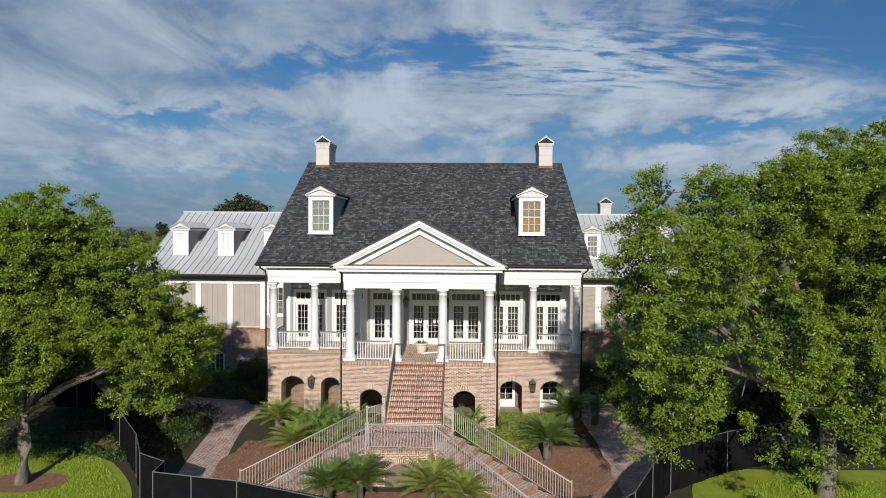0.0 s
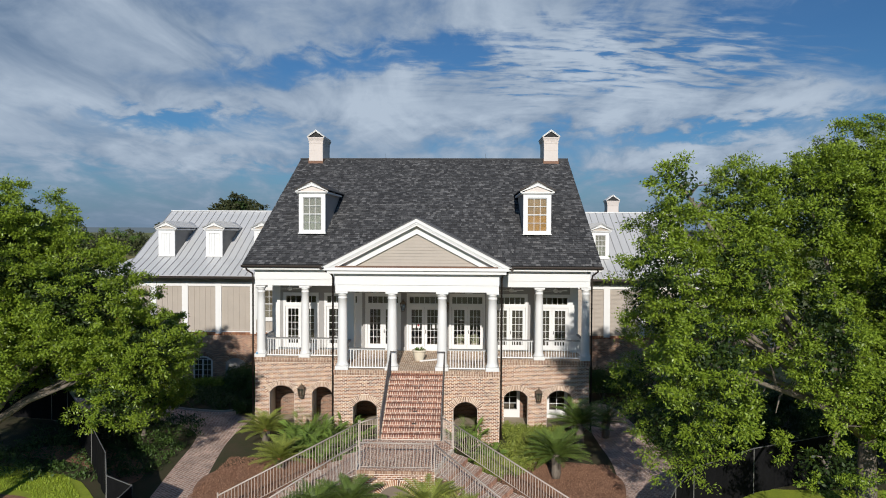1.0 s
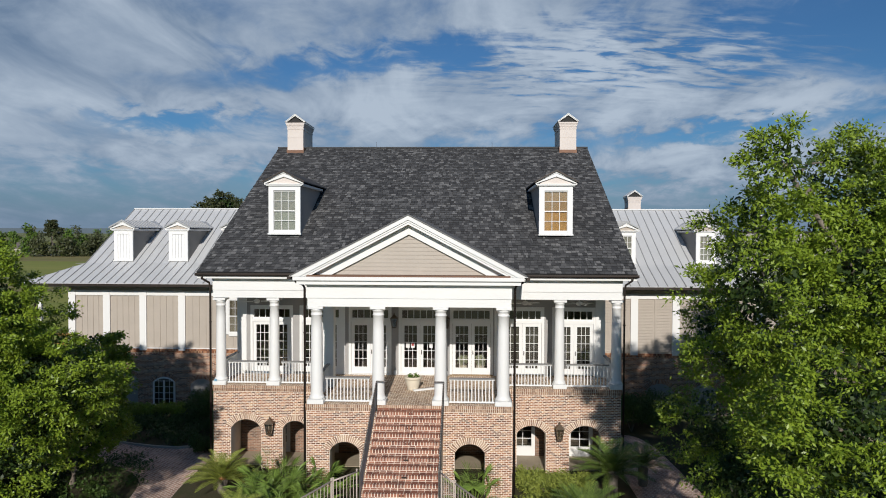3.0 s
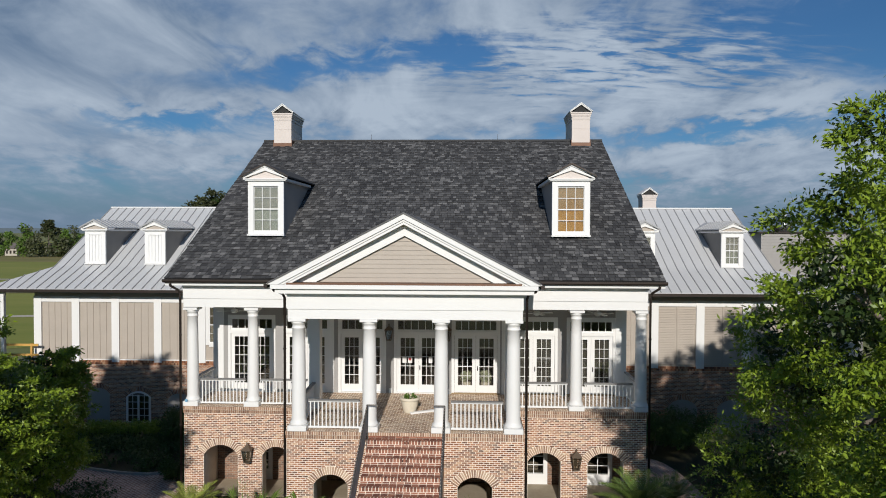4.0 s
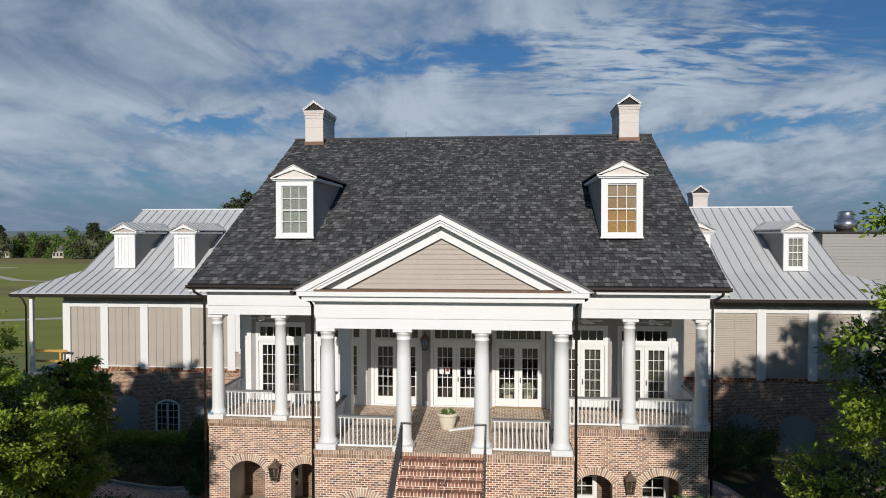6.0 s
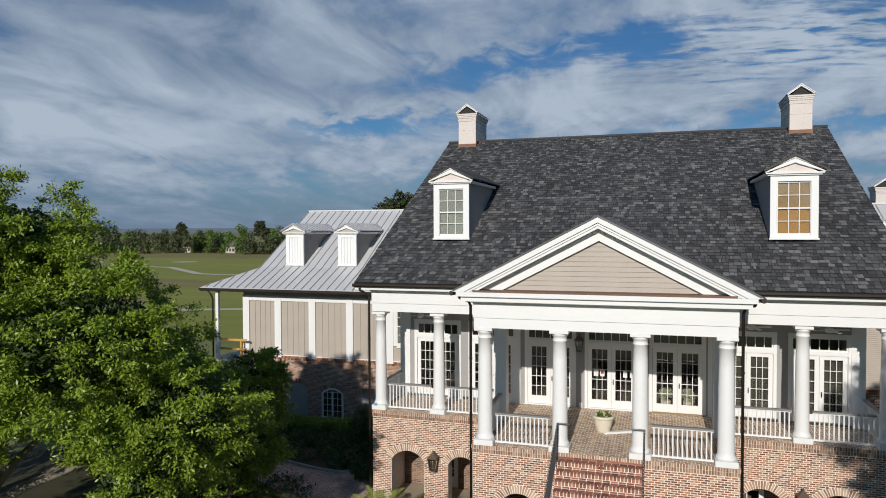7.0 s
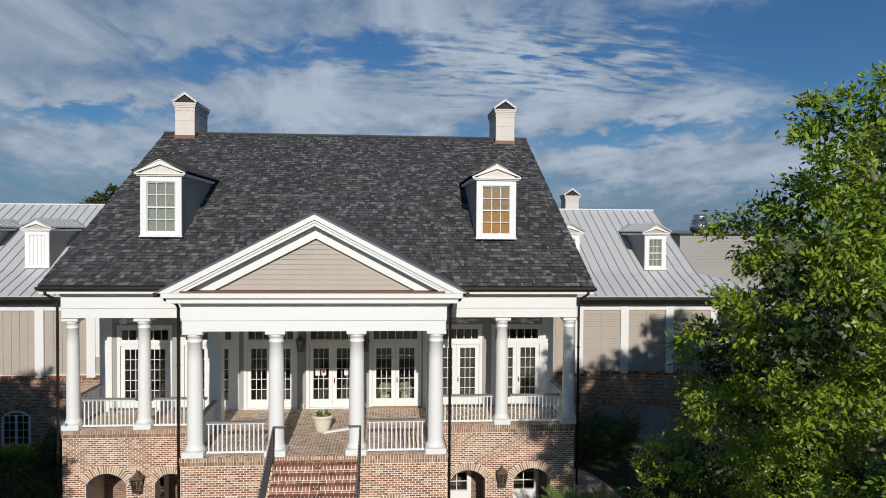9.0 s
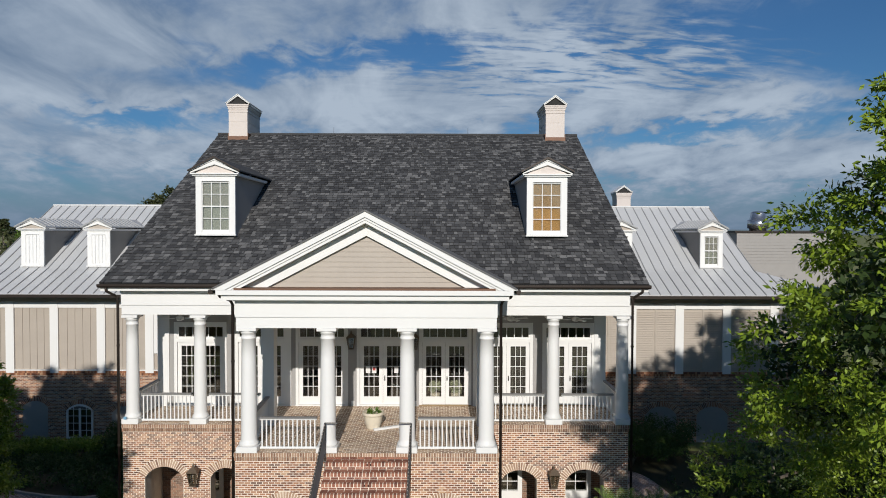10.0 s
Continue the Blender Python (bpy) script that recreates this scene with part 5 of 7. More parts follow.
# two courses of bricks on edge under the floor's rim
RV, RF = [], []
for o, u, n, w in (((-XC - 0.03, YP - 0.03, 0), (1, 0, 0), (0, -1, 0), 2 * XC + 0.06), ((-XS - 0.03, YS - 0.03, 0), (1, 0, 0), (0, -1, 0), XS - XC), ((XC + 0.03, YS - 0.03, 0), (1, 0, 0), (0, -1, 0), XS - XC),
                   ((-XC - 0.03, YS, 0), (0, -1, 0), (-1, 0, 0), YS - YP), ((XC + 0.03, YP, 0), (0, 1, 0), (1, 0, 0), YS - YP), ((-XS - 0.03, YS + 3, 0), (0, -1, 0), (-1, 0, 0), 3.0), ((XS + 0.03, YS, 0), (0, 1, 0), (1, 0, 0), 3.0)):
    k = int(w / 0.078)
    for i in range(k):
        slab(RV, RF, o, u, (0, 0, 1), n, i * w / k + 0.008, (i + 1) * w / k - 0.008, ZF - 0.115, ZF + 0.001, 0.012 + rng.uniform(-0.003, 0.003))
        slab(RV, RF, o, u, (0, 0, 1), n, i * w / k + 0.008, (i + 1) * w / k - 0.008, ZF - 0.245, ZF - 0.13, -0.018 + rng.uniform(-0.003, 0.003))
raw("rim_bricks", RV, RF, RIMBRICK, house, "weathered brown bricks on edge round the porch floor", "stuff")
raw("bricks", V, F, BRICK, house, kind="stuff")
V, F = [], []
for arches, y in ((ARCH_C, YP), (ARCH_L, YS), (ARCH_R, YS)):
    for xa, xb, zb, zs, zc in arches:
        arch_ring(V, F, xa, xb, zs, zc, y)
raw("arch_bricks", V, F, PALEBRICK, house, "pale bricks on end round the arches", "stuff")
V, F = [], []
lay_bricks(V, F, (-XC + 0.02, YP - 0.02, ZF), (1, 0, 0), (0, 1, 0), (0, 0, 1), 2 * XC - 0.04, YW - YP, lambda *a: True, bl=0.205, bh=0.105, joint=0.030, proud=0.004, rng=rng)
for x0 in (-XS + 0.02, XC - 0.01):
    lay_bricks(V, F, (x0, YS - 0.02, ZF), (1, 0, 0), (0, 1, 0), (0, 0, 1), XS - XC - 0.01, YW - YS, lambda *a: True, bl=0.205, bh=0.105, joint=0.030, proud=0.004, rng=rng)
raw("floor_bricks", V, F, PAVER, house, kind="stuff")
bm = bmesh.new()
box(bm, -XC - 0.03, XC + 0.03, YP - 0.03, YP + 0.1, ZF - 0.125, ZF - 0.006)
for s in (-1, 1):
    box(bm, *sorted((s * XC, s * (XC + 0.03))), YP + 0.1, YS, ZF - 0.125, ZF - 0.006)
    box(bm, *sorted((s * (XC + 0.031), s * (XS + 0.03))), YS - 0.03, YS + 0.1, ZF - 0.125, ZF - 0.006)
part("floor_rim", bm, MORTAR, house)

# ---- wing details ----
WL = [(-18.0, -16.79, 0.0, 1.68, 1.97), (-15.88, -14.58, 0.13, 1.52, 1.82), (-13.68, -12.4, 0.0, 1.42, 1.72)]
WR = [(12.2, 13.7, 0.0, 1.35, 1.75), (14.7, 16.2, 0.0, 1.35, 1.75)]
for w, arches, x0, x1 in ((wing_l, WL, -20.82, -8.98), (wing_r, WR, 8.98, 19.3)):
    V, F = [], []
    lay_bricks(V, F, (x0, YG, 0), (1, 0, 0), (0, 0, 1), (0, -1, 0), x1 - x0, ZB - 0.24, rng=rng, cuts=arch_cuts(arches, x0, 0.24))
    k = int((x1 - x0) / 0.078)
    for i in range(k):
        for z0, pr in ((ZB - 0.115, 0.05), (ZB - 0.235, 0.025)):
            slab(V, F, (x0, YG, 0), (1, 0, 0), (0, 0, 1), (0, -1, 0), i * 0.078 + 0.005, i * 0.078 + 0.073, z0, z0 + 0.11, pr)
    for xa, xb, zb, zs, zc in arches:
        arch_ring(V, F, xa, xb, zs, zc, YG, 0.24)
    raw("bricks", V, F, BRICK, w, kind="stuff")
    for i, (xa, xb, zb, zs, zc) in enumerate(arches):
        bm = bmesh.new()
        n = 10
        pts = [(xa + (xb - xa) * j / n, YG - 0.004, arc_z(xa + (xb - xa) * j / n, xa, xb, zs, zc)) for j in range(n + 1)]
        prism(bm, [(xa, YG - 0.004, zb)] + pts + [(xb, YG - 0.004, zb)], (0, -0.002, 0))
        glazed = w is wing_l and i == 1
        part("arched_panel", bm, DARK if glazed else GREYSIDING, w, "arched grey-painted panel in the brick base")
        if glazed:
            bs = [(xa, xa + 0.1, YG - 0.05, YG - 0.007, zb, zs), (xb - 0.1, xb, YG - 0.05, YG - 0.007, zb, zs), (xa + 0.1, xb - 0.1, YG - 0.05, YG - 0.007, zb, zb + 0.1), ((xa + xb) / 2 - 0.05, (xa + xb) / 2 + 0.05, YG - 0.05, YG - 0.007, zb + 0.1, zs + 0.1)]
            for q in (-0.31, 0.31):
                bs.append(((xa + xb) / 2 + q - 0.012, (xa + xb) / 2 + q + 0.012, YG - 0.04, YG - 0.01, zb + 0.1, zs + 0.16))
            for zz in (0.55, 0.9, 1.25, 1.58):
                bs.append((xa + 0.1, xb - 0.1, YG - 0.04, YG - 0.012, zz - 0.012, zz + 0.012))
            f = boxes("window", WHITE, w, bs[0], label="white arched basement window")
            boxes("frame", WHITE, f, *bs[1:4], split=True)
            boxes("glazing_bar", WHITE, f, *bs[4:], split=True)
            bm = bmesh.new()
            for j in range(n):
                prism(bm, [pts[j], pts[j + 1], (pts[j + 1][0], pts[j + 1][1], pts[j + 1][2] - 0.09), (pts[j][0], pts[j][1], pts[j][2] - 0.09)], (0, -0.046, 0))
            part("arched_head", bm, WHITE, f)
            boxes("pane", GLASS, f, (xa + 0.1, xb - 0.1, YG - 0.022, YG - 0.018, zb + 0.1, zs + 0.1))
# boards: battens on the left wing, louvred shutters on the right one
PIL = (-20.6, -18.56, -16.43, -14.17, -11.84, -9.3)
for a, b in zip(PIL, PIL[1:]):
    for i in range(1, 5):
        x = a + 0.2 + (b - a - 0.4) * i / 5
        boxes("batten", TAUPE, wing_l, (x - 0.03, x + 0.03, YG + 0.02, YG + 0.047, ZB + 0.006, 6.497))
PIR = (9.2, 11.5, 13.80, 16.10, 18.4)
for a, b in zip(PIR, PIR[1:]):
    bm = bmesh.new()
    m = (a + b) / 2
    box(bm, m - 0.03, m + 0.03, YG + 0.0, YG + 0.047, ZB + 0.006, 6.497)
    for z in np.arange(ZB + 0.1, 6.42, 0.085):
        prism(bm, [(a + 0.21, YG + 0.047, float(z)), (a + 0.21, YG + 0.01, float(z)), (a + 0.21, YG + 0.047, float(z) + 0.07)], (b - a - 0.42, 0, 0))
    part("louvred_panel", bm, TAUPE, wing_r, "taupe louvred panel")["kind"] = "stuff"
boxes("sill_board", WHITE, wing_l, (-20.82, -8.98, YG - 0.055, YG + 0.04, ZB + 0.002, ZB + 0.05))
# window seen past the corner of the porch
f = boxes("window", WHITE, wing_l, (-11.63, -11.45, YG - 0.05, YG + 0.04, 4.3, 6.5), label="white sash window with dark panes")
boxes("frame", WHITE, f, (-10.4, -10.2, YG - 0.05, YG + 0.04, 4.3, 6.5), (-11.45, -10.4, YG - 0.05, YG + 0.04, 4.2, 4.4), (-11.45, -10.4, YG - 0.05, YG + 0.04, 6.3, 6.5), split=True)
sash(f, -10.925, 0.525, YG - 0.03, 4.4, 6.3, DARK, DARK)
# end of the left wing: open porch corner with a post, yellow temporary rail and steps
boxes("post", WHITE, wing_l, (-22.16, -21.98, 12.1, 12.28, 3.2, 7.1))
boxes("deck", MORTAR, wing_l, (-22.5, -20.85, 11.9, 26.0, 0, 3.2))
bm = bmesh.new()
tube(bm, [(-22.5, 11.85, 7.12), (-22.3, 11.9, 6.85), (-22.26, 12.0, 6.6), (-22.26, 12.0, 0.1)], 0.05)
part("downpipe", bm, BRONZE, wing_l, smooth=True)
YELLOW = material("raw_pine", (0.62, 0.36, 0.09), 0.7, vary=(0.5, 0.28, 0.07), scale=3, amount=0.6)
tr = thing("timber_rail", -21.6, 12.4, 3.2, "raw yellow pine guard rail across the deck", "guard rail")
for x in (-0.6, 0.9):
    boxes("post", YELLOW, tr, (x - 0.05, x + 0.05, -0.05, 0.05, 0, 1.15))
for z in (0.5, 1.02):
    boxes("rail", YELLOW, tr, (-0.7, 1.3, -0.09, -0.052, z, z + 0.12))
r = porch_rail(-22.9, 12.2, -24.6, 12.2, 2.2)
# roof plant behind the right wing
plant = thing("roof_plant", 24.3, 26.0, 0, "grey-sided plant room with two bright steel exhaust fans", "roof plant")
boxes("wall", GREYSIDING, plant, (-2.0, 5.0, 0, 6, 0, 10.22))
for i in range(10):
    boxes("clapboard", GREYSIDING, plant, (-2.02, 5.0, -0.03, -0.003, 8.12 + 0.21 * i, 8.30 + 0.21 * i))
boxes("coping", BRONZE, plant, (-2.2, 5.1, -0.15, 6.1, 10.223, 10.34))
for x in (-0.12,):
    bm = bmesh.new()
    lathe(bm, [(0.55, 10.34), (0.55, 10.5), (0.68, 10.52), (0.70, 11.1), (0.52, 11.14), (0.52, 11.55), (0.46, 11.66), (0.3, 11.7)], x, 1.0, 20)
    part("exhaust_fan", bm, STEEL, plant, smooth=True)

# inside the glazed doors: flower arrangements and notices on the glass
PETAL = material("cream_petals", (0.60, 0.60, 0.42), 0.7, vary=(0.38, 0.44, 0.26), scale=20, amount=0.9, island=0.6)
for x in (2.0, 2.8):
    t = thing("flower_arrangement", x, YW + 0.75, ZF, "white and green flowers in a pot behind the glass doors", "flowers", "indoor flowers")
    bm = bmesh.new()
    lathe(bm, [(0.14, 0), (0.2, 0.3), (0.17, 0.34)], 0, 0, 14)
    part("pot", bm, POT, t, smooth=True)
    leaf_cloud("blooms", [(rng.uniform(-0.14, 0.14), rng.uniform(-0.1, 0.1), 0.5 + rng.uniform(-0.08, 0.25), 0.14) for _ in range(9)], 900, 0.045, PETAL, t, int(x * 10))
PAPER = material("white_notice_paper", (0.75, 0.74, 0.72), 0.8, scale=8, amount=0.1)
REDINK = material("red_print", (0.45, 0.07, 0.06), 0.7)
n_ = thing("door_notice", -0.42, YW + 0.02, 4.85, "white paper notices taped to the door glass", "notice", "door notices")
boxes("sheet", PAPER, n_, (-0.20, -0.03, 0.0, 0.003, 0, 0.26), (0.03, 0.2, 0.0, 0.003, 0, 0.26), split=True)
boxes("print", REDINK, n_, (0.06, 0.17, -0.003, -0.001, 0.10, 0.22))
n_ = thing("door_notice", 0.66, YW + 0.02, 4.85, "white paper notices taped to the door glass", "notice", "door notices")
boxes("sheet", PAPER, n_, (-0.20, -0.05, 0.0, 0.003, 0, 0.26), (0.05, 0.2, 0.0, 0.003, 0, 0.26), split=True)


# ---- the stairs ----
SX0, SX1, RISE, RUN, ZL = -1.18, 1.30, 0.175, 0.346, 1.5
stairs = thing("stairs", 0, 0, 0, "red brick stairs from the landing up to the porch", "stairs")
SY0 = YP - 0.04
prof = [(SX0, YP, -0.1), (SX0, YP, ZF - RISE - 0.004)]
for k in range(1, 12):
    prof += [(SX0, SY0 - RUN * k - 0.024, ZF - RISE * k - 0.003), (SX0, SY0 - RUN * k - 0.024, ZF - RISE * (k + 1) - 0.003)]
prof[-1] = (SX0, SY0 - RUN * 11 - 0.018, -0.1)
bm = bmesh.new()
prism(bm, prof, (SX1 - SX0, 0, 0))
core = part("core", bm, MORTAR, stairs)
_sb = bmesh.new()
box(_sb, -0.0405, 0.0405, -0.100, 0.100, -0.105, 0.0)
bevel(_sb, 0.006)
STEPB = None
V, F = [], []
rng = random.Random(17)
for k in range(0, 12):
    z, y = ZF - RISE * k, SY0 - RUN * k
    n = 24
    for i in range(n):
        x = SX0 + (SX1 - SX0) * (i + 0.5) / n
        if k:
            if STEPB is None:
                b = part("brick", _sb, STEPBRICK, stairs)
                STEPB = b.data
            else:
                b = new("brick", STEPB)
                b.parent = stairs
            b.location = (x, y + 0.100 - 0.030 - rng.uniform(0, 0.005), z + rng.uniform(0, 0.005))
    # the row behind them on the tread, and the course under them
    m = 11
    for i in range(m if k else 0):
        a0, a1 = SX0 + (SX1 - SX0) * i / m, SX0 + (SX1 - SX0) * (i + 1) / m
        slab(V, F, (0, y, z - 0.02), (1, 0, 0), (0, 1, 0), (0, 0, 1), a0 + 0.010, a1 - 0.010, 0.088, RUN - 0.036, 0.021 + rng.uniform(0, 0.004))
    for i in range(m):
        a0, a1 = SX0 + (SX1 - SX0) * i / m, SX0 + (SX1 - SX0) * (i + 1) / m
        slab(V, F, (0, y - 0.002, 0), (1, 0, 0), (0, 0, 1), (0, -1, 0), a0 + 0.010, a1 - 0.010, z - RISE + 0.010, z - 0.116, 0.028)
raw("riser_bricks", V, F, STEPBRICK, stairs, kind="stuff")
for k in range(1, 12, 2):
    y = SY0 - RUN * k
    boxes("step_light", BRONZE, stairs, (0.0, 0.22, y - 0.032, y - 0.005, ZF - RISE * k - 0.085, ZF - RISE * k - 0.02), label="dark recessed step light")

YL0, YL1 = SY0 - RUN * 12 + 0.3, -7.55    # landing, from the stairs to its front
landing = thing("landing", 0, -6.3, 0, "brick stair landing with an arched opening under it", "landing")
OFF = Vector((0, 6.3, 0))


def lpart(name, bm, mat, parent, label=""):
    for v in bm.verts:
        v.co += OFF
    return part(name, bm, mat, parent, label)


LP = [(-1.95, YL0), (1.88, YL0), (1.88, -4.9), (1.24, YL1), (-1.6, YL1), (-1.95, -4.9)]
bm = bmesh.new()
prism(bm, [(x, y, -0.1) for x, y in LP], (0, 0, ZL + 0.1 - 0.006))
lpart("base", bm, MORTAR, landing)
V, F = [], []
lay_bricks(V, F, (-1.93, YL1 + 6.3 - 0.02, ZL - 0.02), (1, 0, 0), (0, 1, 0), (0, 0, 1), 3.86, YL0 - YL1, lambda c, h, a, b: (-1.86 if h > 2.7 else -1.52 - 0.34 * h / 2.7) < c - 1.93 < (1.8 if h > 2.7 else 1.16 + 0.64 * h / 2.7), bl=0.205, bh=0.105, joint=0.034, proud=0.02, rng=rng)
LANDBRICK = material("landing_brick", (0.58, 0.36, 0.25), 0.88, scale=6.0, amount=1.0, island=0.7, bump=0.35, bump_scale=60,
                     ramp=[(0.0, (0.54, 0.36, 0.265)), (0.5, (0.40, 0.235, 0.165)), (1.0, (0.24, 0.125, 0.09))])
raw("floor_bricks", V, F, LANDBRICK, landing, kind="stuff")
V, F = [], []
LA = [(-0.82, 0.45, -0.1, 0.5, 0.95)]
lay_bricks(V, F, (-1.6, YL1 + 6.3, 0), (1, 0, 0), (0, 0, 1), (0, -1, 0), 2.84, ZL - 0.13, rng=rng, cuts=arch_cuts(LA, -1.6, 0.22))
RV, RF = [], []
for i in range(30):
    slab(RV, RF, (-1.6, YL1 + 6.3, 0), (1, 0, 0), (0, 0, 1), (0, -1, 0), i * 2.84 / 30 + 0.006, (i + 1) * 2.84 / 30 - 0.006, ZL - 0.12, ZL + 0.005, 0.03)
arch_ring(V, F, *LA[0][:2], 0.5, 0.95, YL1 + 6.3, 0.22)
raw("wall_bricks", V, F, BRICK, landing, kind="stuff")
raw("rim_bricks", RV, RF, RIMBRICK, landing, kind="stuff")
bm = bmesh.new()
pts = [(-0.82 + 1.27 * j / 10, YL1 - 0.005, arc_z(-0.82 + 1.27 * j / 10, -0.82, 0.45, 0.5, 0.95)) for j in range(11)]
prism(bm, [(-0.82, YL1 - 0.005, 0)] + pts + [(0.45, YL1 - 0.005, 0)], (0, -0.004, 0))
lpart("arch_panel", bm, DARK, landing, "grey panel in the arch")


def flight(s):
    """One of the two splayed flights from the landing to the ground."""
    b0, b1 = (Vector((-1.95, -4.9, 0)), Vector((-6.17, -9.04, 0))) if s < 0 else (Vector((1.88, -4.9, 0)), Vector((6.32, -9.55, 0)))
    a0, a1 = (Vector((-1.6, YL1, 0)), Vector((-4.9, -10.9, 0))) if s < 0 else (Vector((1.24, YL1, 0)), Vector((4.6, -11.1, 0)))
    f = thing("stair_flight", s * 3.5, -8, 0, "splayed brick flight of steps with iron railings", "stairs", "lower flights")
    off = Vector((s * 3.5, -8, 0))
    n = 9
    r = ZL / n
    bm = bmesh.new()
    V, F = [], []
    for i in range(n - 1):
        t0, t1 = i / (n - 1), (i + 1) / (n - 1)
        q = [b0.lerp(b1, t0), b0.lerp(b1, t1), a0.lerp(a1, t1), a0.lerp(a1, t0)]
        z = ZL - r * (i + 1)
        prism(bm, [(p.x - off.x, p.y - off.y, -0.1) for p in q], (0, 0, z + 0.1 - 0.02))
        part("step", bm, BRICKFLAT, f)
        bm = bmesh.new()
        prism(bm, [(p.x - off.x, p.y - off.y, z - 0.018) for p in q], (0, 0, 0.0205))
        part("mortar_bed", bm, MORTAR, f)
        bm = bmesh.new()
        u, w = (q[2] - q[1]), (q[0] - q[1]).normalized()
        ln = u.length
        u.normalize()
        m = int(ln / 0.095)
        run = (q[0] - q[1]).length
        for j in range(m):
            o = q[1] - off
            slab(V, F, (o.x, o.y, z - 0.105), (u.x, u.y, 0), (w.x, w.y, 0), (0, 0, 1), j * ln / m + 0.014, (j + 1) * ln / m - 0.014, -0.02, 0.2, 0.11)
            rows_k = max(int(round((run - 0.21) / 0.2)), 1)
            for e in range(rows_k):
                d0, d1 = 0.215 + (run - 0.21) * e / rows_k, 0.21 + (run - 0.21) * (e + 1) / rows_k - 0.012
                h = ln / m / 2 if e % 2 == 0 else 0.0
                if j * ln / m + h + ln / m < ln + 0.03:
                    slab(V, F, (o.x, o.y, z - 0.105), (u.x, u.y, 0), (w.x, w.y, 0), (0, 0, 1), j * ln / m + h + 0.014, (j + 1) * ln / m + h - 0.014, d0 + 0.012, d1 - 0.008, 0.110 + rng.uniform(-0.002, 0.002))
            nb = Vector((-w.x, -w.y, 0))
            slab(V, F, (o.x, o.y, 0), (u.x, u.y, 0), (0, 0, 1), (nb.x, nb.y, 0), j * ln / m + 0.014, (j + 1) * ln / m - 0.014, z - r + 0.005, z - 0.11, 0.012)
    bm.free()
    raw("step_bricks", V, F, STEPTOP, f, kind="stuff")
    for e0, e1 in ((b0, b1), (a0, a1)):
        iron_rail([(e0.x, e0.y, ZL), (e1.x, e1.y, 0.08)])
    return f


STEPTOP = material("weathered_step_brick", (0.56, 0.34, 0.245), 0.88, vary=(0.29, 0.155, 0.11), scale=7, amount=1.0, island=0.6, bump=0.3, bump_scale=60)
IBAL = None


def iron_rail(pts, h=0.98, gap=0.125, mat=None, finial=True):
    """An iron railing along a line of floor points: handrail, foot rail, posts and bars."""
    global IBAL
    mat = mat or IRON
    o = Vector(pts[0])
    t = thing("iron_railing", o.x, o.y, o.z, "painted iron stair railing with square bars", "railing", "iron railings")
    P = [Vector(p) - o for p in pts]
    bm = bmesh.new()
    tube(bm, [p + Vector((0, 0, h)) for p in P], 0.028, 8)
    part("handrail", bm, mat, t, smooth=True)
    bm = bmesh.new()
    tube(bm, [p + Vector((0, 0, 0.10)) for p in P], 0.014, 6)
    part("foot_rail", bm, mat, t)
    for p in (P[0], P[-1]):
        bm = bmesh.new()
        box(bm, p.x - 0.02, p.x + 0.02, p.y - 0.02, p.y + 0.02, p.z, p.z + h + (0.06 if finial else 0.0))
        if finial:
            lathe(bm, [(0.03, p.z + h + 0.06), (0.034, p.z + h + 0.08), (0.012, p.z + h + 0.11)], p.x, p.y, 8)
        part("post", bm, mat, t)
    for p, q in zip(P, P[1:]):
        n = int(math.hypot(q.x - p.x, q.y - p.y) / gap)
        for i in range(1, n):
            c = p.lerp(q, i / n)
            if IBAL is None:
                bm = bmesh.new()
                box(bm, -0.0095, 0.0095, -0.0095, 0.0095, 0.10, h)
                b = part("bar", bm, IRON, t)
                IBAL = b.data
            else:
                b = new("bar", IBAL)
                b.parent = t
            b.location = c
    return t


flight(-1)
flight(1)
iron_rail([(-1.5, YL1 + 0.1, ZL), (1.12, YL1 + 0.1, ZL)])
iron_rail([(-1.90, -4.85, ZL), (-1.30, -4.05, ZL)])
iron_rail([(1.42, -4.05, ZL), (1.83, -4.85, ZL)])
DARKIRON = material("dark_iron", (0.13, 0.122, 0.115), 0.5, 0.4, vary=(0.08, 0.075, 0.07), scale=4, amount=0.6)
for x in (SX0 - 0.03, SX1 + 0.03):
    rail = iron_rail([(x, -0.06, ZF), (x, SY0 - RUN * 11.6, ZL)], 0.93, 0.11, DARKIRON, finial=False)
    bm = bmesh.new()
    tube(bm, [(0, 0, 0.93), (math.copysign(0.36, -x), 0, 0.93)], 0.026, 8)
    part("return_bar", bm, DARKIRON, rail)

# ---- ground near the house ----
def patch(name, pts, z, mat, label, cat, smooth=3):
    """A flat ground patch with a rounded outline."""
    p = [Vector((x, y)) for x, y in pts]
    for _ in range(smooth):
        q = []
        for a, b in zip(p, p[1:] + p[:1]):
            q += [a.lerp(b, 0.25), a.lerp(b, 0.75)]
        p = q
    return sheet(name, [(v.x, v.y) for v in p], z, mat, label, cat)


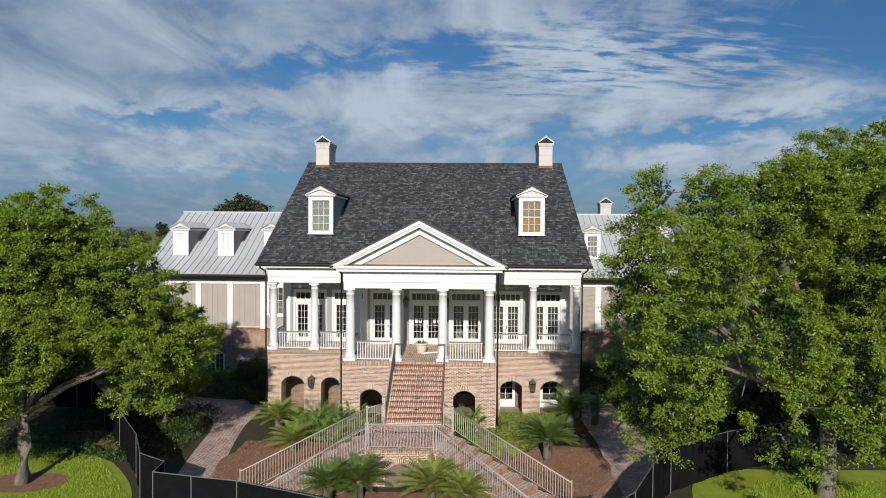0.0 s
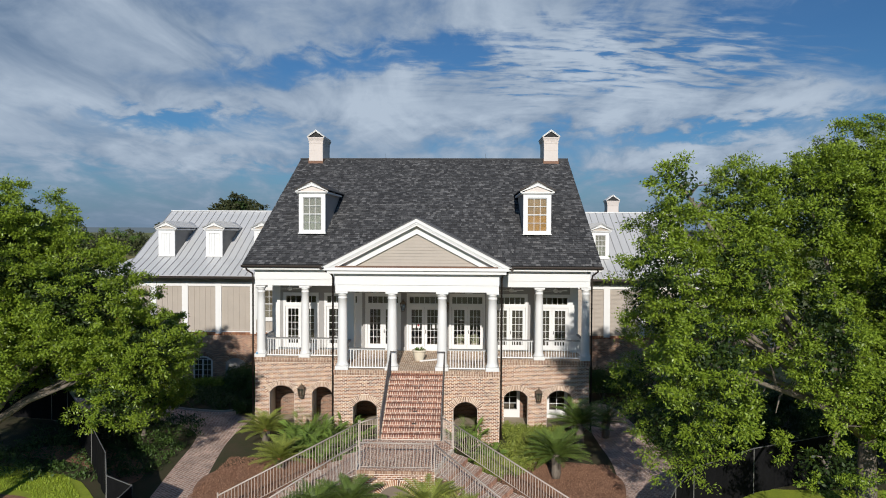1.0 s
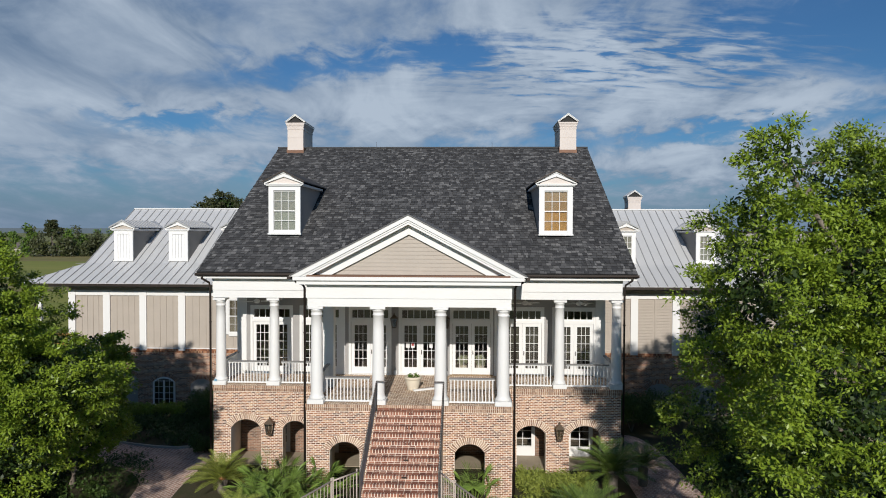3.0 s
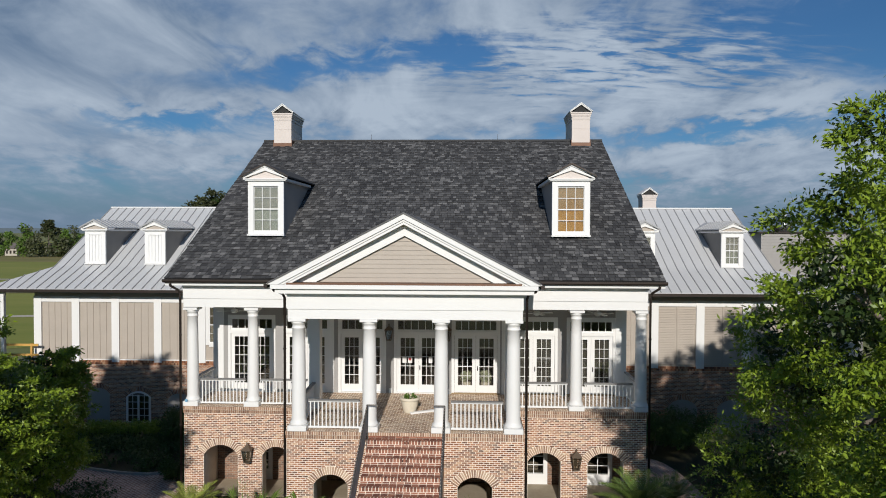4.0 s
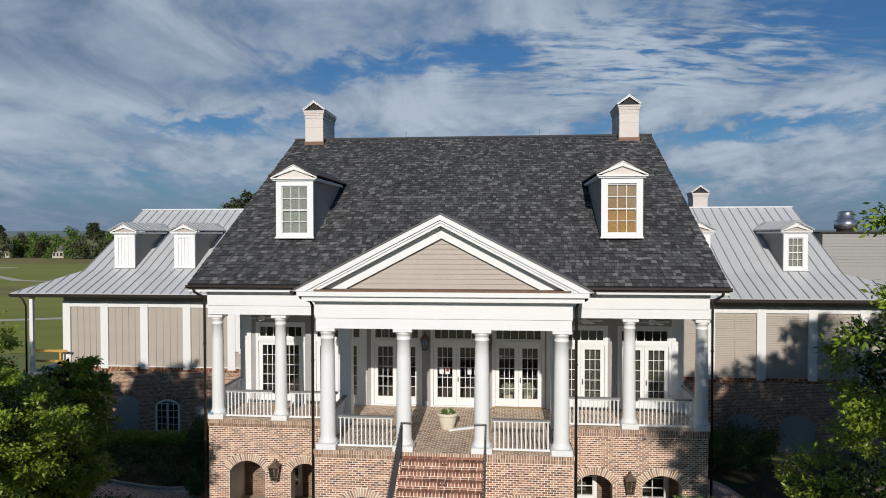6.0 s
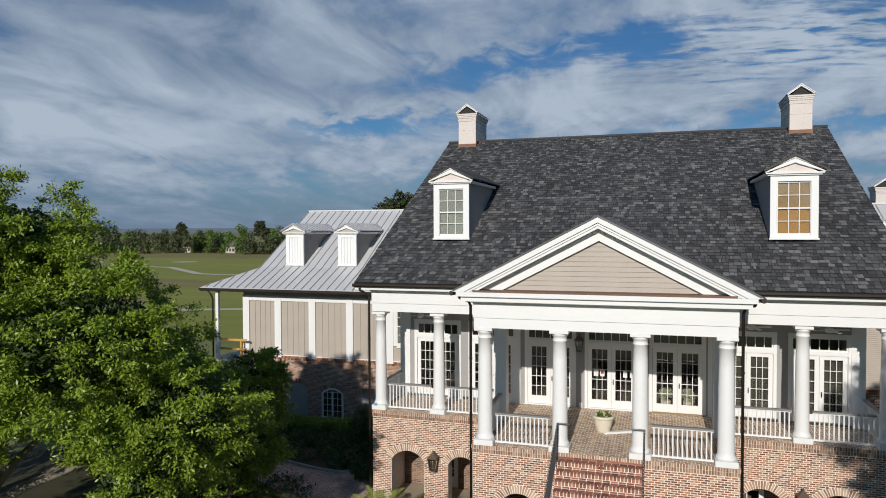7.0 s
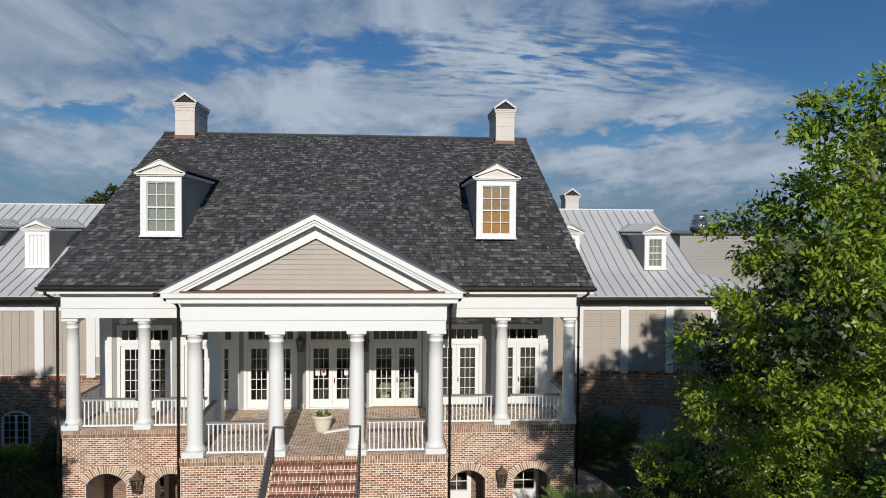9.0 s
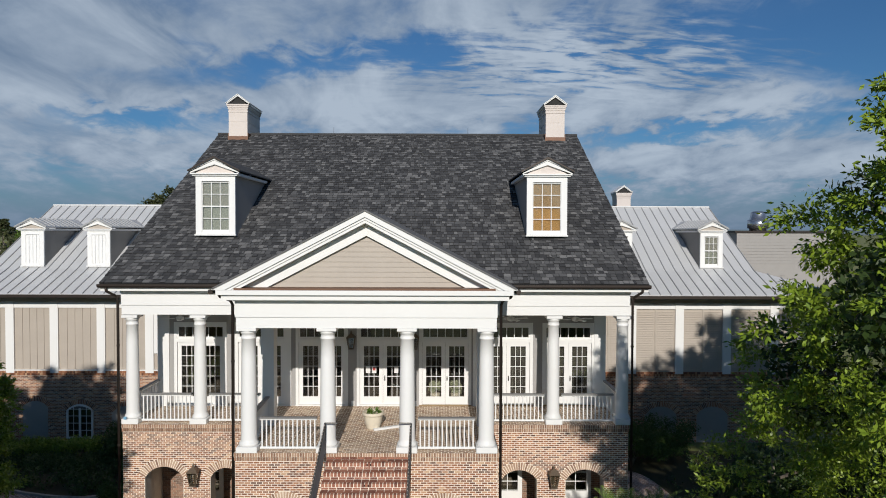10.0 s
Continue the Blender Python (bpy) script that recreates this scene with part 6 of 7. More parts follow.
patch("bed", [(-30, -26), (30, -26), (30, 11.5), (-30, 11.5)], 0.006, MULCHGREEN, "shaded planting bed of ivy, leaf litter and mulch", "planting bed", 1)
patch("pavement", [(-7.6, -12.0), (-7.0, -9.0), (-7.9, -6.6), (-8.6, -3.0), (-9.2, 0.5), (-9.2, 3.6), (-9.3, 8.6), (-9.9, 8.2), (-10.3, 6.2), (-12.5, 5.7), (-15.5, 6.8), (-18.5, 8.2), (-30, 9.0), (-30, 6.6), (-18, 5.6), (-13.6, 3.6), (-11.4, 2.0), (-10.7, 0.5), (-10.1, -4.0), (-9.5, -7.5), (-9.0, -12)], 0.016, PAVING, "worn reddish brick paving of the walk", "paving")
patch("pavement", [(8.8, -12.5), (6.9, -9.4), (7.9, -6.6), (8.9, -3.0), (8.7, 2.0), (8.9, 8.5), (11.0, 9.0), (11.4, 2.0), (11.4, -3.0), (10.2, -7.0), (9.9, -12)], 0.016, PAVING, "worn reddish brick paving of the walk", "paving")
patch("mulch_bed", [(-7.9, -7.2), (-6.4, -8.1), (-4.0, -6.0), (-2.4, -4.4), (-3.8, -1.6), (-7.6, -2.6), (-8.7, -4.6)], 0.026, MULCH, "reddish pine straw mulch under the palms", "mulch")
patch("mulch_bed", [(8.3, -6.8), (6.6, -8.8), (4.2, -6.4), (2.5, -4.4), (4.5, -2.0), (7.9, -1.8), (9.0, -3.8)], 0.026, MULCH, "reddish pine straw mulch under the palms", "mulch")
patch("mulch_bed", [(-6.4, -8.6), (-1.7, -8.1), (1.7, -8.1), (6.6, -9.6), (5.0, -13.6), (-5.0, -13.2)], 0.026, MULCH, "mulch bed before the landing", "mulch")
patch("lawn", [(-30, -26), (-10.2, -26), (-9.6, -13), (-9.9, -9.9), (-11.3, -7.3), (-14.2, -4.1), (-22, -3.0), (-30, -3.0)], 0.024, LAWN, "bright green sunlit lawn", "lawn", 2)
patch("lawn", [(30, -26), (9.8, -26), (9.6, -13), (10.9, -9.2), (11.8, -6.0), (13.5, -4.6), (16, -4.8), (30, -4.0)], 0.024, LAWN, "bright green sunlit lawn", "lawn", 2)
patch("mulch_ring", [(-16.8, -8.9), (-13.9, -9.0), (-13.6, -6.9), (-16.8, -6.6)], 0.034, MULCH, "ring of mulch round the oak", "mulch")
patch("mulch_bed", [(-14.2, -3.0), (-11.2, -6.2), (-10.7, -4.2), (-13.4, -1.2), (-17.0, -0.4), (-18.2, -2.4)], 0.034, MULCH, "mulch strip along the fence", "mulch")

KERB = material("pale_kerb", (0.52, 0.48, 0.43), 0.9, vary=(0.38, 0.35, 0.31), scale=3, amount=0.8, bump=0.3)
kerb_line = [(-21.0, 8.7), (-18.5, 8.15), (-15.5, 6.75), (-13.9, 6.1), (-12.5, 5.72), (-11.3, 5.6), (-10.45, 5.95), (-10.05, 6.9), (-9.85, 8.2)]
bm = bmesh.new()
for (x0, y0), (x1, y1) in zip(kerb_line, kerb_line[1:]):
    d = Vector((x1 - x0, y1 - y0, 0))
    boxm(bm, (d.length + 0.03, 0.10, 0.14), Matrix.Translation(((x0 + x1) / 2, (y0 + y1) / 2, 0.03)) @ Matrix.Rotation(math.atan2(d.y, d.x), 4, "Z"))
tagged(part("kerb", bm, KERB), "pale kerb along the brick walk", "kerb", kind="structure")

# ---- the site fence ----
def fence(pts):
    f = thing("site_fence", pts[0][0], pts[0][1], 0, "temporary chain-link fence with black screen fabric", "fence")
    o = Vector((*pts[0], 0))
    for (x0, y0), (x1, y1) in zip(pts, pts[1:]):
        a, b = Vector((x0, y0, 0)) - o, Vector((x1, y1, 0)) - o
        n = max(int((b - a).length / 0.4), 1)
        d = (b - a).normalized()
        side = Vector((-d.y, d.x, 0))
        V, F = [], []
        for i in range(n + 1):
            p = a.lerp(b, i / n)
            for z in (0.04, 0.6, 1.2, 1.79):
                w = side * (0.03 * math.sin(i * 2.3 + z * 3) * (1 if 0 < i < n else 0))
                V.append(tuple(p + w + Vector((0, 0, z))))
        for i in range(n):
            for j in range(3):
                F.append((i * 4 + j, i * 4 + 4 + j, i * 4 + 5 + j, i * 4 + 1 + j))
        fb = raw("screen", V, F, FABRIC, f)
        sol = fb.modifiers.new("thick", "SOLIDIFY")
        sol.thickness = 0.012
        bm = bmesh.new()
        tube(bm, [a + Vector((0, 0, 1.8)), b + Vector((0, 0, 1.8))], 0.019, 6)
        part("top_rail", bm, GALV, f)
        bm = bmesh.new()
        tube(bm, [a, a + Vector((0, 0, 1.83))], 0.022, 6)
        part("post", bm, GALV, f)


GALV = material("galvanised_pipe", (0.27, 0.265, 0.255), 0.55, 0.5, vary=(0.19, 0.185, 0.18), scale=4, amount=0.6)
fence([(-24, 4.3), (-19.8, 3.5), (-18.7, 3.1), (-16.2, -0.2), (-13.7, -3.5), (-11.2, -7.0), (-9.9, -9.35), (-8.6, -10.2), (-8.5, -11.3), (-7.0, -11.65), (-5.3, -12.0), (-2.3, -13.25), (1.5, -14.6), (5.2, -14.4), (7.0, -13.4), (7.95, -12.3), (9.25, -9.6), (10.5, -7.6), (13.6, -5.2), (18, -3.0)])

# ---- trees ----
def tree(x, y, label, trunk_h, trunk_r, blobs, clump_n, clump_r, leaves, leaf, mat, seed, lean=(0, 0)):
    """blobs: (dx, dy, z, rx, ry, rz): the crown's main masses, filled with small clumps."""
    t = thing("tree", x, y, 0, label, "tree")
    g = random.Random(seed)
    clumps = []
    vol = [b[3] * b[4] * b[5] for b in blobs]
    for b, v in zip(blobs, vol):
        k, tries = max(int(clump_n * v / sum(vol)), 4), 0
        while k > 0 and tries < 4000:
            tries += 1
            d = Vector((g.gauss(0, 1), g.gauss(0, 1), g.gauss(0, 1))).normalized()
            rr = g.uniform(0.62, 1.02)
            c = (b[0] + d.x * b[3] * rr, b[1] + d.y * b[4] * rr, b[2] + d.z * b[5] * rr)
            gap = clump_r * g.uniform(0.9, 1.7)
            if c[2] < 1.5 or any((c[0] - q[0]) ** 2 + (c[1] - q[1]) ** 2 + 1.8 * (c[2] - q[2]) ** 2 < gap * gap for q in clumps):
                continue
            clumps.append((*c, clump_r * g.uniform(0.6, 1.3), *d))
            k -= 1
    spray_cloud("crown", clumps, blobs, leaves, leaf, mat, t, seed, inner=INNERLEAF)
    bm = bmesh.new()
    top = Vector((lean[0], lean[1], trunk_h))
    tube(bm, [(0, 0, -0.1), (0.02, 0, 0.25), top * 0.5 + Vector((0.05, 0.03, 0)), top], [trunk_r * 1.5, trunk_r * 1.1, trunk_r * 0.95, trunk_r * 0.85], 12)
    part("trunk", bm, BARK, t, smooth=True)
    for b in blobs:
        bm = bmesh.new()
        end = Vector(b[:3])
        mid = top.lerp(end, 0.5) + Vector((g.uniform(-0.5, 0.5), g.uniform(-0.5, 0.5), g.uniform(-0.2, 0.7)))
        if end.z < top.z + 2.2:   # low masses hang from higher wood
            mid.z = max(mid.z, end.z + 1.6)
            mid.y += 0.8
        tube(bm, [top - Vector((0, 0, 0.15)), top.lerp(mid, 0.5) + Vector((0, 0, 0.15)), mid, end], [trunk_r * 0.5, trunk_r * 0.38, trunk_r * 0.26, trunk_r * 0.12], 8)
        part("limb", bm, BARK, t, smooth=True)
        for _ in range(7):
            bm = bmesh.new()
            d = Vector((g.uniform(-1, 1) * b[3], g.uniform(-1, 1) * b[4], g.uniform(-0.6, 0.9) * b[5])) * 0.6
            s0 = mid.lerp(end, g.uniform(0, 1))
            tube(bm, [s0, s0 + d * 0.5 + Vector((0, 0, 0.15)), s0 + d], [trunk_r * 0.13, trunk_r * 0.09, trunk_r * 0.04], 5)
            part("branch", bm, BARK, t)
    return t


tree(16.5, -7.6, "broad live oak with light green crown and pale bark", 3.0, 0.33,
     [(-7.1, -4.6, 6.4, 1.4, 1.4, 2.3), (-5.7, -3.6, 9, 1.6, 1.5, 1.3), (-6.8, 2.9, 4.5, 1.25, 1.3, 1.2), (-6.9, -1.6, 3.7, 1.7, 1.4, 1.2), (-8.1, -3.3, 9.2, 1.3, 1.4, 1.2), (-7.1, 0.2, 7.6, 1.5, 1.7, 1.5), (-7.7, -3.4, 11.7, 0.85, 0.95, 0.85), (-7.7, -2, 10.7, 0.75, 0.85, 0.65), (-5.2, -1.4, 10.8, 1.4, 1.6, 1.9), (-2.6, -1.1, 11.1, 2, 2, 1.9), (-3.5, -3.9, 7, 1.2, 1.4, 2), (-3.3, -3.7, 3.1, 1.2, 1.2, 1), (-4.1, 2.8, 4.4, 1.6, 1.5, 1.6), (-3.3, 2.4, 8.2, 2, 1.8, 2), (0.3, 0.4, 11.8, 2.6, 2.8, 2.2), (0.5, -2, 8.6, 2.2, 2.2, 2.2), (-0.7, -3, 5.4, 1.6, 1.8, 2.2), (2.4, -1.8, 5.2, 2, 2.2, 2.4), (4.3, -0.4, 9.8, 3.2, 3.4, 3.2), (4.9, -1.2, 5, 2.6, 3, 2.6), (0.9, -3, 3.1, 1.4, 1.4, 1.1)],
     820, 0.50, 520000, 0.054, OAKLEAF, 21, (0.2, 0.3))
tree(25.5, -3.5, "tall live oak in a group of oaks", 3.6, 0.45,
     [(-3.6, 0, 8.6, 4.4, 4.4, 4.6), (1.0, 1, 12.5, 4.8, 4.6, 4.2), (3.5, -1, 7.5, 4.4, 4.4, 4.2), (-2.0, -2, 5.2, 4.2, 3.6, 2.8), (-3.4, 1.5, 12.4, 3.2, 3.0, 2.6), (-6.5, 3, 6.0, 3.4, 3.4, 3.2)],
     320, 0.75, 110000, 0.105, OAKLEAF, 22)
tree(-15.4, -7.9, "live oak with a dense light green crown", 2.9, 0.26,
     [(-0.2, 0.4, 8.5, 3.1, 3.1, 2.7), (3.2, 0.7, 7.7, 2.5, 2.6, 2), (5.1, 1.7, 5.6, 2.1, 2.3, 1.5), (4.5, 1.5, 3.9, 1.6, 1.7, 1.2), (-2.8, -0.1, 6.6, 3.2, 3, 2.8), (0.2, -1.3, 5.6, 1.9, 1.8, 1.6), (-2.4, -1.1, 4.3, 2.6, 2.2, 1.7), (0.6, 0.6, 10.4, 2.2, 2, 1.1), (5.3, 3.3, 5.3, 1.3, 1.4, 1.0), (-1.1, -1.5, 3, 1.8, 1.5, 1)],
     540, 0.50, 390000, 0.054, OAKLEAF, 23)
tree(-23.5, -4.5, "live oak beside the lawn", 3.0, 0.3,
     [(0, 0, 8.0, 4.2, 4.2, 3.8), (2.4, 0.5, 5.6, 3.4, 3.2, 2.6), (-2, 0, 5.6, 3.6, 3.2, 2.8)],
     180, 0.7, 50000, 0.11, OAKLEAF, 24)
tree(-13.4, 0.6, "small dark-leaved tree beside the walk", 1.4, 0.12,
     [(0.3, 0.2, 4.3, 1.7, 1.7, 1.5), (-1.1, 0, 3.3, 2.1, 1.9, 1.7), (0.7, -0.3, 2.9, 1.5, 1.6, 1.5), (-0.3, 0.4, 2.2, 2.0, 2.0, 1.2), (0.9, 0.2, 5.6, 0.8, 0.8, 0.7)],
     170, 0.38, 60000, 0.07, OAKLEAF, 25)
tree(-19.5, 3.6, "dark-leaved tree by the paving", 1.6, 0.14, [(0, 0, 4.0, 2.2, 2.0, 2.0), (-1.6, 0, 3.0, 2.0, 2.0, 1.7), (1.6, 0.3, 2.8, 1.8, 1.8, 1.4)], 80, 0.55, 22000, 0.10, OAKLEAF, 26)
tree(-28.6, 60.0, "far dark tree behind the wing", 6.0, 0.45, [(0, 0, 12.4, 3.0, 3.4, 2.8), (2.6, 0, 11.6, 2.0, 2.4, 2.2), (-2.8, 0, 11.2, 2.0, 2.4, 2.2), (0, 0, 8, 4.2, 4, 3)], 150, 0.8, 32000, 0.2, FARLEAF, 27)


# ---- palms, cycads and shrubs ----
def cycad(x, y, z0, trunk, radius, label, mat, seed, n=30):
    """A cycad: a stub of trunk and a rosette of arched fronds with narrow leaflets."""
    t = thing("cycad", x, y, 0, label, "cycad", "cycads")
    g = random.Random(seed)
    bm = bmesh.new()
    lathe(bm, [(0.17, z0), (0.20, z0 + trunk * 0.3 + 0.02), (0.18, z0 + trunk * 0.7 + 0.05), (0.22, z0 + trunk + 0.12), (0.10, z0 + trunk + 0.26)], 0, 0, 12)
    part("trunk", bm, BARK, t, smooth=True)
    bm = bmesh.new()
    lathe(bm, [(0.16, z0 + trunk + 0.16), (0.15, z0 + trunk + 0.24), (0.09, z0 + trunk + 0.31), (0.02, z0 + trunk + 0.34)], 0, 0, 12)
    part("heart", bm, RUSTHEART if mat is PALMLEAF else BARK, t, "woolly rust-brown heart" if mat is PALMLEAF else "", smooth=True)
    for i in range(n):
        a = i * 2.399 + g.uniform(-0.25, 0.25)
        lift = 1.35 - 1.25 * (i + g.random()) / n
        ln = radius * g.uniform(0.85, 1.1)
        dirv = Vector((math.cos(a), math.sin(a), 0))
        side = Vector((-dirv.y, dirv.x, 0))
        p, ang, m = Vector((0, 0, z0 + trunk + 0.15)), lift, 32
        V, F = [], []
        for j in range(m):
            along = dirv * math.cos(ang) + Vector((0, 0, math.sin(ang)))
            upv = Vector((-dirv.x * math.sin(ang), -dirv.y * math.sin(ang), math.cos(ang)))
            q = p + along * ln / m
            ang -= 0.95 / m * (0.35 + lift * 0.45)
            w = ln * 0.15 * math.sin(math.pi * min((j + 3.0) / (m + 2.4), 1)) ** 0.6 * g.uniform(0.88, 1.08)
            h = ln / m * 0.26
            k = len(V)
            V += [tuple(p - side * 0.011), tuple(p + side * 0.011), tuple(q + side * 0.010), tuple(q - side * 0.010)]
            F.append((k, k + 1, k + 2, k + 3))
            if j > 2:
                for s in (-1, 1):
                    k = len(V)
                    tip = q + side * s * w + along * w * 0.75 + upv * w * 0.5
                    V += [tuple(q - along * h), tuple(q.lerp(tip, 0.5) - along * h * 1.1), tuple(tip), tuple(q.lerp(tip, 0.5) + along * h * 1.1), tuple(q + along * h)]
                    F.append((k, k + 1, k + 2, k + 3, k + 4))
            p = q
        raw("frond", V, F, mat, t)
    return t


RUSTHEART = material("rust_wool", (0.42, 0.20, 0.09), 0.95, vary=(0.26, 0.12, 0.05), scale=14, amount=1.0, bump=0.8, bump_scale=60)
FANLEAF = leaf_material("fan_palm_leaf", (0.25, 0.36, 0.075), (0.08, 0.14, 0.025), 0.4)


def palmetto(x, y, h, label, seed, n=26, r=0.55):
    """A fan palm: stalks, each with a pleated fan of blades."""
    t = thing("fan_palm", x, y, 0, label, "fan palm", "fan palms")
    g = random.Random(seed)
    for i in range(n):
        V, F = [], []
        bm = bmesh.new()
        a, lift = i * 2.399, g.uniform(0.35, 1.35)
        ln = h * g.uniform(0.6, 1.0)
        d = Vector((math.cos(a) * math.cos(lift), math.sin(a) * math.cos(lift), math.sin(lift)))
        tip = d * ln + Vector((0, 0, 0.1))
        tube(bm, [(0, 0, 0.02), tip * 0.6 + Vector((0, 0, 0.05)), tip], 0.012, 4)
        side = Vector((-math.sin(a), math.cos(a), 0))
        for b in range(19):
            th = -1.9 + 3.8 * b / 18
            bd = (d * math.cos(th) + side * math.sin(th) - Vector((0, 0, 0.25 * abs(math.sin(th)) + 0.15))).normalized()
            L_ = r * g.uniform(0.85, 1.1)
            wv = bd.cross(d if abs(th) > 0.3 else side).normalized() * 0.026
            mid = tip + bd * L_ * 0.5
            k = len(V)
            V += [tuple(tip), tuple(mid + wv), tuple(tip + bd * L_ - Vector((0, 0, 0.08))), tuple(mid - wv)]
            F.append((k, k + 1, k + 2, k + 3))
        fan = raw("fan", V, F, FANLEAF, t)
        part("stalk", bm, FANLEAF, fan)
    return t


cycad(-7.3, 0.4, 0, 0.35, 1.35, "olive cycad with a brown heart by the brick wall", PALMLEAF, 31, 52)
cycad(-5.6, -3.2, 0, 0.2, 1.3, "yellowish cycad rosette in the mulch bed", PALMLEAF, 32, 50)
cycad(6.1, -3.9, 0, 0.75, 1.45, "tall dark cycad on a bare trunk", CYCADLEAF, 33, 64)
cycad(7.75, 0.25, 0, 0.9, 1.5, "dark cycad by the corner of the wall", CYCADLEAF, 34, 50)
cycad(9.3, 1.9, 0, 0.6, 1.3, "dark cycad by the corner of the wall", CYCADLEAF, 35)
cycad(-2.75, -9.35, 0, 0.5, 1.3, "dark green cycad before the landing", CYCADLEAF, 36, 60)
cycad(-1.65, -9.0, 0, 0.55, 1.4, "dark green cycad before the landing", CYCADLEAF, 37, 60)
cycad(1.1, -9.2, 0, 0.5, 1.4, "bright cycad with a rusty brown heart", PALMLEAF, 38, 56)
cycad(2.4, -9.75, 0, 0.45, 1.2, "bright cycad with a rusty brown heart", PALMLEAF, 39, 48)
FP = "bright green fan palm in the bed by the wall"
for i, (x, y, h, r) in enumerate(((-5.24, 0.0, 1.5, 0.65), (-4.3, -1.1, 1.4, 0.65), (-5.2, -1.7, 1.3, 0.6), (-3.26, -0.1, 1.25, 0.55), (-3.2, -1.9, 1.1, 0.5), (-4.1, -2.6, 1.1, 0.5), (2.5, -0.6, 1.3, 0.55), (3.3, -2.6, 0.9, 0.45))):
    palmetto(x, y, h, FP, 40 + i, 20, r)


def shrub(x, y, r, h, mat, label, seed, n=5000, leaf=0.05):
    t = thing("shrub", x, y, 0, label, "shrub", "shrubs")
    g = random.Random(seed)
    cl = []
    for _ in range(22):
        a, q = g.uniform(0, 6.28), math.sqrt(g.random()) * r * 0.8
        cl.append((q * math.cos(a), q * math.sin(a), h * g.uniform(0.3, 0.72), r * 0.36))
    leaf_cloud("foliage", cl, n, leaf, mat, t, seed)
    for _ in range(4):
        bm = bmesh.new()
        a = g.uniform(0, 6.28)
        tube(bm, [(0, 0, 0), (math.cos(a) * r * 0.4, math.sin(a) * r * 0.4, h * 0.6)], [0.025, 0.01], 5)
        part("stem", bm, BARK, t)
    return t


LIGHTSHRUB = leaf_material("light_shrub_leaf", (0.36, 0.40, 0.07), (0.11, 0.16, 0.028))
for i, (x, y, r, h) in enumerate(((3.6, -3.0, 0.8, 0.8), (4.6, -1.6, 0.9, 0.9), (5.3, 0.2, 1.0, 1.0), (4.4, -3.6, 0.8, 0.7), (5.4, -2.2, 0.8, 0.75), (3.3, -4.0, 0.7, 0.7), (4.8, 1.2, 0.8, 0.9), (6.2, 0.9, 0.9, 0.9))):
    shrub(x, y, r, h, LIGHTSHRUB, "loose yellow-green shrub in the bed", 60 + i, 4200)
for i, (x, y, r, h) in enumerate(((-10.6, 9.6, 1.3, 2.3), (-11.9, 10.3, 1.3, 2.0), (-9.9, 7.8, 1.0, 1.7), (10.6, 9.4, 1.4, 2.4), (12.2, 10.2, 1.4, 2.2), (-9.9, 5.2, 0.7, 0.9))):
    shrub(x, y, r, h, DARKLEAF, "dense dark evergreen shrub by the wing", 70 + i, 9000, 0.06)
for i, (x, y, r, h) in enumerate(((12.4, 0.5, 1.3, 2.4), (14.2, -0.6, 1.4, 2.6), (16.2, -0.2, 1.5, 2.8), (18.4, -0.8, 1.5, 2.8), (20.6, -1.5, 1.5, 2.6), (13.0, 3.5, 1.5, 2.8), (15.6, 3.2, 1.6, 3.0), (18.5, 3.0, 1.6, 3.0))):
    shrub(x, y, r, h, DARKLEAF, "dark evergreen undergrowth in the shade of the oaks", 110 + i, 8000, 0.07)
for i, x in enumerate(np.arange(-20.5, -12.6, 1.05)):
    shrub(float(x), 10.3, 0.75, 1.1, OAKLEAF, "clipped green hedge plant along the wing", 80 + i, 4500, 0.05)
for i, (x, y) in enumerate(((-12.6, 8.9), (-14.6, 9.1), (-16.6, 9.2), (-18.4, 9.3))):
    shrub(x, y, 1.0, 0.6, DARKLEAF, "low dark ground-cover shrub", 95 + i, 4500, 0.05)

STRAW = material("pine_straw", (0.56, 0.32, 0.20), 0.9, vary=(0.20, 0.10, 0.06), scale=2, amount=1.0, island=0.6)
# ---- the far land ----
FARGRASS = material("far_fairway", (0.17, 0.225, 0.028), 0.95, vary=(0.33, 0.31, 0.07), scale=0.022, amount=1.0, stretch=(0.5, 1.6, 1))
SAND = material("pale_path", (0.62, 0.56, 0.46), 0.95, vary=(0.5, 0.45, 0.36), scale=0.2, amount=0.8)
patch("fairway", [(-700, 60), (-300, 40), (-90, 30), (-35, 30), (-27, 60), (-60, 200), (-40, 620), (-700, 620)], 0.03, FARGRASS, "sunlit golf fairway", "grass", 2)


def path_strip(pts, w, label):
    p = [Vector((x, y)) for x, y in pts]
    V, F = [], []
    for i, a in enumerate(p):
        d = (p[min(i + 1, len(p) - 1)] - p[max(i - 1, 0)]).normalized()
        n = Vector((-d.y, d.x)) * w / 2
        V += [(a.x - n.x, a.y - n.y, 0.06), (a.x + n.x, a.y + n.y, 0.06)]
    for i in range(len(p) - 1):
        F.append((2 * i, 2 * i + 1, 2 * i + 3, 2 * i + 2))
    return tagged(raw("road", V, F, SAND), label, "path", kind="structure")


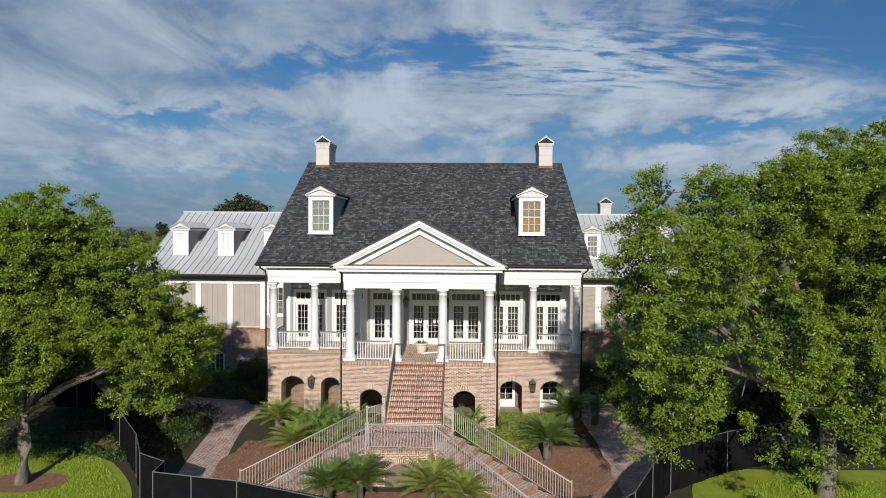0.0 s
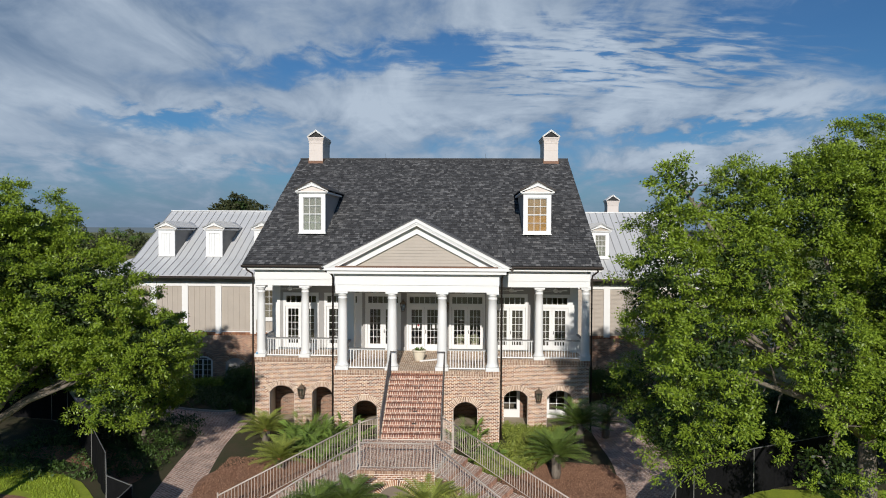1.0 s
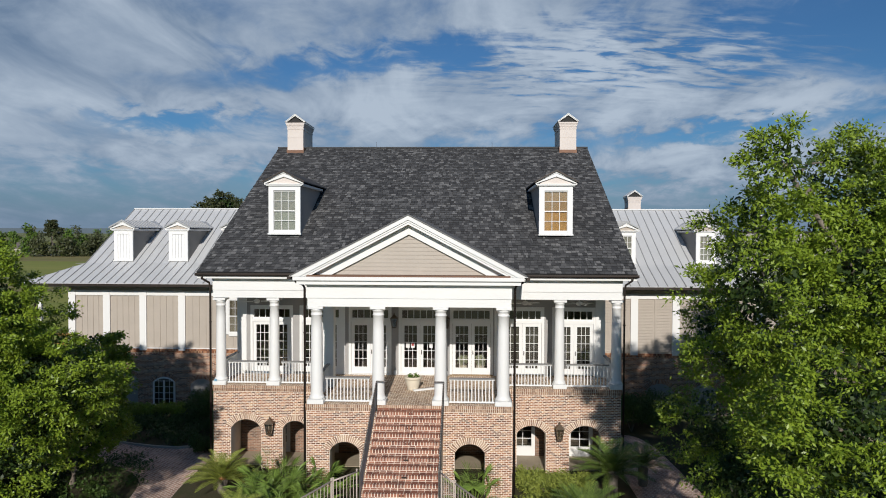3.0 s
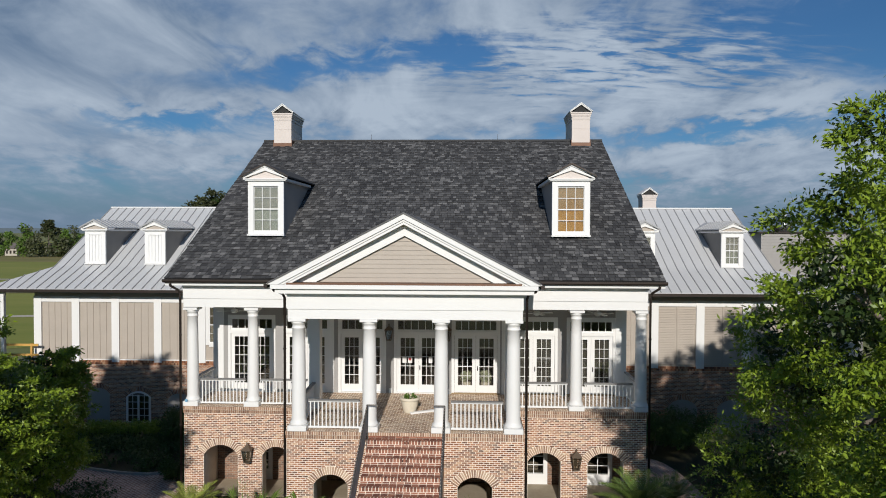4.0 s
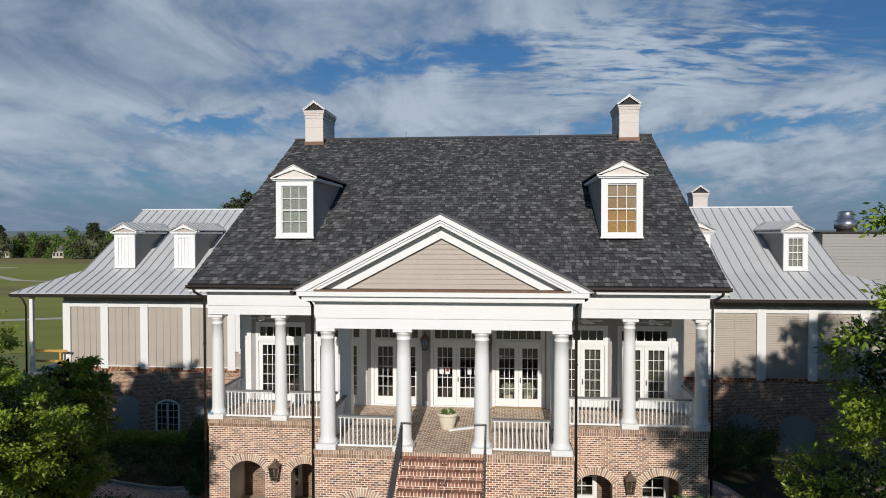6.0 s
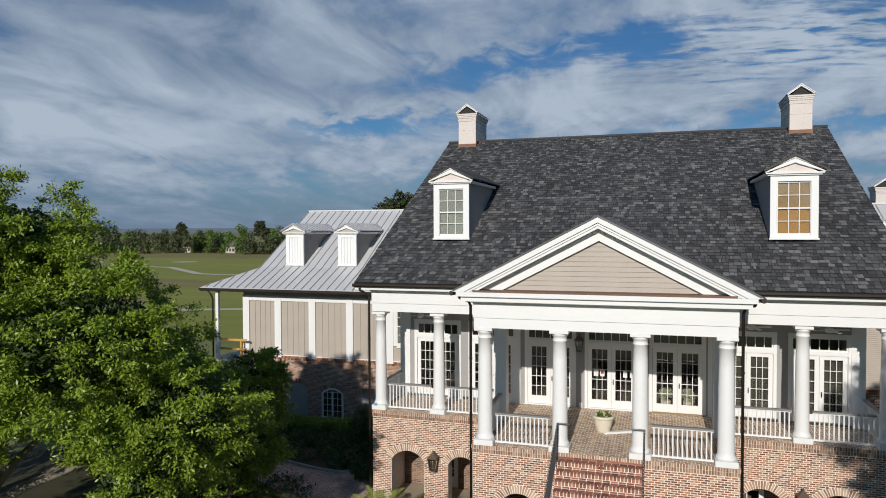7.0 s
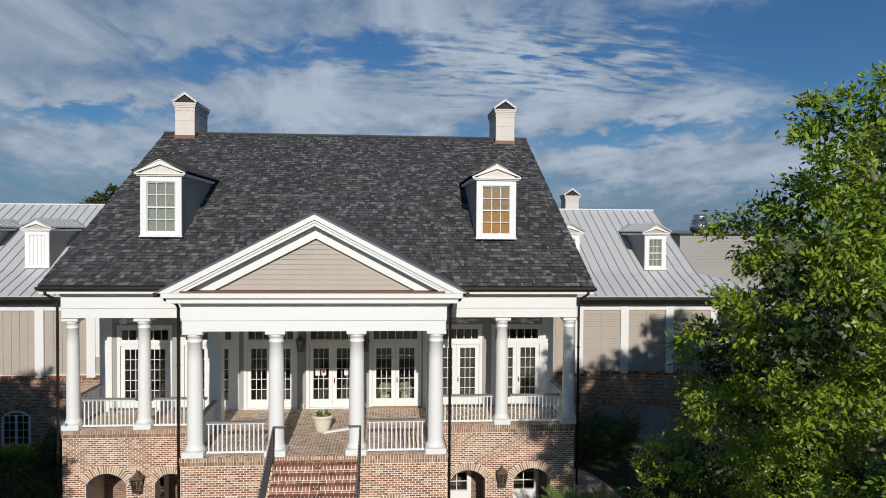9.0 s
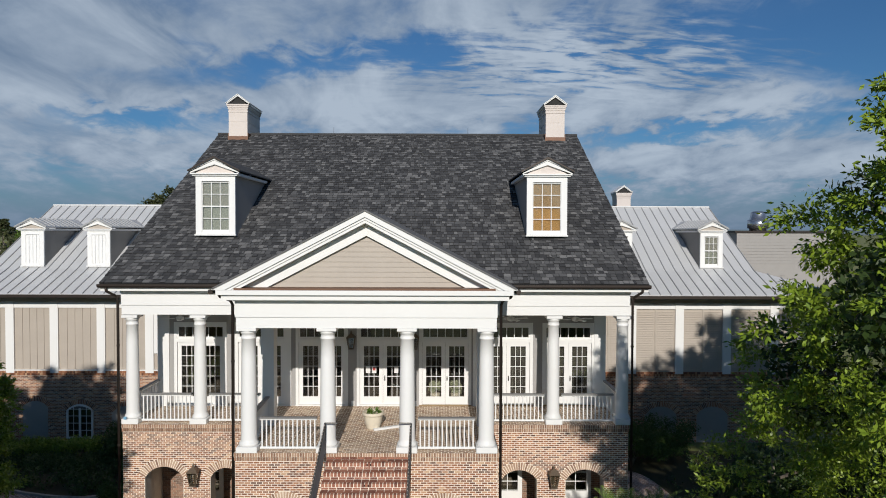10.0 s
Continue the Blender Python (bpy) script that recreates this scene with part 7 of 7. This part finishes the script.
path_strip([(-230, 150), (-170, 151), (-131, 142), (-105, 120), (-98, 118), (-80, 119), (-60, 112), (-35, 108)], 2.4, "pale cart path across the fairway")
path_strip([(-80, 46), (-66, 52), (-57, 55), (-52, 57), (-38, 60), (-26, 62)], 2.0, "pale cart path across the fairway")
ROUGHGRASS = material("dry_rough_grass", (0.31, 0.25, 0.095), 0.95, vary=(0.17, 0.17, 0.045), scale=0.06, amount=1.0, stretch=(0.4, 1.5, 1))
for pts in ([(-420, 205), (-250, 196), (-150, 202), (-60, 190), (-30, 240), (-60, 262), (-420, 275)], [(-300, 160), (-210, 163), (-150, 160), (-175, 178), (-290, 180)], [(-130, 92), (-92, 84), (-55, 88), (-48, 98), (-80, 103), (-125, 104)], [(-100, 60), (-80, 56), (-64, 63), (-78, 69), (-98, 68)]):
    patch("rough", pts, 0.045, ROUGHGRASS, "dry olive-brown rough beside the fairway", "grass", 2)
rng = random.Random(91)
for x, y, r in ((-150, 172, 7), (-118, 186, 6), (-190, 190, 8)):
    patch("bunker", [(x - r, y), (x, y - r * 0.6), (x + r, y), (x, y + r * 0.7)], 0.06, SAND, "pale sand bunker", "bunker")
woods = thing("far_trees", -190, 255, 0, "belt of dark trees along the far edge of the golf course", "trees", kind="stuff")
dark_, mid_ = [], []
for i in range(330):
    x = rng.uniform(-250, 240)
    y = rng.uniform(-18, 24)
    h = rng.choice((rng.uniform(6, 10), rng.uniform(10, 14))) * (0.92 + 0.16 * math.sin(x * 0.09) * math.sin(x * 0.031 + 1))
    kind_ = mid_ if rng.random() < 0.3 else dark_
    for k in range(5):
        kind_.append((x + rng.uniform(-1.8, 1.8), y + rng.uniform(-1, 1), h * (0.16 + 0.17 * k), rng.uniform(1.5, 2.6)))
leaf_cloud("foliage", dark_, 90000, 0.62, FARLEAF, woods, 92)
leaf_cloud("foliage", mid_, 40000, 0.62, MIDLEAF, woods, 93)
for x, y, h, sd in ((-170, 250, 15.6, 94), (-174, 256, 13.2, 95), (-214, 252, 14.4, 96), (-132, 262, 13.8, 97)):
    tree(x, y, "tall far pine above the belt of trees", h * 0.72, 0.25, [(0, 0, h * 0.86, 2.2, 2.2, 1.3), (0.6, 0, h * 0.68, 2.6, 2.4, 1.0)], 36, 0.7, 3000, 0.42, FARLEAF, sd)
HOUSEWALL = material("pale_house_wall", (0.48, 0.44, 0.38), 0.8, vary=(0.36, 0.33, 0.28), scale=0.3, amount=0.5)
HOUSEROOF = material("grey_house_roof", (0.16, 0.14, 0.13), 0.85, vary=(0.1, 0.09, 0.085), scale=0.5, amount=0.6)
for x, y, w in ((-188, 256, 2.6), (-169, 254, 3.2), (-214, 258, 2.4)):
    h = thing("far_house", x, y, 0, "small pale house among the far trees", "house", "far houses")
    boxes("wall", HOUSEWALL, h, (-w, w, -3, 3, 0, 3.0))
    bm = bmesh.new()
    prism(bm, [(-w - 0.4, -3.4, 3.0), (-w - 0.4, 3.4, 3.0), (-w - 0.4, 0, 5.4)], (2 * w + 0.8, 0, 0))
    part("roof", bm, HOUSEROOF, h)
    for i in range(3):
        boxes("window", BRONZE, h, (-w + 0.5 + i * w * 0.6, -w + 1.3 + i * w * 0.6, -3.06, -3.005, 0.9, 2.2))
# a low line of far woods, the haze put into its bluish colour
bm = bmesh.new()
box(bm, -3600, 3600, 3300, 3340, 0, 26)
FARHILL = material("hazy_wooded_shore", (0.10, 0.13, 0.16), 1.0, vary=(0.08, 0.105, 0.13), scale=0.002, amount=0.6)
tagged(part("backdrop", bm, FARHILL), "far wooded shore on the horizon, coloured blue for haze", "horizon", kind="structure")

# grass blades on the sunlit lawns
GRASSBLADE = leaf_material("grass_blade", (0.37, 0.45, 0.04), (0.16, 0.25, 0.022))
for nm_, x0, x1, y0, y1, sd in (("lawn_grass", -22.0, -9.9, -13.5, -4.6, 5), ("lawn_grass", 11.6, 22.0, -12.5, -6.0, 6)):
    g = np.random.default_rng(sd)
    k = 36000
    p = np.stack([g.uniform(x0, x1, k), g.uniform(y0, y1, k), np.full(k, 0.02)], 1)
    keep_ = ((p[:, 0] + 15.3) ** 2 + (p[:, 1] + 7.8) ** 2 > 2.2) & (p[:, 1] < -4.6 - np.maximum(0, 4.2 - abs(p[:, 0] - (x1 if sd == 5 else x0))) * 1.25)
    p = p[keep_]
    k = len(p)
    a = g.uniform(0, 6.28, k)
    w = np.stack([np.cos(a), np.sin(a), np.zeros(k)], 1) * 0.02
    tip = np.stack([g.normal(0, 0.03, k), g.normal(0, 0.03, k), g.uniform(0.04, 0.10, k)], 1)
    q = np.stack([p - w, p + w, p + tip], 1).reshape(-1, 3)
    ob = raw(nm_, q.tolist(), np.arange(3 * k).reshape(-1, 3).tolist(), GRASSBLADE)
    tagged(ob, "short bright green lawn grass", "grass", kind="stuff")

g = random.Random(77)
cl = []
for _ in range(420):
    x, y = g.uniform(-19.0, -10.6), g.uniform(-5.0, 4.6)
    if x < -10.9 - max(0, (y - 1.0) * 0.35) and y < 4.4:
        cl.append((x, y, 0.10, g.uniform(0.25, 0.5)))
for _ in range(300):
    x, y = g.uniform(11.6, 20.0), g.uniform(-4.2, 8.0)
    cl.append((x, y, 0.10, g.uniform(0.25, 0.5)))
for _ in range(260):
    x, y = g.uniform(-21.0, -9.7), g.uniform(5.9, 10.6)
    if y > 5.9 + max(0.0, -12.5 - x) * 0.42 and (y > 8.6 or x < -10.6):
        cl.append((x, y, g.uniform(0.12, 0.34), g.uniform(0.28, 0.5)))
ivy = new("ground_cover")
tagged(ivy, "low dark ivy and leaf litter under the trees", "ground cover", kind="stuff")
leaf_cloud("leaves", cl, 42000, 0.075, DARKLEAF, ivy, 78, 1.2)
g = np.random.default_rng(12)
k = 26000
pts_ = []
for x0, x1, y0, y1 in ((-8.2, -3.0, -7.6, -2.0), (3.2, 8.6, -8.2, -2.2)):
    pts_.append(np.stack([g.uniform(x0, x1, k), g.uniform(y0, y1, k), np.full(k, 0.035)], 1))
p = np.concatenate(pts_)
ok_ = np.abs(p[:, 0]) - 1.95 > np.maximum(0, (-5.0 - p[:, 1])) * 1.62 - 0.1
ok_ |= (p[:, 1] > -4.9)
p = p[ok_]
a = g.uniform(0, 6.28, len(p))
d = np.stack([np.cos(a), np.sin(a), g.uniform(0.0, 0.8, len(p))], 1) * 0.075
w = np.stack([-np.sin(a), np.cos(a), np.zeros(len(p))], 1) * 0.011
q = np.stack([p - d * 0.2 - w, p - d * 0.2 + w, p + d], 1).reshape(-1, 3)
tagged(raw("pine_straw", q.tolist(), np.arange(len(q)).reshape(-1, 3).tolist(), STRAW), "loose reddish pine straw", "mulch", kind="stuff")
